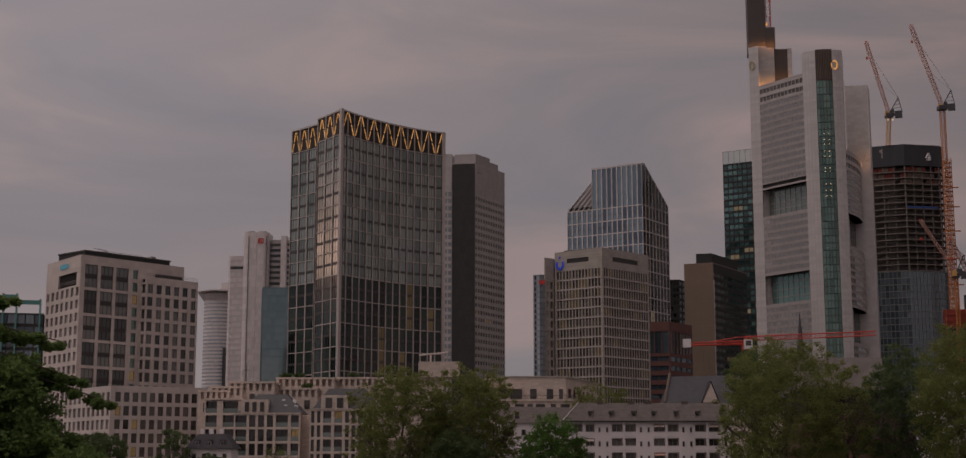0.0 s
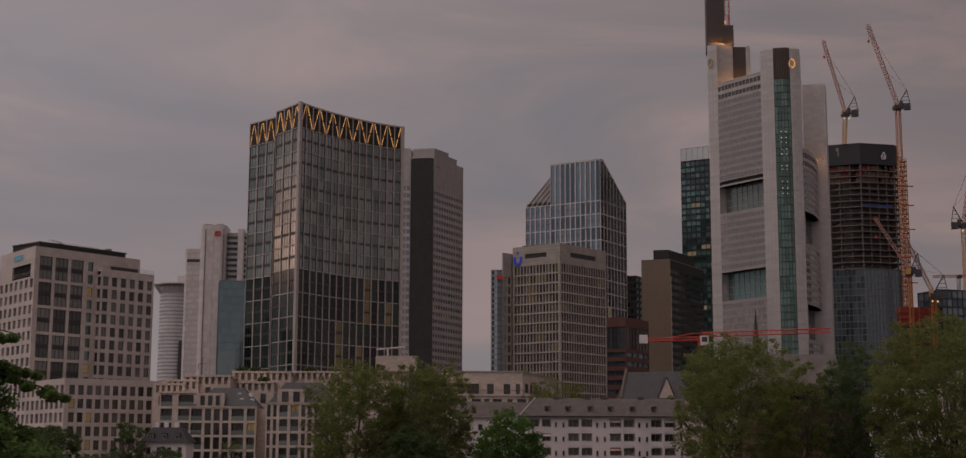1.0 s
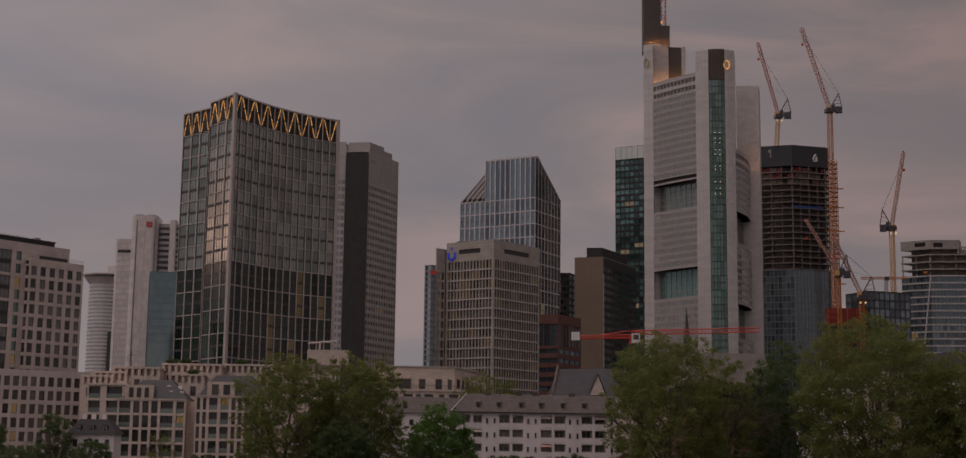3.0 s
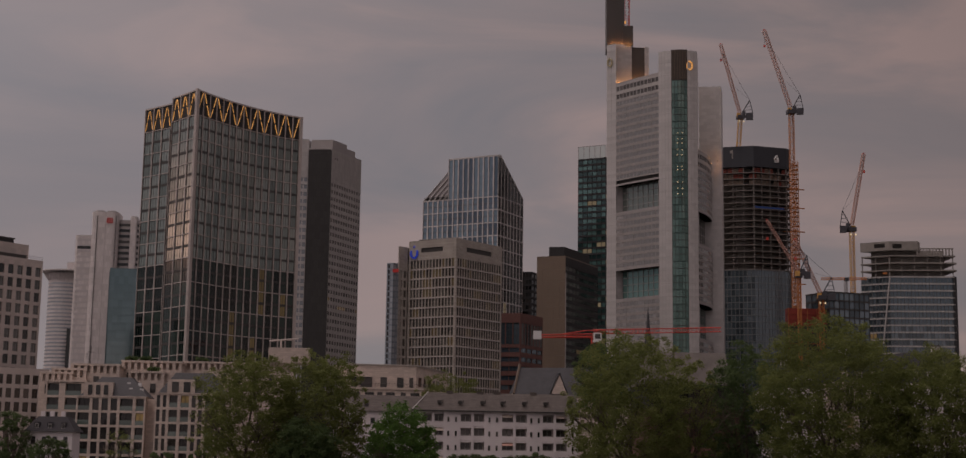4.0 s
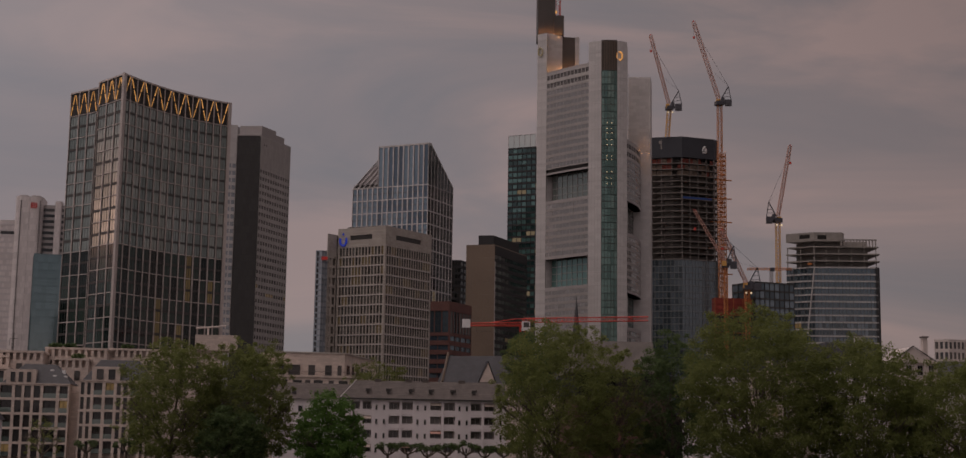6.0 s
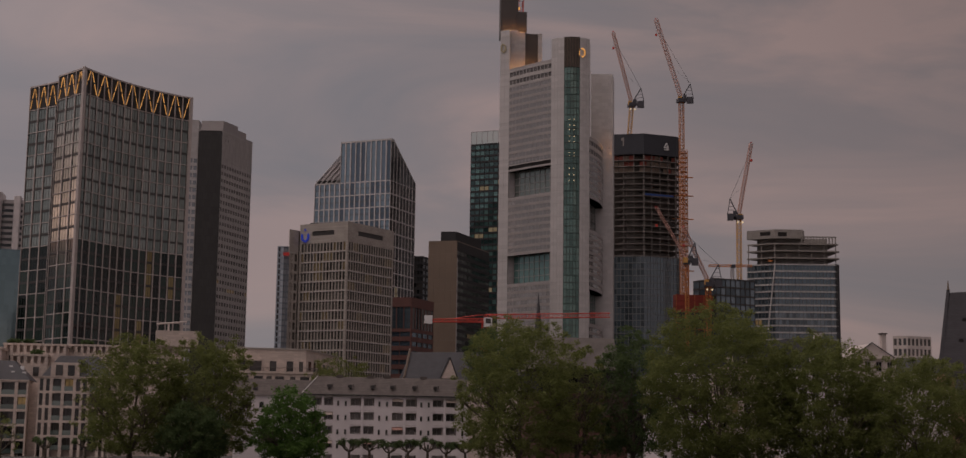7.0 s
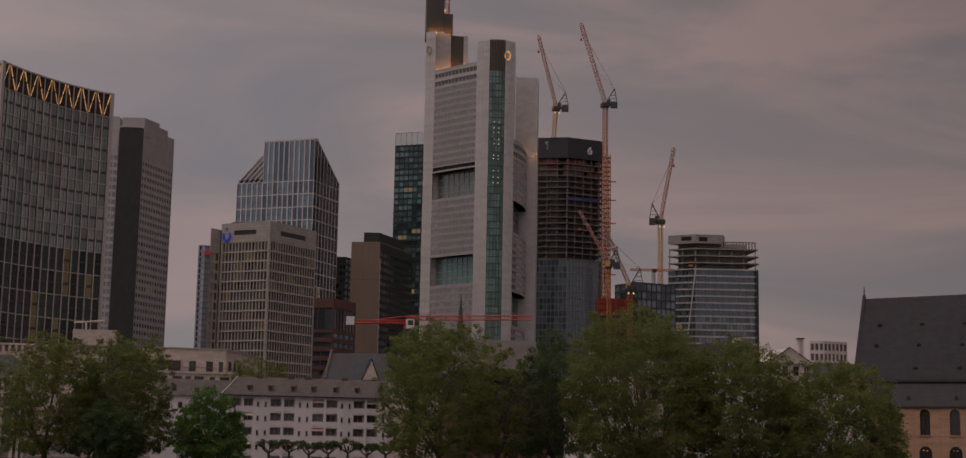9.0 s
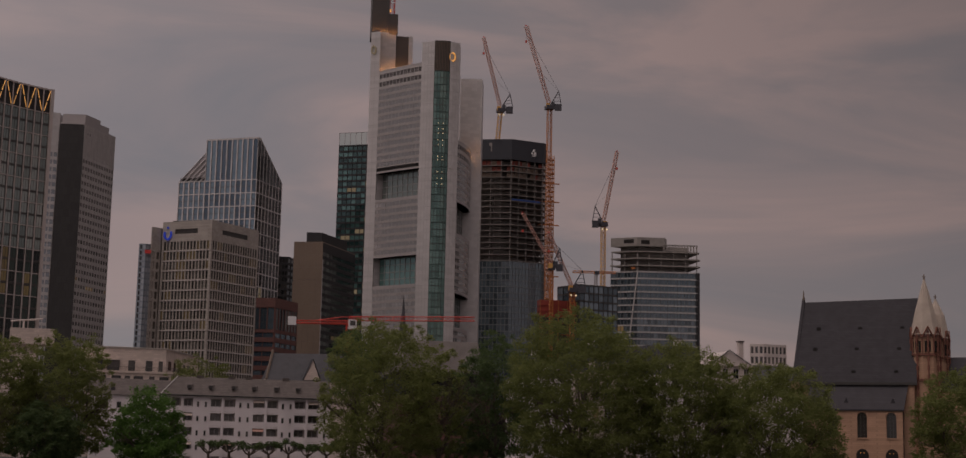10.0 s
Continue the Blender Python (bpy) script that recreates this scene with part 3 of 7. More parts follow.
def slab_tower():
    th = thing("office_tower", -2, 715, "tall grey grid tower with a black windowless side", "office tower")
    C = (-3.9, 700.0)
    L, R = along(C, 170, 11.4), along(C, 61.3, 31.1)
    bk = (R[0] - 13, R[1] + 8)
    body(th, [L, C, R, bk], GROUND, 151.0, DARKSLAB, "dark_slab", inset=0.4)
    part("roof", Geo().prism([L, C, R, bk], 151.0, 151.7), STEEL, th)
    facade(th, C, R, 51 - 12 * 3.5, 135.4, 12, 36, 0.9, 1.75, GRIDGREY, GL_SMOKE, 0.3, bar=0.05)
    g = Geo()
    F = face_frame(C, R)
    g.box((0, 0, 135.4), (31.1, 0.5, 151.0), F)
    for i in range(25):
        part("parapet_fin", Geo().box((i * 1.27, -0.12, 136), (i * 1.27 + 0.25, 0, 150.6), F), GRIDGREY, th)
    for u in (3.4, 5.2):
        g.box((u, -0.05, 146.5), (u + 0.9, 0.1, 147.6), F, 1)
    part("parapet", g, [GRIDGREY, FRAME], th)
    FS = face_frame(L, C)
    part("side_cladding", Geo().box((0, 0, GROUND), (11.4, 0.39, 150.6), FS), DARKSLAB, th)
    # pale wing beyond the dark side, and the plant rooms
    W0, W1 = (-19.6, 703.0), (-15.3, 703.5)
    body(th, [W0, W1, (-13, 716), (-19, 716)], GROUND, 156.4, STEEL, "pale_wing", inset=0.3)
    facade(th, W0, W1, 51 - 12 * 3.5, 138, 2, 36, 0.5, 1.5, ALU, GL_WING, 0.3, bar=0.05)
    part("wing_head", Geo().box((0, 0, 138), (4.3, 0.3, 156.4), face_frame(W0, W1)), ALU, th)
    part("plant_room", Geo().prism([along(L, 60, 2), along(C, 80, 1.5), along(C, 61, 15), along(L, 60, 16)], 151.7, 156.2), STEEL, th)
    part("plant_room", Geo().prism([along(C, 70, 12), along(C, 63, 12.0), along(C, 61.3, 24), along(C, 75, 25)], 151.7, 154.5), STEEL, th)


def sloped_tower():
    th = thing("office_tower", 85, 815, "blue glass tower with white grid and steep sloping roof edge", "office tower")
    C = (89.8, 801.0)
    L, R = along(C, 146.7, 32.5), along(C, 56.7, 32.7)
    B = (L[0] + R[0] - C[0], L[1] + R[1] - C[1])
    L2 = along(C, 146.7, 49.0)
    B2 = along(L2, 56.7, 28)
    rh = 7.45
    zb = 172.5 - 3.15 * rh - 14 * rh
    z1 = zb + 14 * rh
    Rk = along(C, 56.7, 4)
    q0 = [along(C, 101.7, 0.85), (R[0] - 0.8, R[1] + 0.1), (B[0], B[1] - 0.8), along(L, 0, 0.85)]
    part("body", Geo().prism(q0, GROUND, [170.4, 150.5, 150.5, 170.4]), ROOM, th)
    facade(th, L, C, zb, z1, 10, 14, 0.7, 0.55, SILVER, GL_BLUE, 0.5, wr=2, bar=0.12, band=0.5, lit=0.01, litmat=LITW)
    facade(th, L, C, z1, 172.5, 10, 1, 0.7, 0.5, SILVER, GL_BLUE, 0.5, wr=6, bar=0.12, lit=0)
    facade(th, C, R, zb, z1, 8, 14, 0.5, 0.6, SILVER, GL_DARK, 0.5, wc=2, wr=2, bar=0.08, band=0.6, lit=0.05, litmat=LITW)
    # the sloping head of the side wall
    F = face_frame(C, R)
    g, gl = Geo(), Geo()
    w = 32.7 / 8
    zt = lambda u: 172.5 if u < 4 else 172.5 - (u - 4) * 20 / 28.7
    for i in range(9):
        u = min(i * w, 32.4)
        part("head_mullion", Geo().box((u - 0.25 if i else 0, 0, z1), (u + 0.25, 0.5, zt(u) - 0.1), F), ALU, th)
    for a, b in ((0, 4), (4, 32.7)):
        vs = [F @ Vector(p) for p in ((a, 0, zt(a) - 0.9), (b, 0, zt(b) - 0.9), (b, 0, zt(b)), (a, 0, zt(a)), (a, 0.8, zt(a) - 0.9), (b, 0.8, zt(b) - 0.9), (b, 0.8, zt(b)), (a, 0.8, zt(a)))]
        g.faces(vs, [(0, 1, 2, 3), (7, 6, 5, 4), (3, 2, 6, 7), (0, 4, 5, 1), (1, 5, 6, 2), (0, 3, 7, 4)])
    for i in range(8):
        a, b = i * w + 0.2, (i + 1) * w - 0.2
        gl.faces([F @ Vector(p) for p in ((a, 0.35, z1), (b, 0.35, z1), (b, 0.35, zt(b) - 0.5), (a, 0.35, zt(a) - 0.5))], [(0, 1, 2, 3)])
    for k in (1, 2, 3, 4, 5):
        zz = z1 + k * 3.725
        ue = min(32.4, 4 + (172.0 - zz) * 28.7 / 20)
        part("head_transom", Geo().box((0, 0.2, zz - 0.12), (ue, 0.45, zz + 0.12), F), FRAME, th)
    part("sloping_head", g, [ALU, FRAME], th)
    part("sloping_glass", gl, GL_DARK, th)
    # lower wing with the raking frame
    part("wing", Geo().prism([along(L2, 10, 0.85), along(L, 56.7, 0.6), along(L, 56.7, 28), B2], GROUND, 151.2), ROOM, th)
    facade(th, L2, L, zb, z1 - 0.0, 5, 14, 0.7, 0.55, SILVER, GL_BLUE, 0.5, wr=2, bar=0.12, band=0.5, lit=0.02, litmat=LITW)
    F = face_frame(L2, L)
    g = Geo()
    for i in range(6):
        u0 = i * 3.3
        if i < 5:
            g.tube(F @ Vector((u0, 0.4, z1)), F @ Vector((16.4, 0.4, z1 + 16.3 - u0)), 0.42, n=4)
    g.box((0, 0, z1 - 0.3), (16.5, 0.6, z1 + 0.4), F)
    part("raking_frame", g, ALU, th)
    part("sloping_roof", Geo().faces([F @ Vector(p) for p in ((0, 0.9, z1), (16.4, 0.9, z1), (16.4, 0.9, z1 + 15.8), (0, 1.5, z1), (16.4, 1.5, z1), (16.4, 1.5, z1 + 15.8))], [(0, 1, 2), (5, 4, 3), (0, 2, 5, 3)]), PALEBAND, th)
    part("roof_edge", Geo().prism([L, C, Rk, along(L, 56.7, 4)], 172.5, 173.1), ALU, th)


def grid_tower():
    th = thing("office_tower", 45, 552, "grey stone office tower with narrow upright windows and blue sign", "office tower")
    C = (44.7, 538.1)
    L, R = along(C, 141, 22.0), along(C, 46.5, 28.8)
    B = (L[0] + R[0] - C[0], L[1] + R[1] - C[1])
    body(th, [C, R, B, L], GROUND, 83.6, ROOM, inset=0.5)
    part("roof", Geo().prism([C, R, B, L], 83.6, 84.3), GREY, th)
    z0, z1, rows = 77.0 - 19 * 3.72, 77.0, 19
    for p0, p1, n in ((L, C, 14), (C, R, 18)):
        LL, _ = unit(p0, p1)
        facade(th, p0, p1, z0, z1, n, rows, 0.5, 0.6, GREY, GL_GRID, 0.4, bar=0.05, lit=0.14, litmat=LITDIM, first=0.7, last=0.7)
        F = face_frame(p0, p1)
        g = Geo()
        a, b = (LL * 0.26, LL * 0.72) if n == 14 else (LL * 0.22, LL * 0.76)
        for lo, hi, ww in ((0, a, 1), (b, LL, 1)):
            g.box((lo, 0, 77.0), (hi, 0.5, 83.6), F)
        g.box((a, 0, 77), (b, 0.5, 79.6), F)
        g.box((a, 0, 81.4), (b, 0.5, 83.6), F)
        for j in range(rows):
            part("ledge", Geo().box((0.6, -0.14, z0 + j * 3.72 - 0.3), (LL - 0.6, 0.02, z0 + j * 3.72 - 0.12), F), PALEBAND, th)
        part("attic_band", g, GREY, th)
        part("louvre", Geo().box((a, 0.3, 79.6), (b, 0.49, 81.4), F), FRAME, th)
    F = face_frame(L, C)
    g = Geo()
    for i in range(18):
        a0, a1 = radians(150 + i * 13.3), radians(150 + (i + 1) * 13.3)
        c = Vector((2.6, -0.25, 79.6))
        g.tube(F @ (c + Vector((1.5 * math.cos(a0), 0, 1.9 * math.sin(a0)))), F @ (c + Vector((1.5 * math.cos(a1), 0, 1.9 * math.sin(a1)))), 0.42, n=5)
    g.tube(F @ Vector((2.5, -0.25, 82.1)), F @ Vector((2.5, -0.1, 82.1)), 0.45, n=8)
    part("sign", g, BLUESIGN, th, "round blue lit logo sign")
    W0, W1 = (23.7, 549.0), (27.6, 552.5)
    body(th, [W0, W1, (34, 566), (28, 570)], GROUND, 82.0, GREY, "side_wing", inset=0.4)
    facade(th, W0, (27.2, 551.9), z0, z1 - 3.72, 2, 18, 0.9, 1.0, GREY, GL_BLIND, 0.4, bar=0.05)
    part("wing_head", Geo().box((0, 0, z1 - 3.72), (4.5, 0.4, 82), face_frame(W0, (27.2, 551.9))), GREY, th)
    part("plant_room", Geo().prism([along(L, 20, 4), along(C, 80, 6), along(C, 85, 16), along(L, 40, 12)], 84.3, 85.3), FRAME, th)


def triple_tower():
    th = thing("skyscraper", 175, 765, "pale three-cornered skyscraper with green glass shafts and sky gardens", "skyscraper")
    A0, A1 = (146.5, 772.2), (151.0, 768.0)
    Bl, Br = (168.7, 741.0), (188.6, 736.2)
    Cc0, Cc1 = (199.0, 774.0), (211.2, 771.3)
    # corner A: pale column, with the taller slatted core behind
    part("corner_column", Geo().prism([A0, A1, (154.5, 780), (149, 784)], GROUND, 231.4), ALU, th)
    g = Geo()
    core = [(151.0, 771.5), (160.5, 771.5), (160.5, 792), (151, 792)]
    g.prism(core, GROUND, 232.2)
    for z in range(205, 232, 1):
        g.box((151.6, 771.35, z), (160.2, 771.5, z + 0.35), None, 0)
    part("service_core", g, ALU, th)
    part("dark_shaft", Geo().prism([(160.5, 772.6), (168.0, 772.6), (168.0, 790), (160.5, 790)], GROUND, 231.0), SHAFT, th)
    part("core_edge", Geo().prism([(168.0, 771.8), (170.3, 771.8), (170.3, 790), (168.0, 790)], GROUND, 231.2), ALU, th)
    # dark top and mast
    part("mast_house", Geo().prism([(147.0, 774.6), (156.6, 773.0), (159, 790), (149.4, 792)], 231.4, 280.0), SHAFT, th)
    part("mast_house", Geo().prism([(155.6, 771.6), (161.2, 770.9), (163, 785), (157, 787)], 231.4, 243.0), SHAFT, th)
    g = Geo()
    for sx in (-1.3, 1.3):
        for sy in (-1.3, 1.3):
            g.tube((158.6 + sx, 776 + sy, 243), (158.6 + sx, 776 + sy, 275), 0.2, n=4)
    for k in range(12):
        z = 243 + k * 2.6
        s = 1 if k % 2 else -1
        g.tube((158.6 - 1.3 * s, 774.7, z), (158.6 + 1.3 * s, 774.7, z + 2.6), 0.15, n=4, mi=(k // 3) % 2)
        g.tube((157.3, 774.7, z), (159.9, 774.7, z), 0.15, n=4, mi=(k // 3) % 2)
    part("mast_lamp", Geo().box((156.9, 773.6, 245.0), (157.7, 774.4, 246.4)), AMBER, th)
    part("mast", g, [RED, SIGNWHITE], th, "red and white lattice mast")
    for x, y, z, e in ((150.5, 772.6, 232.6, 300), (154.5, 772.0, 232.6, 420), (158.6, 769.6, 232.6, 220), (162.3, 769.6, 210.0, 900), (166.4, 769.6, 210.0, 1000), (153.6, 769.4, 209.4, 170), (157.2, 769.4, 209.4, 170), (203.4, 766.6, 166.8, 90), (207.4, 765.2, 166.8, 160), (211.0, 764.6, 166.8, 190)):
        o = part("floodlight", Geo().box((x - 0.4, y - 0.3, z - 0.6), (x + 0.4, y + 0.1, z - 0.4)), MACHINE, th)
        la = bpy.data.lights.new("floodlight_bulb", 'POINT')
        la.energy, la.color, la.shadow_soft_size = e, (1.0, 0.40, 0.10), 0.06
        b = new("floodlight_bulb", la)
        b.location = (x, y, z)
    # corner B: two pale columns with green glass between, rounded front
    rim = []
    for i in range(13):
        s = i / 12
        p = Vector((Bl[0] + (Br[0] - Bl[0]) * s, Bl[1] + (Br[1] - Bl[1]) * s))
        n = Vector((-0.235, -0.972))
        rim.append(tuple(p + n * 3.2 * (1 - (2 * s - 1) ** 2)))
    zB = 219.5
    part("corner_column", Geo().prism(rim[:5] + [(rim[4][0] + 0.8, rim[4][1] + 12), (rim[0][0] + 4, rim[0][1] + 14)], GROUND, zB), ALU, th, smooth=False)
    part("corner_column", Geo().prism(rim[9:] + [(rim[12][0] + 4, rim[12][1] + 14), (rim[9][0] + 2, rim[9][1] + 12)], GROUND, zB), ALU, th)
    ins = [(p[0] + 0.15, p[1] + 0.6) for p in rim[4:10]]
    part("core", Geo().prism(ins + [(ins[-1][0] + 3, ins[-1][1] + 12), (ins[0][0] + 2, ins[0][1] + 12)], GROUND, 203.2), ROOM, th)
    part("slatted_head", Geo().prism(ins + [(ins[-1][0] + 3, ins[-1][1] + 12), (ins[0][0] + 2, ins[0][1] + 12)], 203.2, zB + 0.6), SHAFT, th)
    g = Geo()
    for i in range(11):
        t = i / 10 * (len(ins) - 1.001)
        k, f = int(t), t - int(t)
        x, y = ins[k][0] + (ins[k + 1][0] - ins[k][0]) * f, ins[k][1] + (ins[k + 1][1] - ins[k][1]) * f
        g.box((x - 0.12, y - 0.4, 203.4), (x + 0.12, y, zB))
    part("slats", g, BRONZE, th)
    for i in range(5):
        if i in (1, 2, 3):
            facade(th, rim[4 + i], rim[5 + i], 203.2 - 26 * 3.75 * 2, 203.2, 1, 26, 0.14, 0.25, GREENFRAME, GL_GREEN, 0.3, wr=2, bar=0.08, band=0.3, lit=0.0)
        else:
            facade(th, rim[4 + i], rim[5 + i], 203.2 - 26 * 3.75 * 2, 203.2, 1, 26, 0.14, 0.25, GREENFRAME, GL_GREEN, 0.3, wr=2, bar=0.08, band=0.3, lit=0.0)
    # lift lobby lamps seen through the green glass
    mid = Vector(rim[6]).lerp(Vector(rim[7]), 0.5)
    for z in (141.2, 144.2, 147.6, 154.2, 156.0, 162.2, 164.9, 168.6, 171.0, 174.2):
        for dx in (-1.25, 1.25):
            part("lobby_lamp", Geo().box((mid.x + dx - 0.22, mid.y - 0.35, z), (mid.x + dx + 0.22, mid.y - 0.05, z + 0.32)), LAMP, th)
    # column joints
    for pts in (rim[:5], rim[9:]):
        g = Geo()
        for z in range(10, 219, 7):
            for p0, p1 in zip(pts, pts[1:]):
                g.box((0, -0.03, z), (unit(p0, p1)[0], 0.02, z + 0.16), face_frame(p0, p1))
        for p0, p1 in zip(pts[1:], pts[2:]):
            g.box((-0.06, -0.03, GROUND), (0.06, 0.02, 219), face_frame(p0, p1))
        part("panel_joint", g, STEEL, th)
    g = Geo()
    for z in range(10, 231, 7):
        g.box((0, -0.03, z), (unit(A0, A1)[0], 0.02, z + 0.16), face_frame(A0, A1))
    g.box((3.0, -0.03, GROUND), (3.12, 0.02, 231), face_frame(A0, A1))
    part("panel_joint", g, STEEL, th)
    for x, y, z, h in ((172.0, 742, 219.5, 3.0), (186.0, 739, 219.5, 2.5), (166.8, 776, 231.2, 2.0), (199.5, 776, 210.2, 3.0)):
        part("lightning_rod", Geo().tube((x, y, z), (x, y, z + h), 0.12, 0.05, n=4), STEEL, th)
    # corner C
    part("corner_column", Geo().prism([Cc0, Cc1, (216, 786), (203, 788)], GROUND, 210.2), ALU, th)
    F = face_frame(Cc0, Cc1)
    part("slats", relief([0.9, 10.5], [168 + 0.5 * k for k in range(84)], lambda i, j: (-0.02 - 0.06 * (j % 2), 0), F), ALU, th)

    # bowed office fronts, broken by sky gardens
    def front(p0, p1, bow, ztop, holes, n, slope):
        L, d = unit(p0, p1)
        nrm = Vector((d.y, -d.x))
        q = []
        for i in range(n + 1):
            s = i / n
            q.append(tuple(Vector(p0) + d * (L * s) + nrm * bow * (1 - (2 * s - 1) ** 2)))
        zcut = [GROUND] + [z for h in holes for z in h] + [ztop]
        for k in range(0, len(zcut), 2):
            lo, hi = zcut[k], zcut[k + 1]
            top = hi == ztop
            zs = [hi - 2.2 + slope * i / n if top else hi for i in range(n + 1)]
            inn = [tuple(Vector(p) - nrm * 0.5) for p in q]
            part("office_block", Geo().prism(inn + [tuple(Vector(q[-1]) - nrm * 12), tuple(Vector(q[0]) - nrm * 12)], lo, hi - 2.4), ROOM, th)
            for z0, z9 in ((hi - 1.2, hi), (lo, lo + 1.0)):
                part("parapet_band", Geo().prism(q + [tuple(Vector(p) - nrm * 0.9) for p in reversed(q)], z0, z9), STEEL, th)
            if top:
                for i in range(n):
                    facade(th, q[i], q[i + 1], hi - 10.2, hi - 1.2, 2, 2, 0.35, 1.9, GRIDGREY, GL_DARK, 0.4, frame=STEEL, wc=2, bar=0.12, lit=0, name="attic_front")
            z1 = hi - (10.2 if top else 1.2)
            rows = int((z1 - max(lo, 40)) / 3.75)
            for i in range(n):
                facade(th, q[i], q[i + 1], z1 - rows * 3.75, z1, 2, rows, 0.18, 1.5, FRONTGREY, GL_SILVER, 0.09, frame=FRONTGREY, bar=0.05, lit=0.0, name="office_front")
        for lo, hi in holes:
            a, b = Vector(q[0]) - nrm * 4, Vector(q[-1]) - nrm * 4
            facade(th, tuple(a + d * 1), tuple(b - d * 0.5), lo, hi, 8, 4, 0.25, 0.3, STEEL, GL_OLIVE if lo > 110 else GL_BLACKGREEN, 0.3, bar=0.06, lit=0.0, name="sky_garden")
            part("garden_floor", Geo().prism([tuple(Vector(p) - nrm * 0.6) for p in q] + [tuple(b), tuple(a)], lo - 0.6, lo), CONCRETE, th)
            part("garden_ceiling", Geo().prism([tuple(Vector(p) - nrm * 0.6) for p in q] + [tuple(b), tuple(a)], hi, hi + 0.5), BRONZE, th)
    front(A1, (Bl[0] + 0.3, Bl[1] + 1), 0.4, 208.6, [(88.3, 103.7), (135.8, 150.5)], 6, 0)
    front((Br[0] - 0.2, Br[1] + 1), (Cc0[0] + 6.5, Cc0[1] - 2.6), 2.0, 166.5, [(66.0, 84.0), (116.0, 133.0)], 5, 0)
    for cx, cz, p0, p1 in ((2.2, 221.0, A0, A1), (16.6, 211.3, Bl, Br)):
        g = Geo()
        F = face_frame(p0, p1)
        for a in range(6):
            a0, a1 = radians(90 + 60 * a), radians(150 + 60 * a)
            r = 2.3 if a not in (0, 3) else 2.6
            dv = -0.5 if p0 is A0 else -1.9
            g.tube(F @ Vector((cx + 1.5 * math.cos(a0), dv, cz + r * math.sin(a0))), F @ Vector((cx + 1.5 * math.cos(a1), dv, cz + r * math.sin(a1))), 0.42, n=5)
        part("logo_sign", g, AMBER if p0 is Bl else LITW, th, "lit yellow ring logo sign" if p0 is Bl else "pale lit ring logo sign")


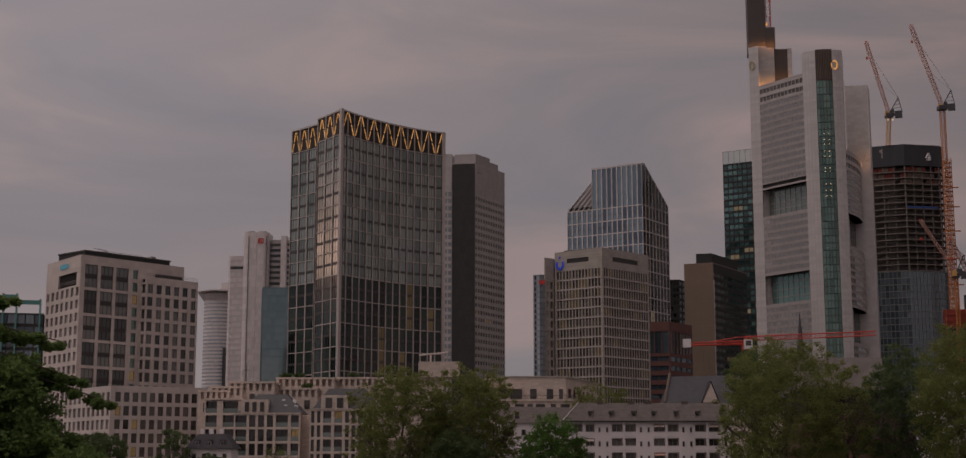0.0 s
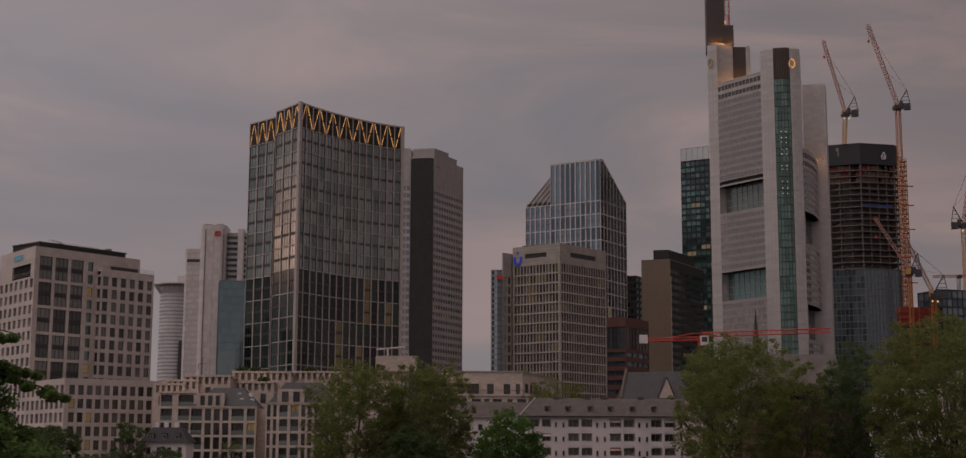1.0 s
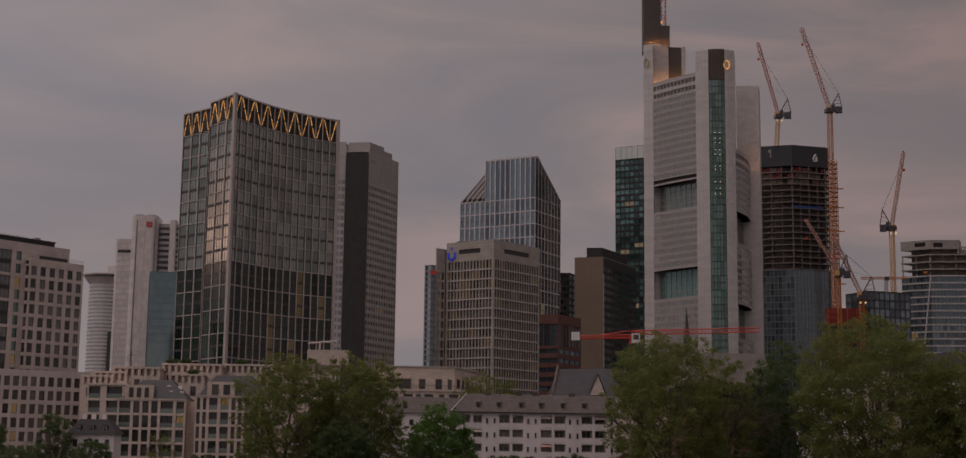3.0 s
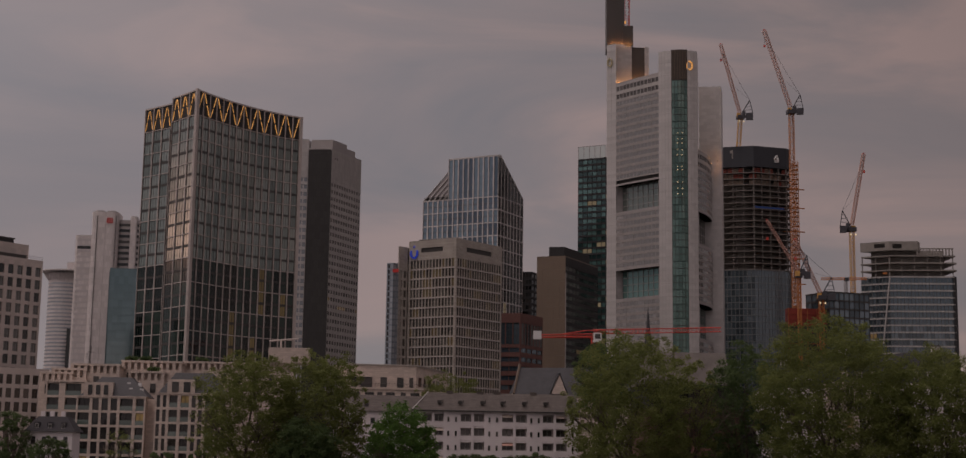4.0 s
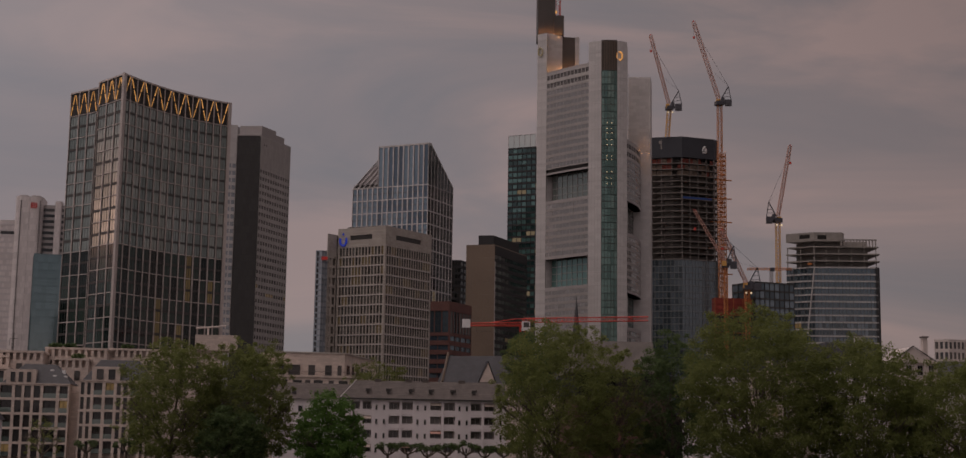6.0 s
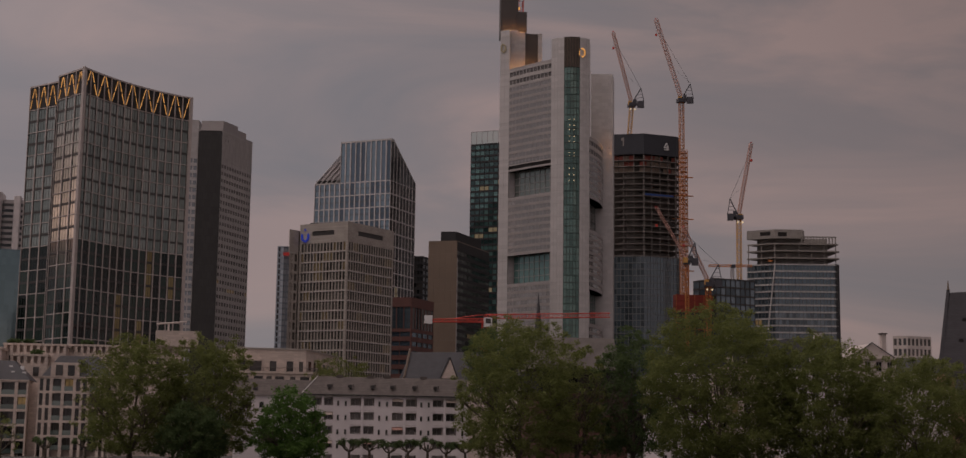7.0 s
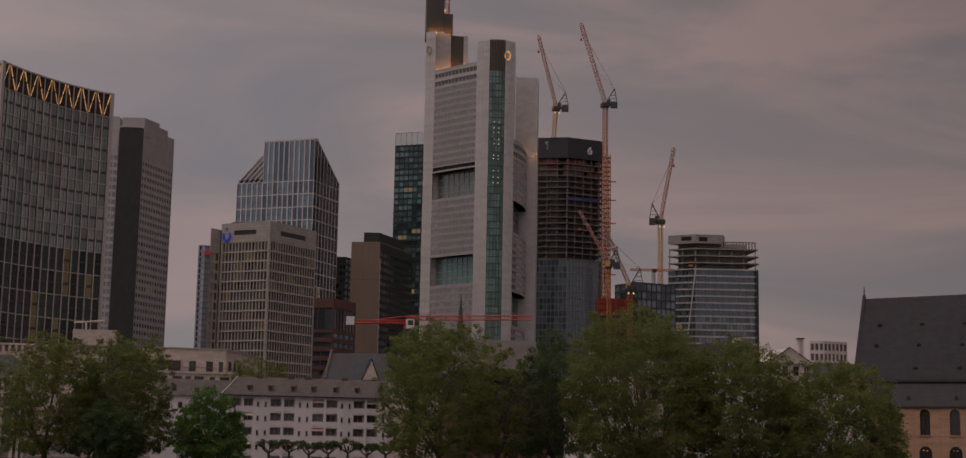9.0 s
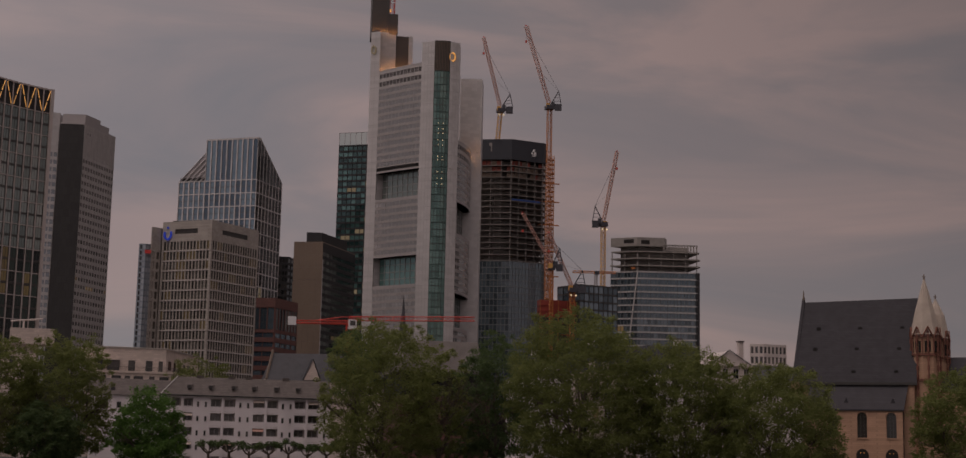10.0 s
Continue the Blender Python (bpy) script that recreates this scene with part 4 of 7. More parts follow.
def shell_tower():
    th = thing("tower_under_construction", 260, 880, "unfinished concrete tower with dark crown hoarding and glazed lower floors", "tower")
    C = (256.5, 862.7)
    L, R = along(C, 156.2, 19.7), along(C, 11.5, 23.2)
    R2, R3 = along(R, 45, 4.5), along(R, 78, 26)
    B = along(L, 75, 30)
    pts = [C, R, R2, R3, B, L]
    part("crown_hoarding", Geo().prism(pts, 184.6, 197.7), mat("dark_hoarding", (0.030, 0.033, 0.042), 0.6, var=0.12, scale=0.2), th)
    inner = [along(C, 80, 9), along(R, 100, 9), along(R3, 180, 9), along(B, -90, 5), along(L, 0, 9)]
    part("core", Geo().prism(inner, GROUND, 185), CONCRETE, th)
    g0, g1, nf = 120.0, 184.6, 17
    for k in range(nf):
        z = g0 + k * (g1 - g0) / nf
        part("floor_slab", Geo().prism(pts, z - 0.22, z + 0.22), SITECONC, th)
    edges = [(L, C, 3), (C, R, 4), (R, R2, 1), (R2, R3, 4)]
    col = Geo()
    for p0, p1, n in edges:
        F = face_frame(p0, p1)
        LL = unit(p0, p1)[0]
        for i in range(n + 1):
            u = min(max(LL * i / n, 0.4), LL - 0.4)
            part("column", Geo().box((u - 0.19, 0.5, g0), (u + 0.19, 1.1, g1), F), SITECONC, th)
        # slim parapet line and safety net rails
        for k in range(nf):
            z = g0 + k * (g1 - g0) / nf
            col.tube(F @ Vector((0, 0.1, z + 1.3)), F @ Vector((LL, 0.1, z + 1.3)), 0.06, n=3)
    part("safety_rail", col, FRAME, th, kind="stuff")
    rng = random.Random(5)
    for p0, p1, n in edges:
        F = face_frame(p0, p1)
        LL = unit(p0, p1)[0]
        for k in range(nf - 3, nf):
            z = g0 + k * (g1 - g0) / nf
            for i in range(n * 2):
                if rng.random() < 0.8:
                    u = LL * i / (n * 2)
                    part("formwork_panel", Geo().box((u + 0.2, 1.6, z + 0.4), (u + LL / (n * 2) - 0.2, 1.75, z + 3.2), F), REDNET if rng.random() < (0.8 if k == nf - 1 else 0.3) else BRONZE, th)
        z = g0 + 10 * (g1 - g0) / nf
        if p0 is C:
            part("tarpaulin", Geo().box((0.5, -0.15, z + 0.3), (LL * 0.9, -0.05, z + 1.5), F), COPPER, th)
    for p0, p1, n in ((L, C, 8), (C, R, 10), (R, R2, 2), (R2, R3, 8)):
        facade(th, p0, p1, 119.6 - 24 * 4.0, 119.6, n, 24, 0.30, 0.5, BLUEFRAME, GL_NAVY, 0.4, wc=2, bar=0.1, lit=0.0)
    body(th, pts, GROUND, 119.6, ROOM, "lower_body", inset=0.5)
    F = face_frame(C, R)
    g = Geo()
    for (x0, z0, x1, z1) in ((1.2, 2.2, 2.9, 5.2), (1.2, 2.2, 4.4, 2.2), (3.4, 0.6, 3.4, 5.4), (1.4, 1.0, 2.9, 1.0), (4.2, 0.9, 4.2, 3.8)):
        g.tube(F @ Vector((13.0 + x0, -0.2, 187.4 + z0)), F @ Vector((13.0 + x1, -0.2, 187.4 + z1)), 0.35, n=4)
    part("sign", g, SIGNWHITE, th, "white figure four logo on the hoarding")
    F = face_frame(L, C)
    g = Geo()
    g.box((6.3, -0.15, 190), (7.0, 0, 195.5), F)
    g.box((5.2, -0.15, 193.5), (6.3, 0, 195.2), F)
    part("sign", g, CONCRETE, th)
    # hoist on the far side
    g = Geo()
    hx, hy = R2[0] + 1.8, R2[1] + 1
    for sx in (0, 3.6):
        for sy in (0, 3.2):
            g.tube((hx + sx, hy + sy, 60), (hx + sx, hy + sy, 190), 0.3, n=4)
    for k in range(43):
        z = 62 + k * 3
        g.box((hx - 0.2, hy - 0.2, z), (hx + 3.8, hy + 3.4, z + 0.35))
        s = 3.6 if k % 2 else 0
        g.tube((hx + s, hy - 0.1, z), (hx + 3.6 - s, hy - 0.1, z + 3), 0.18, n=4)
    part("hoist_tower", g, ORANGE, th, "orange lattice builders' hoist")
    for z, w in ((160, 9), (128, 13), (145, 7), (112, 6), (172, 5)):
        part("hoist_platform", Geo().box((hx - w, hy - 1.4, z), (hx + 7, hy - 0.4, z + 0.6)), ORANGE, th)


def banded_tower():
    th = thing("tower_under_construction", 335, 835, "banded residential tower with bare concrete top floors", "tower")
    C = (324.4, 818.0)
    L, R = along(C, 138.7, 17.4), along(C, -10.5, 37.5)
    R2 = along(R, 40, 2.5)
    B, B0 = along(R2, 85, 22), along(L, 30, 20)
    pts = [C, R, R2, B, B0, L]
    body(th, pts, GROUND, 112, ROOM, inset=1.2)
    zf, n = 112.0, 16
    rh = 4.1
    for k in range(n):
        z = zf - k * rh
        part("floor_band", Geo().prism(pts, z - 0.75, z), ALU, th)
    for p0, p1, c in ((L, C, 8), (C, R, 18)):
        facade(th, p0, p1, zf - 16 * rh, zf - 0.0, c, 16, 0.12, 0.9, BLUEFRAME, GL_NAVY, 0.9, bar=0.06, lit=0.01, proud=0.35)
    F = face_frame(C, R)
    part("raking_edge", Geo().tube(F @ Vector((0.2, -0.2, zf)), F @ Vector((-4.6, -0.3, zf - 40)), 0.45, n=4), ALU, th)
    part("end_wall", Geo().prism([along(R, 169.5, 1.2), along(R, 169.5, -0.1), R2, B], GROUND, zf), DARK, th)
    o = lambda d, a=0: [along(C, 200, d), along(R, -40, d), along(R2, 0, d), along(B, 45, d), along(B0, 120, d), along(L, 170, d)]
    for k in range(3):
        part("floor_slab", Geo().prism(o(0.3 if k < 2 else -0.3), 115.2 + k * 4.3, 115.9 + k * 4.3), CONCRETE, th)
    for p0, p1, c in ((L, C, 2), (C, R, 5)):
        F = face_frame(p0, p1)
        LL = unit(p0, p1)[0]
        for i in range(c + 1):
            u = min(max(LL * i / c, 0.5), LL - 0.5)
            part("column", Geo().box((u - 0.25, 1.0, 112), (u + 0.25, 1.5, 124), F), CONCRETE, th)
    part("core", Geo().prism([along(C, 60, 6), along(R, 120, 7), along(B, 220, 6), along(L, 20, 8)], 112, 128), CONCRETE, th)
    head = [L, C, along(C, -10.5, 17), along(C, 10, 21), along(L, 20, 24)]
    part("top_storey", Geo().prism(head, 127.4, 132.8), CONCRETE, th)
    Fh = face_frame(C, R)
    part("opening", Geo().box((8.5, -0.05, 129.2), (15.0, 0.3, 131.6), face_frame(L, C)), ROOM, th)
    part("opening", Geo().box((2.2, -0.05, 128.6), (7.5, 0.3, 131.2), Fh), ROOM, th)
    g = Geo()
    for i in range(12):
        u = 16 + i * 1.85
        g.box((u, 0, 124.6), (u + 0.8, 0.5, 128.2), Fh)
    g.box((15, -0.1, 128.2), (37.4, 0.8, 128.8), Fh)
    part("parapet_frame", g, CONCRETE, th)
    # not emissive: the lamp's orange light is put into its paint
    part("site_lamp", Geo().box((-4, -0.5, 113.0), (-1.5, 0, 114.2), F), ORANGE, th)


def silver_tower():
    th = thing("office_tower", -158, 1010, "tall silver tower with rounded corners and a red logo", "office tower")

    def rounded(x0, x1, y0, y1, r):
        out = []
        for cx, cy, a0 in ((x0 + r, y0 + r, 180), (x1 - r, y0 + r, 270), (x1 - r, y1 - r, 0), (x0 + r, y1 - r, 90)):
            for k in range(5):
                a = radians(a0 + k * 22.5)
                out.append((cx + r * math.cos(a), cy + r * math.sin(a)))
        return out
    part("shaft", Geo().prism(rounded(-167, -149, 996, 1020, 4), GROUND, 165.0), SILVER, th)
    part("shaft", Geo().prism(rounded(-178, -160, 1000, 1024, 4), GROUND, 149.0), SILVER, th)
    part("dark_shaft", Geo().prism(rounded(-150, -134, 1002, 1024, 3), GROUND, 160.5), STEEL, th)
    part("shaft_head", Geo().prism(rounded(-141.5, -137, 1000, 1010, 1), GROUND, 163), SILVER, th)
    # bands kept pale: distance haze is put into their colour
    for k in range(27):
        z = 149 - 3.9 * (k + 1)
        part("window_band", Geo().box((-176, 999.9, z), (-167.2, 1001, z + 1.4)), PALEBAND, th)
    for k in range(26):
        z = 160 - 3.9 * (k + 1)
        part("window_band", Geo().box((-149.0, 1001.9, z), (-135.5, 1003, z + 1.9)), GL_DARK, th)
    part("window_band", Geo().box((-176, 999.85, 139.5), (-167, 1000.5, 141.5)), GL_DARK, th)
    g = Geo()
    for x in (-163.4, -150.9):
        for k in range(150):
            g.box((x, 995.7, 20 + k * 0.95), (x + 0.7, 996.1, 20.5 + k * 0.95))
    part("ladder_track", g, FRAME, th, kind="stuff")
    part("panel_joint", Geo().box((-157.5, 995.9, 0), (-157.35, 996.1, 164.5)), STEEL, th)
    for x0 in (-165.5, -157.5):
        part("roof_unit", Geo().prism(rounded(x0, x0 + 6, 1000, 1014, 2), 165, 166.4), STEEL, th)
    g = Geo()
    for a, b in (((-156.4, 157.5), (-156.4, 160.5)), ((-156.4, 160.5), (-153, 160.5)), ((-153, 160.5), (-153, 157.5)), ((-153, 157.5), (-156.4, 157.5)), ((-155.4, 158.2), (-155.4, 159.8)), ((-154.2, 158.2), (-154.2, 159.8))):
        g.tube((a[0], 995.6, a[1]), (b[0], 995.6, b[1]), 0.32, n=4)
    part("sign", g, REDSIGN, th, "small red framed logo sign")


def crown_tower():
    th = thing("office_tower", -314, 1670, "round white tower with a projecting ring crown", "office tower")
    cx, cy, r = -308.0, 1680.0, 17.0
    g = Geo()
    g.tube((cx, cy, GROUND), (cx, cy, 203), r, n=40)
    part("shaft", g, SILVER, th, smooth=False)
    # pale glass for these bands carries the haze of a far tower
    for k in range(28):
        z = 190 - k * 4.2
        if z < 60:
            break
        part("window_band", Geo().tube((cx, cy, z), (cx, cy, z + 1.9), r + 0.15, n=40), GL_WING, th)
    g = Geo()
    for i in range(40):
        a = 2 * math.pi * i / 40
        c, s = math.cos(a), math.sin(a)
        g.tube((cx + r * c, cy + r * s, 195), (cx + (r + 7) * c, cy + (r + 7) * s, 205), 0.4, n=4)
    part("crown_bracket", g, SILVER, th, kind="stuff")
    part("crown_ring", Geo().tube((cx, cy, 205), (cx, cy, 206.3), r + 7.6, n=40), SILVER, th)
    part("core", Geo().prism([(-305, 1676), (-288, 1676), (-288, 1700), (-305, 1700)], GROUND, 216.5), SILVER, th)
    part("dark_side", Geo().box((-299, 1664, GROUND), (-295.5, 1668.5, 140)), GL_DARK, th)


def glass_box(name, label, pts, z1, wall, glass, cols, rows, z0, pier=0.15, span=0.35, wr=1, lit=0.01, head=None, roofmat=None, litmat=None, band=0.0, frame=None):
    th = thing(name, pts[0][0], pts[0][1], label, name.replace("_", " "))
    body(th, pts, GROUND, z1 - 0.3, ROOM, inset=0.45)
    part("roof", Geo().prism(pts, z1 - 0.3, z1), roofmat or wall, th)
    zt = z1 - (head or 0.3)
    for p0, p1, n in zip([pts[-1], pts[0]], [pts[0], pts[1]], cols):
        if n:
            facade(th, p0, p1, z0, zt, n, rows, pier, span, wall, glass, 0.4, bar=0.06, lit=lit, wr=wr, litmat=litmat, band=band, frame=frame)
            if head:
                part("head_wall", Geo().box((0, 0, zt), (unit(p0, p1)[0], 0.4, z1 - 0.3), face_frame(p0, p1)), roofmat or wall, th)
        else:
            part("blank_wall", Geo().box((0, 0, GROUND), (unit(p0, p1)[0], 0.4, z1 - 0.3), face_frame(p0, p1)), wall, th)
    return th


gold_crown_tower()
slab_tower()
sloped_tower()
grid_tower()
triple_tower()
shell_tower()
banded_tower()
silver_tower()
crown_tower()
glass_box("office_block", "sheer blue-green glass office block", quad_plan((-143.9, 939.0), 8, 26, 100, 20), 119.4, GL_TEAL, GL_TEAL, (5, 9), 20, 20, 0.06, 0.08, lit=0.004, frame=GL_TEAL)
glass_box("office_tower", "slim blue-grey tower with red rooftop sign", quad_plan((43.3, 1099.0), 20, 22, 165, 5), 149.0, GL_SLIM, GL_WING, (2, 8), 30, 20, 0.5, 1.1, lit=0, frame=GL_SLIM)
part("sign", Geo().box((42.7, 1098.4, 141.8), (47.4, 1098.9, 144.4)), REDSIGN, bpy.data.objects["office_tower.006"] if "office_tower.006" in bpy.data.objects else bpy.data.objects["office_tower"])
th = glass_box("office_tower", "black glass tower with green-lit floors and glazed top", quad_plan((167.3, 884.3), 50, 22, 147.5, 19), 191.6, DARK, GL_BLACKGREEN, (6, 6), 46, 16.0, 0.22, 1.15, litmat=LITW, lit=0.09)
for p0, p1 in ((along((167.3, 884.3), 147.5, 19), (167.3, 884.3)),):
    F = face_frame(p0, p1)
    g = Geo()
    for i in range(6):
        g.box((i * 3.75, 0, 191.6), (i * 3.75 + 0.25, 0.25, 199.7), F)
    g.box((0, 0, 199.4), (19, 0.25, 199.7), F)
    part("screen_frame", g, STEEL, th)
    part("glass_screen", Geo().box((0, 0.3, 191.6), (19, 0.36, 199.5), F), CLEAR, th)


def brown_block():
    C = (110.9, 691.2)
    th = thing("office_block", 112, 705, "bronze and black office block with set-back black roof storey", "office block")
    pts = quad_plan(C, 59.1, 45.0, 156.1, 14.5)
    body(th, pts, GROUND, 99.9, DARK, inset=0.4)
    part("roof", Geo().prism(pts, 99.9, 100.4), BRONZE, th)
    L = pts[3]
    g = Geo()
    F = face_frame(L, C)
    for i in range(5):
        for j in range(16):
            part("wall_panel", Geo().box((i * 2.9 + 0.02, 0.004 * ((i + j) % 3), 99.9 - (j + 1) * 6.0), (i * 2.9 + 2.88, 0.39, 99.9 - j * 6.0 - 0.06), F), BRONZE, th)
    facade(th, C, pts[1], 99.9 - 26 * 3.6, 96.3, 9, 25, 0.10, 1.6, DARK, GL_DEEP, 0.2, bar=0.05, lit=0.02, litmat=LITDIM, spanmat=DARK)
    part("fascia", Geo().box((0, 0, 96.3), (45, 0.39, 99.9), face_frame(C, pts[1])), DARK, th)
    part("roof_storey", Geo().prism([along(L, 0, 6), along(C, 90, 4), along(C, 61, 36), along(L, 50, 36)], 100.4, 105.4), DARK, th)
    part("service_rail", Geo().box((0.05, -0.2, 30), (0.6, 0, 92), face_frame(C, pts[1])), STEEL, th)


brown_block()
glass_box("office_block", "black office block behind the bronze block", quad_plan((122, 893), 60, 30, 170, 8), 118.4, DARK, GL_DARK, (4, 6), 22, 30, 0.3, 1.4, lit=0.0)


def brick_block():
    C = (76.6, 595.1)
    th = thing("office_block", 78, 603, "red brick office block with ribbon windows", "office block")
    pts = quad_plan(C, 55.7, 21.3, 158, 9.5)
    body(th, pts, GROUND, 61.6, ROOM, inset=0.4)
    part("roof", Geo().prism(pts, 61.6, 62.2), BRICK, th)
    L = pts[3]
    part("corner_pier", Geo().box((0, -0.01, GROUND), (1.3, 0.4, 61.6), face_frame(C, pts[1])), BRICK, th)
    facade(th, L, C, 57 - 14 * 3.9 - 0, 48.8, 2, 12, 0.2, 1.9, BRICK, GL_BLUE, 0.39, wc=3, bar=0.08)
    facade(th, L, C, 48.8, 58.6, 3, 1, 0.4, 0.8, BRICK, GL_NAVY, 0.39, wc=2, wr=3, bar=0.1, lit=0)
    part("attic", Geo().box((0, 0, 58.6), (9.5, 0.39, 61.6), face_frame(L, C)), BRICK, th)
    facade(th, along(C, 55.7, 1.3), pts[1], 57 - 14 * 3.9, 48.8, 4, 12, 0.25, 1.9, BRICK, GL_NAVY, 0.39, wc=3, bar=0.08)
    facade(th, along(C, 55.7, 1.3), pts[1], 48.8, 58.6, 7, 1, 0.4, 0.8, BRICK, GL_GREY, 0.39, wc=2, wr=3, bar=0.1, lit=0)
    part("attic", Geo().box((1.3, 0, 58.6), (21.3, 0.39, 61.6), face_frame(C, pts[1])), BRICK, th)


brick_block()


# ---------------------------------------------------------------- riverside blocks
def office_pair():
    th = thing("office_block", -100, 400, "pale stone office block with large dark windows and blue sign", "office block")
    C = (-108.0, 385.1)
    L, R = along(C, 127.5, 24.4), along(C, 48.5, 38.3)
    B = (L[0] + R[0] - C[0], L[1] + R[1] - C[1])
    R1 = along(C, 48.5, 34.0)
    B1 = (L[0] + R1[0] - C[0], L[1] + R1[1] - C[1])
    body(th, [C, R1, B1, L], GROUND, 58.4, ROOM, inset=0.5)
    part("roof", Geo().prism([C, R1, B1, L], 58.4, 59.0), PALE, th)
    u = lambda a: along(C, 48.5, a)
    # tall glazed bays on the long side
    part("corner_wall", Geo().box((0, 0, GROUND), (1.0, 0.5, 58.4), face_frame(C, R)), PALE, th)
    facade(th, u(1.0), u(15.8), 57.0 - 8 * 7.0, 57.0, 3, 8, 0.9, 0.8, PALE, GL_OFFICE, 0.49, wc=3, wr=2, bar=0.09, band=1.2, lit=0.06, litmat=LITDIM)
    facade(th, u(15.8), u(19.4), 57.0 - 16 * 3.5, 57.0, 1, 16, 1.9, 1.0, PALE, GL_GREEN, 0.49, lit=0.25)
    part("attic_wall", Geo().box((1.0, 0, 57.0), (19.4, 0.49, 58.4), face_frame(C, R)), PALE, th)
    part("rear_wall", Geo().box((19.4, 0, GROUND), (34, 0.49, 58.4), face_frame(C, R)), PALE, th)
    # projecting bay with corner windows
    F = face_frame(C, R)
    a, b = F @ Vector((19.6, -2.2, 0)), F @ Vector((37.4, -2.2, 0))
    c, d = F @ Vector((37.4, 8, 0)), F @ Vector((19.6, 8, 0))
    a2, b2, c2, d2 = [(p.x, p.y) for p in (a, b, c, d)]
    body(th, [a2, b2, c2, d2], GROUND, 54.2, ROOM, "bay_body", inset=0.5)
    part("bay_roof", Geo().prism([a2, b2, c2, d2], 54.2, 54.8), PALE, th)
    facade(th, a2, b2, 53.2 - 15 * 3.5, 53.2, 6, 15, 1.2, 0.95, PALE, GL_OFFICE, 0.49, wc=2, bar=0.07, lit=0.03)
    e = F @ Vector((19.6, 0.02, 0))
    facade(th, (e.x, e.y), a2, 53.2 - 15 * 3.5, 53.2, 1, 15, 0.5, 1.0, PALE, GL_GREY, 0.49)
    part("bay_attic", Geo().box((0, 0, 53.2), (17.8, 0.49, 54.2), face_frame(a2, b2)), PALE, th)
    g = Geo()
    for k in range(2):
        g.tube((*a2, 55.2 + k * 0.5), (*b2, 55.2 + k * 0.5), 0.04, n=4)
    part("roof_rail", g, FRAME, th)
    part("roof_box", Geo().box((24, -1.2, 54.8), (32.5, -0.2, 55.9), F), FRAME, th)
    # end wall
    FL = face_frame(L, C)
    facade(th, L, C, 51.0 - 14 * 3.5, 51.0, 7, 14, 1.35, 1.2, PALE, GL_PALE, 0.49, bar=0.1, lit=0.01)
    g = Geo()
    g.box((0, 0, 54.6), (24.4, 0.49, 58.4), FL)
    g.box((0, 0, 51), (9.0, 0.49, 54.6), FL)
    g.box((21.8, 0, 51), (24.4, 0.49, 54.6), FL)
    part("end_attic", g, PALE, th)
    g = Geo()
    for k in range(3):
        g.tube(FL @ Vector((9.0, 0.1, 51.6 + k * 0.4)), FL @ Vector((21.8, 0.1, 51.6 + k * 0.4)), 0.04, n=4)
    part("loggia_rail", g, STEEL, th)
    g = Geo()
    for k in range(4):
        g.box((10.2 + k * 1.5, -0.2, 56.2), (11.3 + k * 1.5, -0.05, 57.5), FL)
    part("sign", g, CYANSIGN, th, "lit pale blue lettering sign")
    # dark roof storey
    FR = face_frame(C, R1)
    part("roof_storey", Geo().box((2.6, 2.2, 59), (30.5, 15, 60.4), FR), DARK, th)
    part("roof_edge", Geo().box((2.4, 2.0, 60.4), (30.8, 15.2, 60.75), FR), FRAME, th)
    g = Geo()
    g.box((10, 4, 60.75), (11, 5, 61.4), FR)
    g.tube(FR @ Vector((8, 4, 60.7)), FR @ Vector((8, 4, 61.9)), 0.06)
    g.tube(FR @ Vector((6.5, 4, 61.8)), FR @ Vector((10.5, 4, 61.6)), 0.08)
    g.tube(FR @ Vector((8, 3, 61.2)), FR @ Vector((22, 3, 61.1)), 0.06)
    g.box((25.5, 4, 60.75), (27.0, 6, 61.6), FR)
    part("roof_unit", g, STEEL, th)


def office_wing():
    th = thing("office_block", -80, 380, "lower pale stone office wing with regular square windows", "office block")
    C = (-91.7, 358.4)
    R, L = along(C, 28.8, 24.5), along(C, 127.5, 30)
    B = (L[0] + R[0] - C[0], L[1] + R[1] - C[1])
    body(th, [C, R, B, L], GROUND, 21.8, ROOM, inset=0.5)
    part("roof", Geo().prism([C, R, B, L], 21.8, 22.4), PALE, th)
    facade(th, C, R, 21.3 - 6 * 3.35, 21.3, 11, 6, 0.75, 1.0, PALE, GL_BLIND, 0.49, bar=0.09, lit=0.025, first=0.8)
    facade(th, L, C, 21.3 - 6 * 3.35, 21.3, 10, 6, 1.1, 1.0, PALE, GL_PALE, 0.49, bar=0.09, lit=0.02)
    for p0, p1 in ((C, R), (L, C)):
        part("attic", Geo().box((0, 0, 21.3), (unit(p0, p1)[0], 0.49, 21.8), face_frame(p0, p1)), PALE, th)


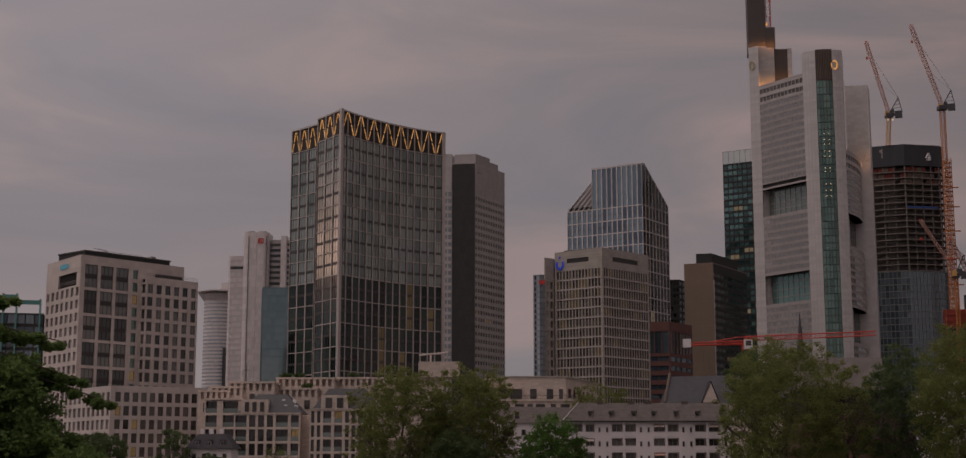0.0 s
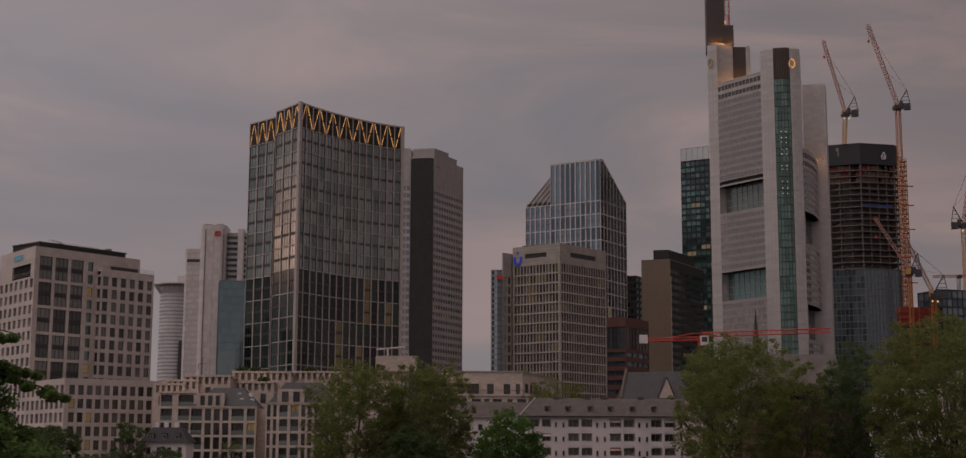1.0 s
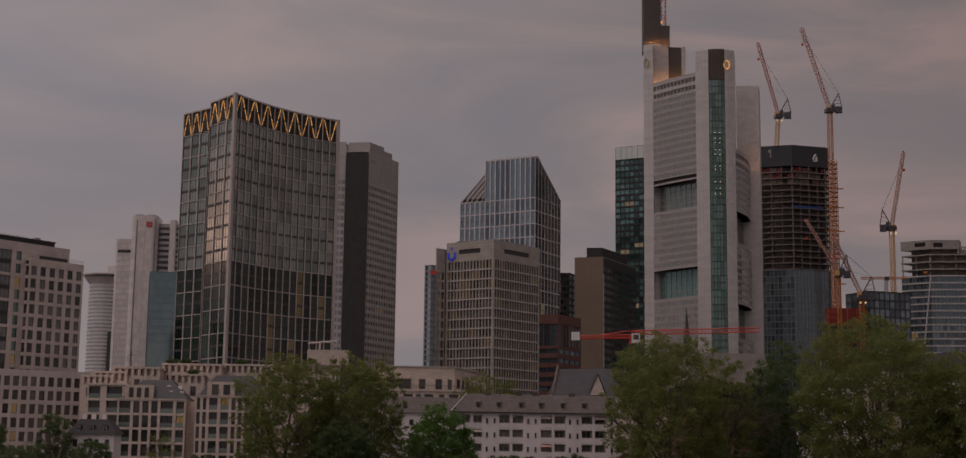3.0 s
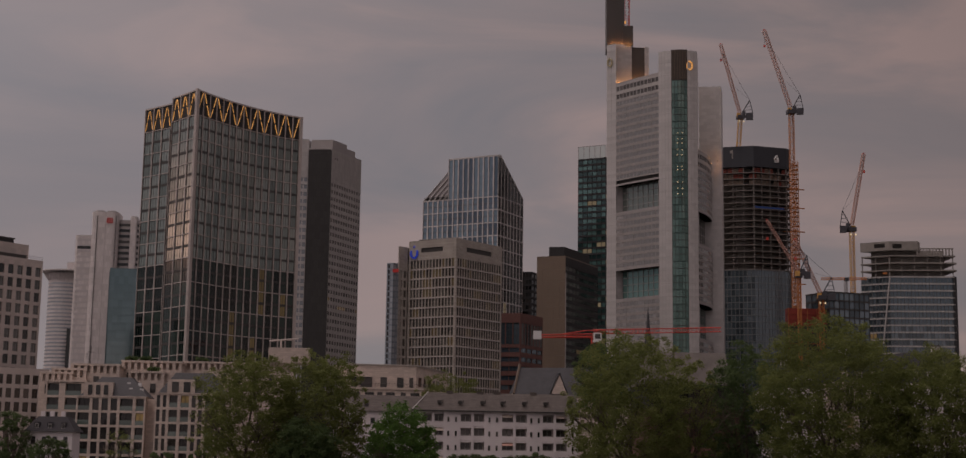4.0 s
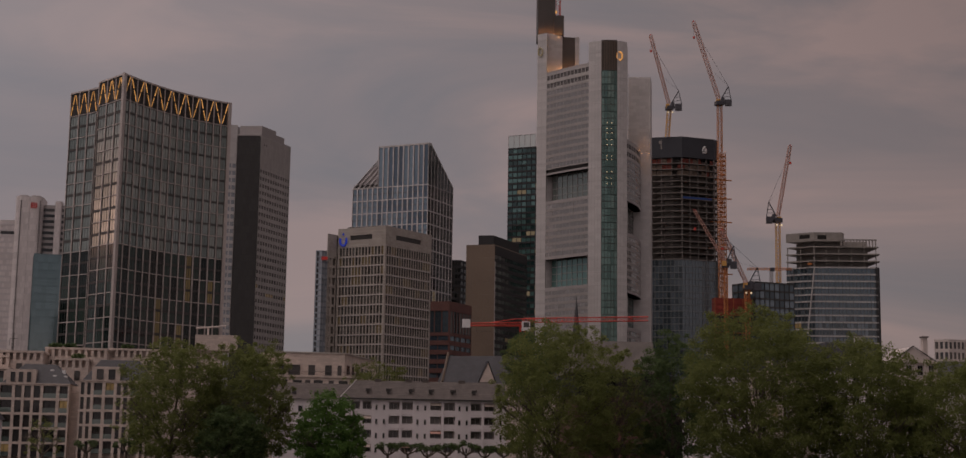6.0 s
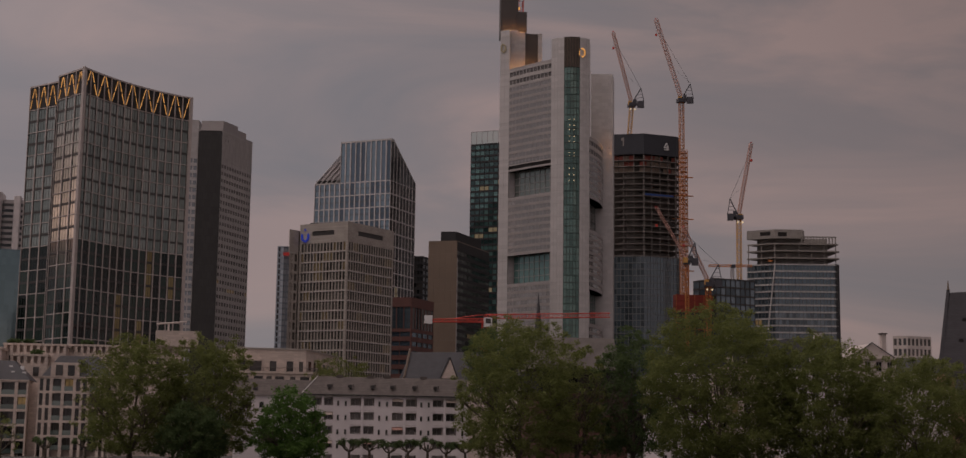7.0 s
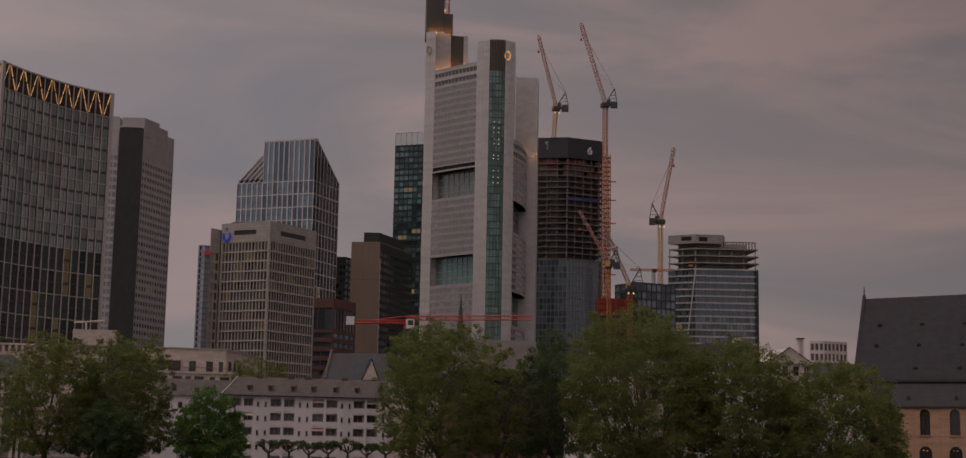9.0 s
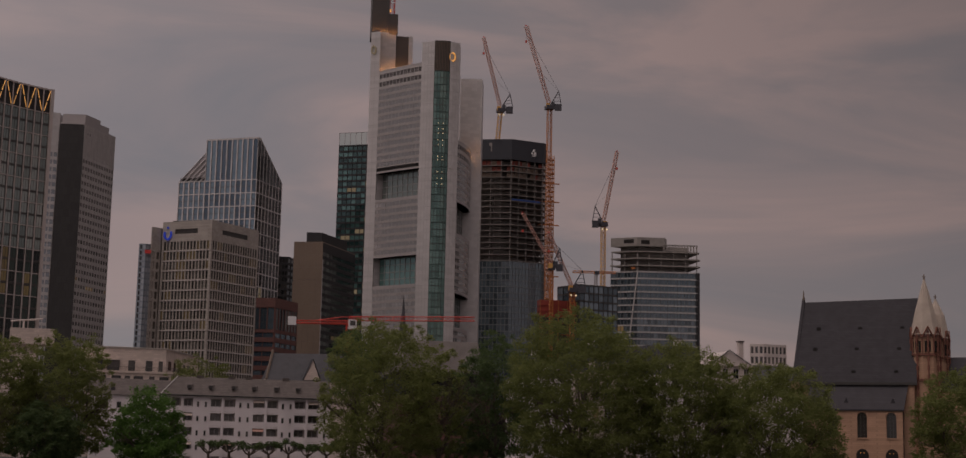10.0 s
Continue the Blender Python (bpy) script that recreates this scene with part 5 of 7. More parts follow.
def balcony_house(x0, x1, y, depth, eave, cols, label):
    """A cream stone house with loggias; its front runs along x at y."""
    th = thing("apartment_house", (x0 + x1) / 2, y + 4, label, "apartment house", "cream stone apartment houses")
    pts = [(x0, y), (x1, y), (x1, y + depth), (x0, y + depth)]
    rh = 3.25
    body(th, pts, GROUND, eave - 0.4, CREAM, inset=1.5)
    g = Geo()
    u = x0
    lo = eave - 5 * rh
    total = sum(w for w, _ in cols)
    k = (x1 - x0) / total
    edges = [x0]
    for w, kind in cols:
        edges.append(edges[-1] + w * k)
    for i, (w, kind) in enumerate(cols):
        a, b = edges[i], edges[i + 1]
        if kind == "wall":
            g.box((a, y, GROUND), (b, y + 1.5, eave))
            continue
        pad = 0.3 if kind == "win" else 0.35
        g.box((a, y, GROUND), (a + pad, y + 1.5, eave))
        g.box((b - pad, y, GROUND), (b, y + 1.5, eave))
        for j in range(5):
            z = lo + j * rh
            top = z + rh
            g.box((a + pad, y, top - 0.55), (b - pad, y + 1.5, top))
            if kind == "win":
                window(th, Matrix.Translation(((a + b) / 2, y + 0.35, z)), b - a - 2 * pad, rh - 0.55, GL_DARK, FRAME, 1, 1)
            else:
                part("railing", Geo().box((a + pad, y + 0.06, z), (b - pad, y + 0.1, z + 1.05)), GL_RAIL, th)
                window(th, Matrix.Translation(((a + b) / 2, y + 1.3, z)), b - a - 2 * pad, rh - 0.55, LIT if (i * 7 + j * 3) % 11 == 0 else GL_DARK, FRAME, 2, 1)
    g.box((x0 - 0.15, y - 0.12, eave - 0.25), (x1 + 0.15, y + 0.3, eave))
    part("front_wall", g, CREAM, th)
    for xx in (x0, x1 - 0.4):
        part("side_wall", Geo().box((xx, y + 1.5, GROUND), (xx + 0.4, y + depth, eave)), CREAM, th)
    return th


def roof_hip(th, x0, x1, y0, y1, z0, z1, inset=2.5, material=None, name="roof", iy=None):
    iy = inset if iy is None else iy
    g = Geo()
    vs = [(x0, y0, z0), (x1, y0, z0), (x1, y1, z0), (x0, y1, z0), (x0 + inset, y0 + iy, z1), (x1 - inset, y0 + iy, z1), (x1 - inset, y1 - iy, z1), (x0 + inset, y1 - iy, z1)]
    g.faces(vs, [(0, 1, 5, 4), (1, 2, 6, 5), (2, 3, 7, 6), (3, 0, 4, 7), (4, 5, 6, 7), (3, 2, 1, 0)])
    return part(name, g, material or SLATE, th)


def cream_row():
    a = balcony_house(-57.7, -42.3, 338, 14, 14.9, [(2.6, "bal"), (1.6, "win"), (1.6, "win"), (1.6, "win"), (2.8, "bal"), (2.0, "bal")], "cream stone apartment house with loggias and slate roof")
    roof_hip(a, -57.2, -42.0, 338.4, 352, 14.9, 19.4, 4.2)
    d = Geo()
    d.box((-56.2, 338.3, 14.9), (-49.8, 343, 18.0))
    part("dormer", d, CREAM, a)
    for i in range(3):
        window(a, Matrix.Translation((-54.8 + i * 1.75, 338.18, 15.2)), 0.95, 2.2, GL_DARK)
    for x, z in ((-47.1, 17.3), (-44.6, 17.2), (-46.4, 16.0), (-44.0, 15.9)):
        part("skylight", Geo().box((x, 339.0 + (z - 14.9) * 0.9, z), (x + 0.8, 339.2 + (z - 14.9) * 0.9 + 0.6, z + 0.9)), SIGNWHITE, a)
    part("recess_wall", Geo().box((-42.3, 341, GROUND), (-39.6, 350, 14.5)), CREAM, a)
    b = balcony_house(-39.9, -24.0, 336, 14, 15.8, [(1.3, "win"), (1.3, "win"), (2.4, "bal"), (2.4, "bal"), (1.4, "win"), (1.4, "win"), (2.4, "bal"), (1.2, "win"), (1.2, "win")], "cream stone apartment house with tall loggias beside plane trees")
    roof_hip(b, -39.4, -24.2, 336.6, 350, 15.8, 20.6, 3.4)
    part("dormer", Geo().box((-37.4, 336.4, 15.8), (-31.2, 341, 18.9)), CREAM, b)
    for x in (-35.6, -33.0):
        window(b, Matrix.Translation((x, 336.28, 16.0)), 1.5, 2.3, GL_DARK)
    for x, z in ((-29.4, 17.6), (-27.6, 17.5)):
        part("skylight", Geo().box((x, 337.2 + (z - 15.8) * 0.8, z), (x + 0.7, 337.9 + (z - 15.8) * 0.8, z + 0.8)), SIGNWHITE, b)
    # terraced house between the office wing and the row
    c = balcony_house(-65.4, -56.3, 342, 12, 18.3, [(3.3, "bal"), (0.7, "wall"), (4.2, "bal"), (0.8, "wall")], "cream stone terraced house with deep loggias")
    part("roof", Geo().prism([(-65.4, 342), (-56.3, 342), (-56.3, 354), (-65.4, 354)], 17.9, 18.5), CREAM, c)
    # stepped penthouses behind, with pillared parapets
    d = thing("apartment_house", -50, 362, "stepped cream stone terraces with pillared parapets and roof plants", "apartment house", "cream stone apartment houses")
    for x0, x1, y0, z1 in ((-68.5, -61.0, 350, 20.8), (-61.8, -50.5, 352, 23.0), (-51.5, -37.0, 362, 24.6), (-37.5, -10.0, 372, 25.3), (-49, -40.5, 356, 21.7), (-66.0, -58.0, 351, 21.8)):
        g = Geo()
        g.box((x0, y0, GROUND), (x1, y0 + 12, z1 - 2.2))
        n = max(3, int((x1 - x0) / 1.5))
        for i in range(n + 1):
            x = x0 + (x1 - x0 - 0.7) * i / n
            part("parapet_pillar", Geo().box((x, y0, z1 - 2.2), (x + 0.7, y0 + 0.7, z1 - 0.5)), CREAM, d)
        part("parapet_cap", Geo().box((x0 - 0.1, y0 - 0.1, z1 - 0.5), (x1 + 0.1, y0 + 12, z1)), CREAM, d)
        part("set_back_wall", Geo().box((x0 + 0.3, y0 + 1.2, z1 - 2.2), (x1 - 0.3, y0 + 11.5, z1 - 0.5)), CREAM, d)
        part("terrace", g, CREAM, d)
        for i in range(int((x1 - x0) / 4)):
            window(d, Matrix.Translation((x0 + 2 + i * 4.0, y0 - 0.12, z1 - 5.2)), 1.3, 2.2, GL_DARK)
    part("plant_box", Geo().box((-16.5, 371, 25.3), (-6, 380, 29.2)), CREAM, d)
    part("roof_davit", Geo().tube((-13.5, 374, 29), (-13.5, 374, 31.2), 0.25).tube((-16.5, 374, 31.0), (-9.0, 374, 31.8), 0.22), PALE, d)
    part("antenna", Geo().tube((-58, 356, 23), (-58, 356, 27.5), 0.07).tube((-58.9, 356, 26), (-57.1, 356, 26), 0.05).tube((-58.9, 356, 26), (-58.9, 356, 24.5), 0.05), FRAME, d)
    for x, y, z, s in ((-50.0, 363, 24.6, 1), (-46.6, 363, 24.6, 2), (-44, 358, 21.7, 3), (-34, 373, 25.3, 4)):
        part("roof_plant", leaf_cloud([(x + i * 0.8, y, z + 0.5, 0.9) for i in range(3)], 120, 0.28, s), LEAF_DK, d, kind="stuff")


def terrace_block():
    th = thing("apartment_house", 15, 425, "cream stone block with roof terrace and dark railings", "apartment house", "cream stone apartment houses")
    y = 419.0

    def storey(name, x0, x1, back, z0, z1, material=None):
        """A slice of the block: its front along x, its end wall running back from the corner."""
        part(name, Geo().prism([(x0, y + back), (x1, y + back), (x1 + 12.0, y + back + 36), (x0, y + back + 36)], z0, z1), material or CREAM, th)
    storey("lower_storey", 2.0, 25.6, 0.0, GROUND, 21.3)
    storey("cornice", 1.6, 26.2, -0.3, 21.3, 21.9)
    storey("upper_storey", 4.0, 24.0, 2.5, 21.9, 28.3)
    storey("parapet_cap", 3.8, 24.3, 2.3, 28.3, 28.7, GREY)
    part("roof_slab", Geo().box((-2, y + 1.0, 24.9), (11, y + 14, 25.4)), CREAM, th)
    part("penthouse", Geo().box((0, y + 3.5, 25.4), (4.0, y + 14, 28.2)), CREAM, th)
    for i, x in enumerate((4.0, 7.0, 10.5, 13.5, 16.5, 20.2, 23.6)):
        window(th, Matrix.Translation((x, y - 0.12, 18.2)), 1.5 if i % 2 else 2.6, 2.3, GL_DARK)
    for x, w in ((6.0, 1.6), (9.6, 3.4), (14.6, 1.9), (19.4, 1.9), (22.6, 1.2)):
        window(th, Matrix.Translation((x, y + 2.38, 21.95)), w, 3.0, GL_DARK)
    E = face_frame((24.0, y + 2.5), (36.0, y + 38.5))
    for i in range(6):
        window(th, E @ Matrix.Translation((4.0 + i * 5.4, -0.12, 22.6)), 2.0 if i % 2 else 3.2, 2.6, GL_DARK)
    E = face_frame((25.6, y), (37.6, y + 36))
    for i in range(6):
        window(th, E @ Matrix.Translation((3.0 + i * 5.4, -0.12, 18.0)), 2.4, 2.3, GL_DARK)
    r = Geo()
    E = face_frame((26.0, y), (38.0, y + 36))
    for n, at in ((70, lambda u: Vector((1.7 + u, y, 0))), (104, lambda u: E @ Vector((u, 0.1, 0)))):
        r.tube(at(0.0) + Vector((0, 0, 23.0)), at(n * 0.35) + Vector((0, 0, 23.0)), 0.06, n=4)
        for i in range(n):
            r.tube(at(i * 0.35) + Vector((0, 0, 21.9)), at(i * 0.35) + Vector((0, 0, 23.0)), 0.035, n=3)
    part("terrace_rail", r, FRAME, th)


def white_house():
    th = thing("apartment_house", 30, 300, "long white apartment house with loggias and brown tiled roof", "apartment house")
    x0, x1, y = 16.4, 50.4, 296.2
    eave, ridge, rh = 11.7, 15.5, 2.85
    D = 10.0
    lo = eave - 0.35 - 4 * rh
    g = Geo()
    g.box((x0, y + 1.5, GROUND), (x1, y + D, eave))
    bays = [(18.4, 4.2), (26.1, 4.9), (34.6, 5.1), (43.0, 5.0)]
    u = x0
    for bx, bw in bays:
        g.box((u, y, GROUND), (bx, y + 1.5, eave))
        u = bx + bw
        mid = bx + bw / 2
        g.box((mid - 0.26, y - 0.12, GROUND), (mid + 0.26, y + 1.5, eave))
        for j in range(5):
            z = lo + j * rh
            g.box((bx, y + 0.02, z - 0.3), (bx + bw, y + 1.5, z))
        g.box((bx, y + 0.02, eave - 0.35), (bx + bw, y + 1.5, eave))
    g.box((u, y, GROUND), (x1, y + 1.5, eave))
    part("wall", g, WHITE, th)
    rng = random.Random(3)
    for bx, bw in bays:
        mid = bx + bw / 2
        for a, b in ((bx, mid - 0.26), (mid + 0.26, bx + bw)):
            for j in range(4):
                z = lo + j * rh
                part("balcony_front", Geo().box((a, y + 0.05, z + 0.04), (b, y + 0.11, z + 0.98)), WHITE, th)
                part("handrail", Geo().tube((a, y + 0.08, z + 1.06), (b, y + 0.08, z + 1.06), 0.05, n=4), STEEL, th)
                part("loggia_wall", Geo().box((a, y + 1.46, z), (b, y + 1.49, z + 2.5)), CREAM, th)
                # pane widened over the back wall; its grey stands for the shade there
                window(th, Matrix.Translation(((a + b) / 2, y + 1.34, z + 0.05)), (b - a) * 0.86, 2.35, GL_SMOKE, PALEFRAME, 2, 1)
                if rng.random() < 0.35:
                    part("awning", Geo().faces([(a + 0.05, y + 0.25, z + 2.45), (b - 0.05, y + 0.25, z + 2.45), (b - 0.05, y - 0.35, z + 1.95), (a + 0.05, y - 0.35, z + 1.95), (a + 0.05, y + 0.25, z + 2.41), (b - 0.05, y + 0.25, z + 2.41), (b - 0.05, y - 0.35, z + 1.91), (a + 0.05, y - 0.35, z + 1.91)], [(3, 2, 1, 0), (4, 5, 6, 7), (2, 3, 7, 6), (0, 1, 5, 4)]), CREAM if rng.random() < 0.5 else REDWHITE, th)
    for bx in (23.6, 32.0, 40.6, 49.2):
        for dx in (0, 1.55):
            if bx + dx > x1 - 0.4:
                continue
            for j in range(4):
                window(th, Matrix.Translation((bx + dx, y - 0.12, lo + j * rh + 0.85)), 0.5, 1.1, GL_DARK, PALEFRAME)
    # roof
    R = Geo()
    R.faces([(x0 - 0.3, y - 0.5, eave), (x1 + 0.3, y - 0.5, eave), (x1 + 0.3, y + D / 2, ridge), (x0 + 3.2, y + D / 2, ridge), (x1 + 0.3, y + D + 0.5, eave), (x0 - 0.3, y + D + 0.5, eave), (x0 - 0.3, y - 0.5, eave - 0.2), (x1 + 0.3, y - 0.5, eave - 0.2)],
            [(0, 1, 2, 3), (3, 2, 4, 5), (6, 7, 1, 0), (0, 3, 5), (1, 7, 2), (2, 7, 4)])
    part("roof", R, TILE, th)
    part("roof_flashing", Geo().tube((x0 - 0.25, y - 0.5, eave + 0.1), (x0 + 3.3, y + D / 2, ridge + 0.1), 0.14, n=4), PALEFRAME, th)
    part("gutter", Geo().tube((x0 - 0.3, y - 0.6, eave - 0.05), (x1 + 0.3, y - 0.6, eave - 0.05), 0.13), FRAME, th)
    for i, x in enumerate((21.8, 26.0, 30.6, 34.7, 39.2, 43.6, 48.4)):
        zz = 13.2
        vent = Geo()
        vent.prism([(x - 0.45, y + 0.6), (x + 0.45, y + 0.6), (x, y + 2.2)], zz - 0.1, zz + 0.5)
        part("roof_vent", vent, FRAME, th)
        part("vent_pipe", Geo().tube((x + 0.7, y + 1.2, zz), (x + 0.7, y + 1.2, zz + 0.7), 0.12), TILE, th)
    for x in (23.5, 29.9, 33.4, 41.0):
        part("chimney", Geo().box((x, y + D / 2 - 0.4, ridge - 0.4), (x + 1.3, y + D / 2 + 0.4, ridge + 0.35)), TILE, th)
    # lower left wing
    wg = thing("apartment_house", 10, 302, "white end house with small windows under a tiled roof", "apartment house")
    wx0, wy = 3.0, 298.5
    part("wall", Geo().box((wx0, wy, GROUND), (x0 - 0.05, wy + 9, 11.4)), WHITE, wg)
    for x in (4.5, 8.3, 12.0, 15.0):
        for j in range(4):
            window(wg, Matrix.Translation((x, wy - 0.12, 0.4 + j * 2.8)), 0.95, 1.25, GL_DARK, PALEFRAME)
    W = Geo()
    W.faces([(wx0 - 0.3, wy - 0.5, 11.4), (x0 - 0.1, wy - 0.5, 11.4), (x0 + 2.2, wy + 4.5, 14.7), (wx0 - 0.3, wy + 4.5, 14.9), (x0 + 2.2, wy + 9.5, 11.4), (wx0 - 0.3, wy + 9.5, 11.4)], [(0, 1, 2, 3), (3, 2, 4, 5), (0, 3, 5), (5, 4, 1, 0), (1, 4, 2)])
    part("roof", W, TILE, wg)
    for x in (7, 11.5):
        part("roof_vent", Geo().prism([(x - 0.45, wy + 0.8), (x + 0.45, wy + 0.8), (x, wy + 2.3)], 12.2, 12.9), FRAME, wg)


def slate_chapel():
    th = thing("chapel", 62, 425, "long chapel with steep grey slate roof and pointed dormer gable", "chapel")
    x0, x1, y = 52.0, 95.0, 416.0
    part("wall", Geo().box((x0, y, GROUND), (x1, y + 14, 21)), CREAM, th)
    g = Geo()
    g.faces([(x0, y - 0.4, 20.6), (x1, y - 0.4, 20.6), (x1, y + 7, 29.6), (x0 + 2.6, y + 7, 28.6), (x0, y + 14.4, 20.6), (x1, y + 14.4, 20.6)], [(0, 1, 2, 3), (3, 2, 5, 4), (0, 3, 4), (1, 5, 2), (0, 4, 5, 1)])
    part("roof", g, SLATE, th)
    part("verge", Geo().tube((x0 - 0.2, y - 0.4, 20.8), (x0 + 2.4, y + 7, 29.6), 0.35, n=4), BRONZE, th)
    gx = 65.2
    part("dormer_gable", Geo().faces([(gx - 2.6, y - 0.8, 20.8), (gx + 2.0, y - 0.8, 20.8), (gx - 0.1, y - 0.8, 26.4), (gx - 2.6, y + 6, 20.8), (gx + 2.0, y + 6, 20.8), (gx - 0.1, y + 6, 26.4)], [(0, 1, 2), (5, 4, 3), (0, 2, 5, 3), (2, 1, 4, 5), (0, 3, 4, 1)]), CREAM, th)
    part("dormer_roof", Geo().faces([(gx - 3.0, y - 1.0, 20.6), (gx - 0.1, y - 1.0, 27.0), (gx - 0.1, y + 6, 27.0), (gx - 3.0, y + 6, 20.6), (gx + 2.4, y - 1.0, 20.6), (gx + 2.4, y + 6, 20.6)], [(0, 1, 2, 3), (1, 4, 5, 2)]), SLATE, th)


def museum():
    th = thing("museum_building", 84, 325, "dark red brick building under a heavy sloping concrete roof", "museum")
    x0, x1, y = 70.0, 92.0, 319.0
    part("wall", Geo().box((x0, y + 1, GROUND), (x1 - 1, y + 22, 13.8)), BRICK, th)
    part("upper_wall", Geo().box((x0 + 0.5, y + 2, 13.8), (x1 - 2, y + 22, 19.3)), DARK, th)
    g = Geo()
    g.faces([(x0, y - 0.2, 19.2), (x1 - 2.5, y - 0.2, 19.2), (x1 - 2.5, y + 22, 19.2), (x0, y + 22, 19.2), (x0 + 1, y + 1.5, 26.4), (x1 - 4, y + 1.5, 26.4), (x1 - 4, y + 20, 26.4), (x0 + 1, y + 20, 26.4)],
            [(3, 2, 1, 0), (0, 1, 5, 4), (1, 2, 6, 5), (2, 3, 7, 6), (3, 0, 4, 7), (4, 5, 6, 7)])
    part("concrete_roof", g, SITECONC, th)
    for i in range(9):
        window(th, Matrix.Translation((x0 + 2.5 + i * 2.1, y + 1.88, 14.6)), 1.7, 3.6, GL_DARK)
    for i in range(7):
        for j in range(3):
            window(th, Matrix.Translation((x0 + 3 + i * 2.7, y + 0.88, 1.2 + j * 4.1)), 1.1, 2.2, GL_DARK)


def old_row():
    """The pale old houses behind the plane trees."""
    # the gable house is white plaster; PALE puts its shade into the colour
    spec = [(92.5, 104.0, 300, 17.5, 22.6, WHITE, "white plastered house with grey mansard roof"), (104.0, 117.5, 296, 18.8, 25.0, CREAM, "cream plastered house with grey mansard roof"),
            (117.5, 131.0, 291, 18.6, 25.3, WHITE, "white plastered house with dormers in slate roof"), (131.0, 141.0, 288, 21.2, 24.6, PALE, "white plastered gable house with tall chimney, shade put into its grey colour")]
    for i, (x0, x1, y, eave, top, m, label) in enumerate(spec):
        th = thing("town_house", (x0 + x1) / 2, y + 5, label, "house", "old riverside houses")
        n = int((x1 - x0) / 2.3)
        body(th, [(x0, y), (x1, y), (x1, y + 12), (x0, y + 12)], GROUND, eave - 0.2, ROOM, inset=0.4)
        facade(th, (x0, y), (x1, y), eave - 6 * 3.3, eave, n, 6, 1.15, 1.2, m, GL_DARK, 0.39, frame=PALEFRAME, wc=2, wr=2, bar=0.08, lit=0.03)
        for wx in (x0 + 0.01, x1 - 0.38):
            part("side_wall", Geo().box((wx, y + 0.39, GROUND), (wx + 0.37, y + 12, eave)), m, th)
        part("cornice", Geo().box((x0, y - 0.35, eave - 0.1), (x1, y + 0.4, eave + 0.25)), m, th)
        if i < 3:
            roof_hip(th, x0, x1, y - 0.1, y + 12, eave + 0.25, top, 1.0 if i else 2.0, SLATE, iy=2.2)
            for k in range(n - 2):
                dx = x0 + 2.4 + k * (x1 - x0 - 4.0) / max(1, n - 2)
                part("dormer", Geo().box((dx, y + 0.2, eave + 0.3), (dx + 1.3, y + 3, eave + 2.6)), m, th)
                window(th, Matrix.Translation((dx + 0.65, y + 0.08, eave + 0.6)), 0.8, 1.6, GL_DARK, PALEFRAME)
        else:
            g = Geo()
            xm = x0 + 4.6
            g.faces([(x0, y, eave), (x1, y, eave), (xm, y, 24.4), (x0, y + 10, eave), (x1, y + 10, eave), (xm, y + 10, 24.4)], [(0, 1, 2), (5, 4, 3), (2, 1, 4, 5), (0, 2, 5, 3)])
            part("gable", g, m, th)
            g = Geo()
            g.tube((x0 - 0.2, y - 0.15, eave), (xm, y - 0.15, 24.6), 0.12, n=4).tube((xm, y - 0.15, 24.6), (x1 + 0.2, y - 0.15, eave), 0.12, n=4)
            part("verge", g, FRAME, th)
        cx = {0: 96, 1: 107.6, 2: 126.0, 3: 139.9}[i]
        cz = {0: 24.0, 1: 26.4, 2: 27.0, 3: 26.8}[i]
        part("chimney", Geo().box((cx, y + 4, eave), (cx + (1.0 if i == 3 else 1.5), y + 5.2, cz)), PALE if i == 3 else WHITE, th)
        part("chimney_cap", Geo().box((cx - 0.2, y + 3.8, cz), (cx + (1.2 if i == 3 else 1.7), y + 5.4, cz + 0.25)), TILE, th)
    th = thing("town_house", 144, 300, "low house with grey standing-seam roof beside the church", "house", "old riverside houses")
    part("wall", Geo().box((141.1, 292, GROUND), (156, 305, 18.5)), WHITE, th)
    roof_hip(th, 141.1, 156, 291.5, 305.5, 18.5, 22.2, 1.0, SLATE, iy=6)


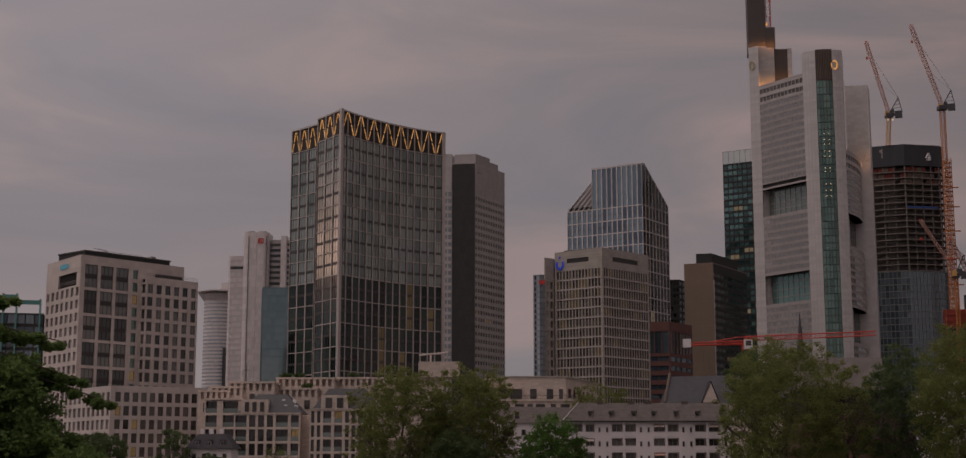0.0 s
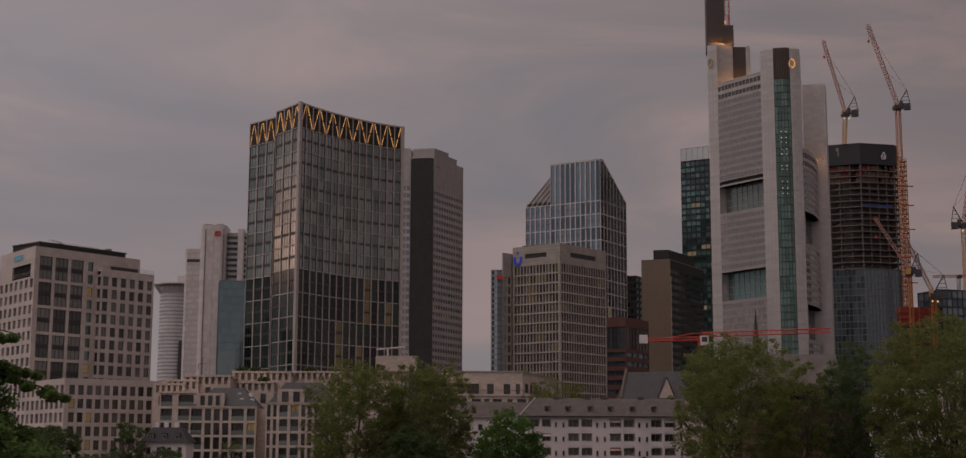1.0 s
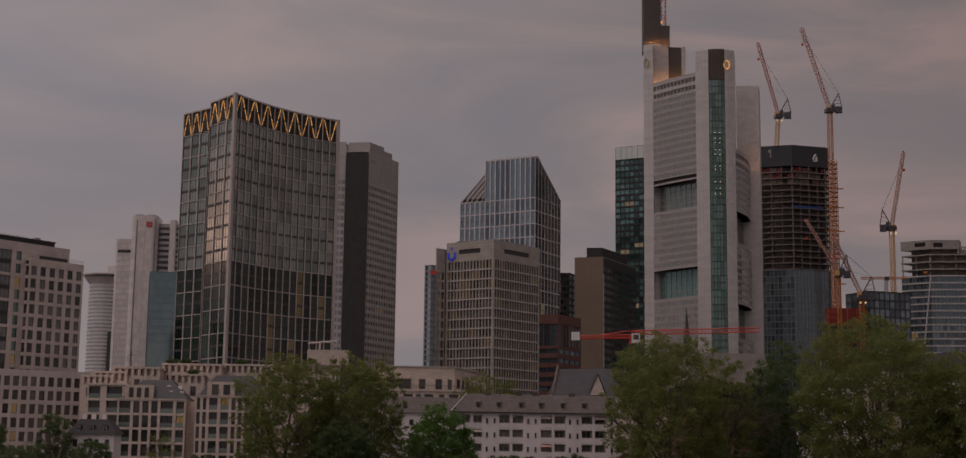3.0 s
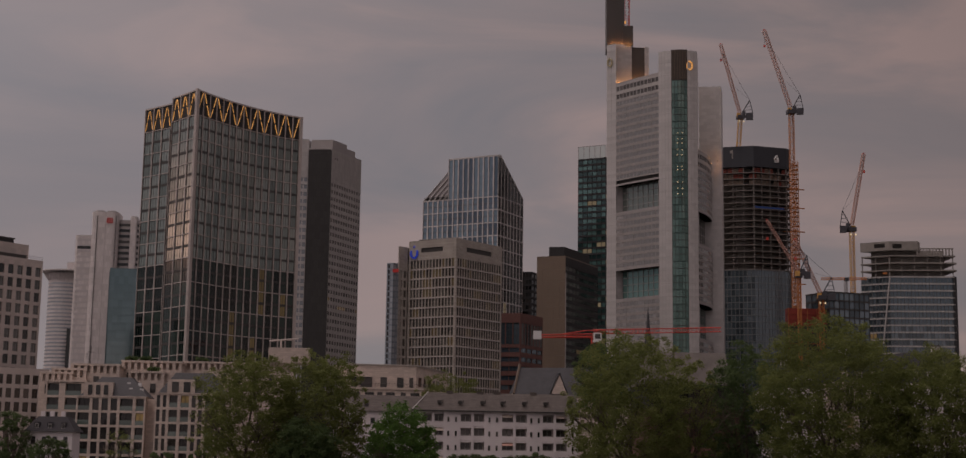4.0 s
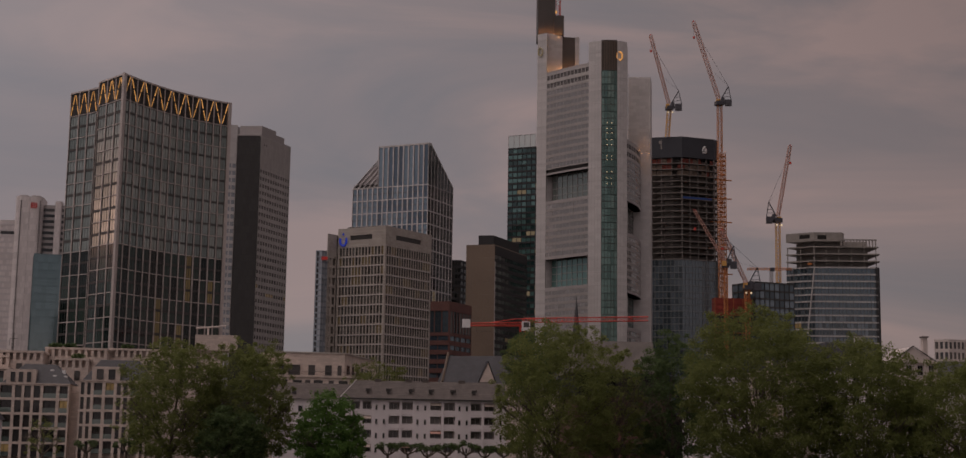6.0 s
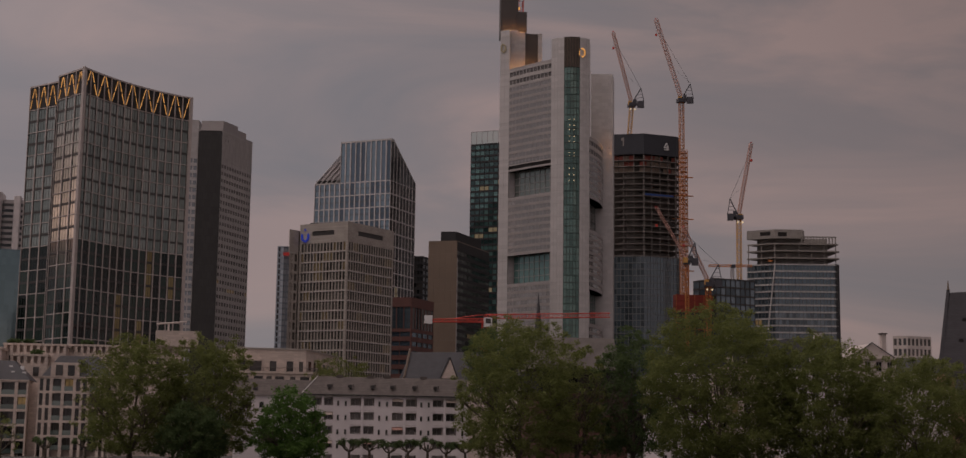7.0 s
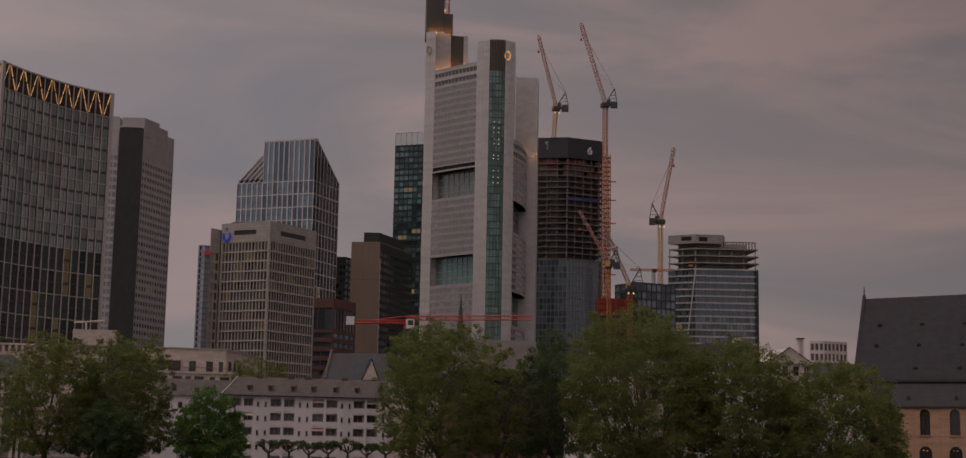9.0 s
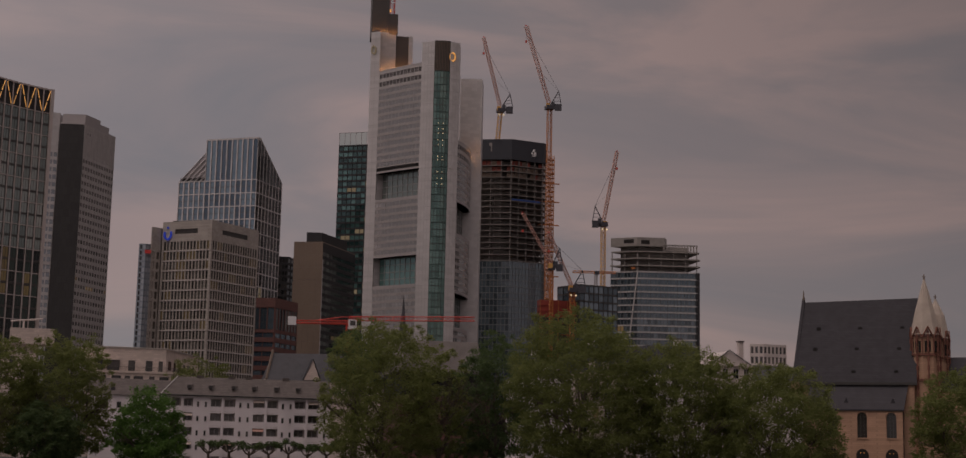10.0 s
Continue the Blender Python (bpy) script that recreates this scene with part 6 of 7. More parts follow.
def far_blocks():
    glass_box("office_block", "white gridded office block far behind the houses", quad_plan((268.0, 537.0), 10, 11.5, 150, 5.5), 47.2, PALE, GL_BLIND, (3, 6), 8, 14.0, 0.7, 1.4, lit=0)
    th = glass_box("office_block", "dark grey building shell behind the cranes", quad_plan((266, 757), 15, 26, 110, 20), 94.6, FRAME, GL_NAVY, (4, 8), 12, 40, 0.25, 0.8, lit=0)
    th = thing("scaffolding", 256, 760, "red shuttered site scaffold with amber lamps", "scaffolding")
    for j in range(6):
        part("platform", Geo().box((244, 760, 66 + j * 3.2), (266, 766, 66.3 + j * 3.2)), SITERED, th)
    for i in range(5):
        part("standard", Geo().box((244 + i * 5.3, 760, GROUND), (244.25 + i * 5.3, 760.25, 85.2)), ORANGE, th)
    part("shutter", Geo().box((244.2, 760.4, 76), (266, 766, 85.2)), SITERED, th)
    part("shutter", Geo().box((244.4, 761, GROUND), (265.6, 766, 75.8)), FRAME, th)
    th = thing("office_block", -158, 497, "teal glass building with projecting fins", "office block")
    body(th, [(-178, 492), (-151.5, 497.3), (-155, 520), (-178, 520)], GROUND, 55, ROOM, inset=0.4)
    facade(th, (-178, 492), (-151.5, 497.3), 6, 55, 9, 12, 0.3, 0.9, FRAME, GL_NAVY, 0.39, wc=2)
    F = face_frame((-178, 492), (-151.5, 497.3))
    for u in (6.0, 13.6, 18.0, 25.8):
        part("fin", Geo().box((u, -3.2, GROUND), (u + 0.5, 0, 61.4 if u != 25.8 else 59.6), F), GL_FIN, th)
    for a, b, z in ((13.8, 18.2, 61.0), (18.2, 26.0, 59.2)):
        part("fin_beam", Geo().box((a, -3.0, z - 1.5), (b, -2.7, z), F), GL_FIN, th)
    th = thing("church_spire", 128.6, 586, "slender dark church spire among the towers", "spire")
    part("spire_roof", Geo().tube((128.6, 586.1, 40), (128.6, 586.1, 64.7), 2.4, 0.1, n=8), SLATE, th)
    part("spire_base", Geo().box((126.4, 584, GROUND), (130.8, 588.2, 40)), REDSTONE, th)
    th = thing("town_house", -62, 302, "small old house with dark slate roof and chimneys", "house")
    part("wall", Geo().box((-60.4, 300, GROUND), (-51.6, 309, 6.2)), WHITE, th)
    roof_hip(th, -61.0, -51.0, 299.4, 309.6, 6.2, 9.2, 2.2, DARKSLATE)
    for x in (-58.6, -56.8, -54.6):
        part("chimney", Geo().box((x, 303, 8.4), (x + 0.8, 304, 10.3)), WHITE, th)
    for x in (-59.2, -56.6, -54.0):
        part("dormer", Geo().box((x, 300.0, 6.7), (x + 1.1, 302, 8.0)), DARKSLATE, th)
        window(th, Matrix.Translation((x + 0.55, 299.86, 6.8)), 0.7, 0.95, GL_DARK, PALEFRAME)
    for i in range(4):
        for z in (0.4, 3.6):
            window(th, Matrix.Translation((-59.2 + i * 2.1, 299.88, z)), 0.95, 1.6, GL_DARK, PALEFRAME)


def church():
    th = thing("church", 150, 262, "medieval church with steep slate roof and rose sandstone walls", "church")
    P0, P1 = (140.8, 266.3), (158.9, 252.4)
    L, d = unit(P0, P1)
    F = face_frame(P0, P1)
    W = 14.0
    q = lambda u, v: tuple((F @ Vector((u, v, 0)))[:2])
    part("wall", Geo().prism([q(0.6, 0.6), q(L - 0.5, 0.6), q(L - 0.5, W), q(0.6, W)], GROUND, 16.8), SANDSTONE, th)
    g = Geo()
    V = lambda u, v, z: F @ Vector((u, v, z))
    g.faces([V(-1.2, 0.3, 17.0), V(L, 0.3, 17.0), V(L, 7, 34.4), V(0.2, 7, 33.9), V(L, W, 17.0), V(0, W, 17.0)], [(0, 1, 2, 3), (3, 2, 4, 5), (0, 3, 5), (1, 4, 2), (0, 5, 4, 1)])
    part("roof", g, DARKSLATE, th)
    part("eaves_board", Geo().box((-1.2, 0.1, 16.5), (L + 0.1, 0.5, 17.05), F), FRAME, th)
    # aisle with its own lean-to roof
    g = Geo()
    g.faces([V(2.4, -3.0, 11.6), V(L - 2.2, -3.0, 11.6), V(L - 1.6, 0.6, 16.5), V(1.6, 0.6, 16.5), V(2.4, -3.0, 11.3), V(L - 2.2, -3.0, 11.3)], [(0, 1, 2, 3), (4, 5, 1, 0), (0, 3, 4), (1, 5, 2)])
    part("aisle_roof", g, DARKSLATE, th)
    wins = [6.9, 12.6, 18.2]
    a0, a1 = 2.7, L - 2.5
    g = Geo()
    zs, ze, wv = 6.9, 10.1, 0.95
    edges = [a0] + [x for w in wins for x in (w - wv, w + wv)] + [a1]
    for i in range(0, len(edges), 2):
        g.box((edges[i], -2.7, GROUND), (edges[i + 1], -2.0, 11.4), F)
    for w in wins:
        g.box((w - wv, -2.7, GROUND), (w + wv, -2.0, 6.0), F)
        g.box((w - wv, -2.7, ze + 0.95), (w + wv, -2.0, 11.4), F)
        # round arch
        k = 8
        for i in range(k):
            b0, b1 = math.pi * i / k, math.pi * (i + 1) / k
            x0, x1 = w + wv * math.cos(b0), w + wv * math.cos(b1)
            z0, z1 = ze + wv * math.sin(b0), ze + wv * math.sin(b1)
            vs = [V(x0, -2.7, z0), V(x0, -2.7, ze + 0.97), V(x1, -2.7, ze + 0.97), V(x1, -2.7, z1), V(x0, -2.0, z0), V(x1, -2.0, z1)]
            g.faces(vs, [(0, 1, 2, 3), (0, 3, 5, 4)])
    part("aisle_wall", g, SANDSTONE, th)
    part("aisle_core", Geo().box((a0 + 0.1, -2.0, GROUND), (a1 - 0.1, 0.5, 11.3), F), ROOM, th)
    for w in wins:
        g = Geo()
        g.box((w - wv, -2.3, 6.0), (w + wv, -2.22, ze + 0.95), F, 1)
        for x in (-0.32, 0.32):
            g.box((w + x - 0.05, -2.4, 6.0), (w + x + 0.05, -2.25, ze + 0.7), F)
        for j in range(5):
            g.box((w - wv, -2.38, 6.6 + j * 0.9), (w + wv, -2.3, 6.68 + j * 0.9), F)
        o = part("window", g, [FRAME, GL_DARK], th)
        s = Geo()
        for i in range(8):
            b0, b1 = math.pi * i / 8, math.pi * (i + 1) / 8
            s.tube(V(w + 1.05 * math.cos(b0), -2.72, ze + 1.05 * math.sin(b0)), V(w + 1.05 * math.cos(b1), -2.72, ze + 1.05 * math.sin(b1)), 0.16, n=4)
        s.box((w - 1.2, -2.85, 5.8), (w + 1.2, -2.6, 6.05), F)
        part("stone_surround", s, SANDSTONE, o)
    for w in wins:
        g = Geo()
        arc = [(w + 1.2 * math.cos(math.pi * k / 10), 2.6 + 1.3 * math.sin(math.pi * k / 10)) for k in range(11)]
        g.faces([V(a, -2.73, b) for a, b in [(w + 1.2, GROUND)] + arc + [(w - 1.2, GROUND)]], [tuple(range(12, -1, -1))])
        o = part("arched_doorway", g, ROOM, th)
        for dx in (-0.4, 0.3):
            part("hanging_lamp", Geo().tube(V(w + dx, -2.78, 3.0), V(w + dx, -2.78, 3.15), 0.09, n=6), AMBER, o)
    # roof hatches, gable end and finial
    for row, (v, z) in enumerate(((1.6, 19.1), (3.4, 23.8), (5.1, 28.1))):
        for u in (2.3, 10.6, 18.9):
            uu = u + 0.5 * row
            g = Geo()
            arc = [(0.58 * math.cos(math.pi * k / 8), -0.1 + 0.6 * math.sin(math.pi * k / 8)) for k in range(9)]
            arc = [(0.58, -0.6)] + arc + [(-0.58, -0.6)]
            n = len(arc)
            g.faces([V(uu + a, v - 0.5, z + b) for a, b in arc] + [V(uu + a, v + 1.0, z + b) for a, b in arc], [tuple(range(n))] + [(k, k + n, k + 1 + n, k + 1) for k in range(n - 1)])
            part("roof_dormer", g, DARKSLATE, th)
            part("dormer_opening", Geo().box((uu - 0.36, v - 0.56, z - 0.4), (uu + 0.36, v - 0.51, z + 0.3), F), ROOM, th)
    for u in (9.5, 18.5):
        part("roof_dormer", Geo().faces([V(u - 0.6, -2.1, 12.6), V(u + 0.6, -2.1, 12.6), V(u, -2.1, 13.9), V(u, -0.9, 13.9), V(u - 0.6, -1.4, 12.6), V(u + 0.6, -1.4, 12.6)], [(0, 1, 2), (0, 2, 3, 4), (1, 5, 3, 2)]), DARKSLATE, th)
    g = Geo()
    g.faces([V(-1.7, -0.2, 15.6), V(-0.4, 7, 34.7), V(-0.4, W + 0.2, 15.6), V(-1.1, -0.2, 15.6), V(0.2, 7, 34.7), V(0.2, W + 0.2, 15.6)], [(0, 2, 1), (3, 4, 5), (0, 1, 4, 3), (1, 2, 5, 4)])
    part("gable_wall", g, DARKSLATE, th)
    part("gable_finial", Geo().tube(V(-0.1, 7, 34.4), V(-0.1, 7, 36.4), 0.26, 0.08), BRONZE, th)
    part("kneeler", Geo().box((-1.6, -0.6, 12.5), (0.0, 0.8, 17.0), F), SANDSTONE, th)
    # twin choir turrets with stone spires
    for cx, cy, zb, zt, r in ((162.4, 254.4, 26.9, 38.8, 2.95), (166.5, 256.9, 26.5, 35.2, 2.6)):
        t = part("turret", Geo().tube((cx, cy, GROUND), (cx, cy, zb - 4.2), r - 0.25, n=8), SANDSTONE, th)
        g = Geo()
        for i in range(8):
            a = 2 * math.pi * (i + 0.5) / 8
            x, y = cx + (r - 0.1) * math.cos(a), cy + (r - 0.1) * math.sin(a)
            for k in range(int((zb - 6) / 0.9)):
                z = 6 + k * 0.9
                g.tube((x, y, z), (x, y, z + 0.9), 0.26 if k % 2 else 0.14, n=5)
        g.tube((cx, cy, zb - 4.5), (cx, cy, zb - 4.1), r + 0.1, n=8)
        g.tube((cx, cy, zb - 9.5), (cx, cy, zb - 9.1), r + 0.1, n=8)
        part("red_pilaster", g, REDSTONE, t)
        g = Geo()
        g.tube((cx, cy, zb - 4.1), (cx, cy, zb - 0.6), r - 0.35, n=8)
        part("belfry_wall", g, SANDSTONE, t)
        for i in range(8):
            a = 2 * math.pi * (i + 0.5) / 8
            for da in (-0.15, 0.15):
                x, y = cx + (r - 0.42) * math.cos(a + da), cy + (r - 0.42) * math.sin(a + da)
                part("belfry_opening", Geo().tube((x, y, zb - 3.8), (x, y, zb - 1.6), 0.23, n=6), ROOM, t)
        for i in range(8):
            g = Geo()
            a0, a1 = 2 * math.pi * i / 8, 2 * math.pi * (i + 1) / 8
            p0 = Vector((cx + r * math.cos(a0), cy + r * math.sin(a0)))
            p1 = Vector((cx + r * math.cos(a1), cy + r * math.sin(a1)))
            pm = (p0 + p1) / 2
            up = 1.25
            q0, q1 = p0.lerp(p1, 0.16), p0.lerp(p1, 0.84)
            g.faces([(p0.x, p0.y, zb - 0.9), (p1.x, p1.y, zb - 0.9), (pm.x, pm.y, zb + up), (cx, cy, zb + 1.2)], [(0, 2, 3), (2, 1, 3)])
            o2 = (pm - Vector((cx, cy))).normalized() * 0.12
            for e0, e1 in (((p0.x, p0.y, zb - 0.9), (pm.x, pm.y, zb + up)), ((p1.x, p1.y, zb - 0.9), (pm.x, pm.y, zb + up))):
                g.tube(Vector(e0) + Vector((o2.x, o2.y, 0)), Vector(e1) + Vector((o2.x, o2.y, 0)), 0.12, n=4)
            part("gablet_recess", Geo().faces([(q0.x, q0.y, zb - 0.85), (q1.x, q1.y, zb - 0.85), (pm.x, pm.y, zb + up - 0.6)], [(0, 1, 2)]), BRICK, t)
            g.tube((*p0, zb - 4.1), (*p0, zb - 0.9), 0.15, n=4)
            part("gablet", g, REDSTONE, t)
        part("spire", Geo().tube((cx, cy, zb - 0.3), (cx, cy, zb + 4.4), r + 0.05, r * 0.66, n=8).tube((cx, cy, zb + 4.4), (cx, cy, zt - 1.0), r * 0.66, 0.16, n=8), SPIRE, t)
        part("finial", Geo().tube((cx, cy, zt - 1.4), (cx, cy, zt), 0.2, 0.08).tube((cx - 0.35, cy, zt - 0.5), (cx + 0.35, cy, zt - 0.5), 0.1), BRONZE, t)
    part("choir_wall", Geo().prism([(161, 256), (176, 246), (182, 256), (166, 266)], GROUND, 15.5), SANDSTONE, th)
    part("choir_roof", Geo().faces([(160.5, 256, 15.5), (176.5, 245.5, 15.5), (182.5, 256, 15.5), (166, 266.5, 15.5), (164, 261, 22.6), (179, 251, 22.6)], [(0, 1, 5, 4), (1, 2, 5), (2, 3, 4, 5), (3, 0, 4)]), DARKSLATE, th)


# ---------------------------------------------------------------- cranes
def lattice(p0, p1, w, n, mats, th, name, r=0.14, up=(0, 0, 1)):
    p0, p1 = Vector(p0), Vector(p1)
    ax = (p1 - p0).normalized()
    s = ax.cross(Vector(up) if abs(ax.z) < 0.9 else Vector((0, 1, 0))).normalized()
    t = s.cross(ax)
    g = Geo()
    cs = [(s * a + t * b) * (w / 2) for a, b in ((-1, -1), (1, -1), (1, 1), (-1, 1))]
    for c in cs:
        g.tube(p0 + c, p1 + c, r, n=4)
    for k in range(n):
        a, b = p0 + (p1 - p0) * k / n, p0 + (p1 - p0) * (k + 1) / n
        for i in range(4):
            c0, c1 = cs[i], cs[(i + 1) % 4]
            g.tube(a + c0, b + c1, r * 0.6, n=3)
            g.tube(a + c0, a + c1, r * 0.6, n=3)
    return part(name, g, mats, th)


def luffing_crane(base, foot, tip, back, label, mast_m, w=2.0, lamp=True, group="luffing cranes"):
    """A tower crane with a steeply raised jib: base and foot of the mast top (x, y, z), jib tip, rear end of the machine deck."""
    th = thing("tower_crane", base[0], base[1], label, "crane", group, z=base[2])
    f, t, b = Vector(foot), Vector(tip), Vector(back)
    lattice(base, f, w, max(6, int((f.z - base[2]) / 2.2)), mast_m, th, "mast", 0.2)
    j0 = f + (t - f) * 0.03 + Vector((0, 0, 1.5))
    lattice(j0, t, w * 0.75, 22, REDWHITE, th, "jib", 0.17)
    part("slewing_deck", Geo().box((-w, -w, -1.2), (w, w, 1.2), Matrix.Translation(f)), MACHINE, th)
    dk = b - f
    g = Geo()
    m = Matrix.Translation(f) @ Vector((1, 0, 0)).rotation_difference(Vector((dk.x, dk.y, 0))).to_matrix().to_4x4()
    ln = Vector((dk.x, dk.y)).length
    g.box((-1, -1.4, 0), (ln, 1.4, 1.0), m).box((ln * 0.45, -1.5, -1.6), (ln, 1.5, 2.2), m).box((1.2, -1.6, 0.8), (3.2, 1.6, 3.6), m)
    part("machine_deck", g, MACHINE, th)
    part("cab", Geo().box((-2.2, -2.2, -0.4), (0.2, -0.6, 2.4), m), YELLOW, th)
    ap = f + Vector((dk.x * 0.75, dk.y * 0.75, 11))
    g = Geo()
    g.tube(f + Vector((0, 0, 1)), ap, 0.3, n=4).tube(b + Vector((0, 0, 1)), ap, 0.22, n=4)
    for k in range(1, 5):
        g.tube(f + (ap - f) * k / 5, b + (ap - b) * k / 5, 0.14, n=4)
    part("a_frame", g, MACHINE, th)
    part("luffing_rope", Geo().tube(ap, f + (t - f) * 0.86, 0.09, n=4).tube(ap, f + (t - f) * 0.45, 0.05, n=4), MACHINE, th)
    h = f + (t - f) * 0.985
    part("hook_rope", Geo().tube(h, h - Vector((0, 0, 10)), 0.06, n=4), MACHINE, th)
    part("hook_block", Geo().box((-0.6, -0.4, -1.4), (0.6, 0.4, 0), Matrix.Translation(h - Vector((0, 0, 9)))), RED, th)
    part("tip_lamp", Geo().box((-0.35, -0.35, 0), (0.35, 0.35, 0.6), Matrix.Translation(t)), REDSIGN, th)
    if lamp:
        for dx in (-1.4, 1.4):
            part("work_lamp", Geo().tube(f + Vector((dx, -w - 0.4, -3.2)), f + Vector((dx, -w, -3.0)), 0.5, n=8), LAMP, th)


def cranes():
    luffing_crane((248.0, 866, 197.7), (249.1, 864.9, 216.0), (237.8, 868.0, 263.8), (256.6, 862.5, 217), "luffing tower crane on the unfinished tower roof", YELLOW, 2.2)
    luffing_crane((279.9, 858.5, GROUND), (279.7, 858.0, 219.0), (264.6, 863.0, 272.9), (287.0, 856, 219), "tall orange luffing tower crane beside the tower", ORANGE, 2.6, lamp=False)
    luffing_crane((291.0, 788.5, GROUND), (291.0, 788.0, 134.0), (298.2, 785.3, 177.8), (284.8, 790, 134), "yellow luffing tower crane beside banded tower", YELLOW, 2.2)
    luffing_crane((260.0, 752, GROUND), (259.8, 752, 90.3), (246.1, 753.0, 121.6), (267.0, 750, 90.3), "low orange luffing tower crane over the building site", ORANGE, 2.2)
    luffing_crane((247.7, 752, GROUND), (247.7, 752, 102.0), (231.0, 754, 132.0), (253.6, 751, 102.0), "orange luffing tower crane close to the hoist", ORANGE, 1.6, lamp=False)
    # red flat-top crane over the roofs
    th = thing("tower_crane", 93, 514, "red flat-top tower crane with long level jib", "crane")
    lattice((93, 514, GROUND), (93, 514, 46), 1.8, 14, RED, th, "mast", 0.16)
    lattice((72, 517, 46.0), (93, 514, 46.6), 1.0, 12, RED, th, "counter_jib", 0.14)
    part("counter_jib_deck", Geo().tube((72, 517, 45.6), (93, 514, 45.8), 0.28, n=4), RED, th)
    lattice((93, 514, 47.8), (136.5, 502, 48.6), 1.5, 26, RED, th, "jib", 0.12)
    part("tie", Geo().tube((80, 515.6, 46.6), (90.5, 514, 48.3), 0.15, n=4).tube((90.5, 514, 48.3), (105, 511, 48.6), 0.12, n=4), RED, th)
    part("counterweight", Geo().box((71.4, 516, 44.9), (74.2, 517.6, 47.9)), SIGNWHITE, th)
    part("cab", Geo().box((92.6, 512.2, 44.0), (95.4, 514.4, 47.4)), SIGNWHITE, th)
    part("cab_window", Geo().box((93.0, 512.15, 45.2), (95.0, 512.2, 47.0)), GL_DARK, th)
    # small level crane near the banded tower
    th = thing("tower_crane", 282, 775, "small orange tower crane with short level jib", "crane")
    lattice((282, 775, GROUND), (282, 775, 104), 1.4, 8, STEEL, th, "mast", 0.15)
    lattice((269, 778, 104), (293, 772, 104), 1.1, 16, ORANGE, th, "jib", 0.14)
    part("cab", Geo().box((281.2, 773, 102.6), (283.2, 775, 104.6)), MACHINE, th)


# ---------------------------------------------------------------- trees
def leaf_cloud(clumps, per, size, seed):
    """Leaf cards scattered in clumps (x, y, z, radius)."""
    rng = np.random.default_rng(seed)
    g = Geo()
    c = np.repeat(np.array(clumps, float), per, axis=0)
    n = len(c)
    d = rng.normal(size=(n, 3))
    d /= np.linalg.norm(d, axis=1)[:, None]
    r = rng.random(n) ** 0.6
    p = c[:, :3] + d * (c[:, 3] * r)[:, None] * np.array([1, 1, 0.75])
    a = rng.normal(size=(n, 3))
    a[:, 2] *= 0.45
    a /= np.linalg.norm(a, axis=1)[:, None]
    up = rng.normal(size=(n, 3)) + np.array([0, -0.2, 0.5])
    b = np.cross(a, up)
    b /= np.linalg.norm(b, axis=1)[:, None]
    s = size * (0.6 + 0.8 * rng.random(n))[:, None]
    vs = np.stack([p - a * s, p + b * s * 0.6, p + a * s, p - b * s * 0.6], 1).reshape(-1, 3)
    g.v = [tuple(q) for q in vs.tolist()]
    g.f = [(4 * i, 4 * i + 1, 4 * i + 2, 4 * i + 3) for i in range(n)]
    g.m = [0] * n
    return g


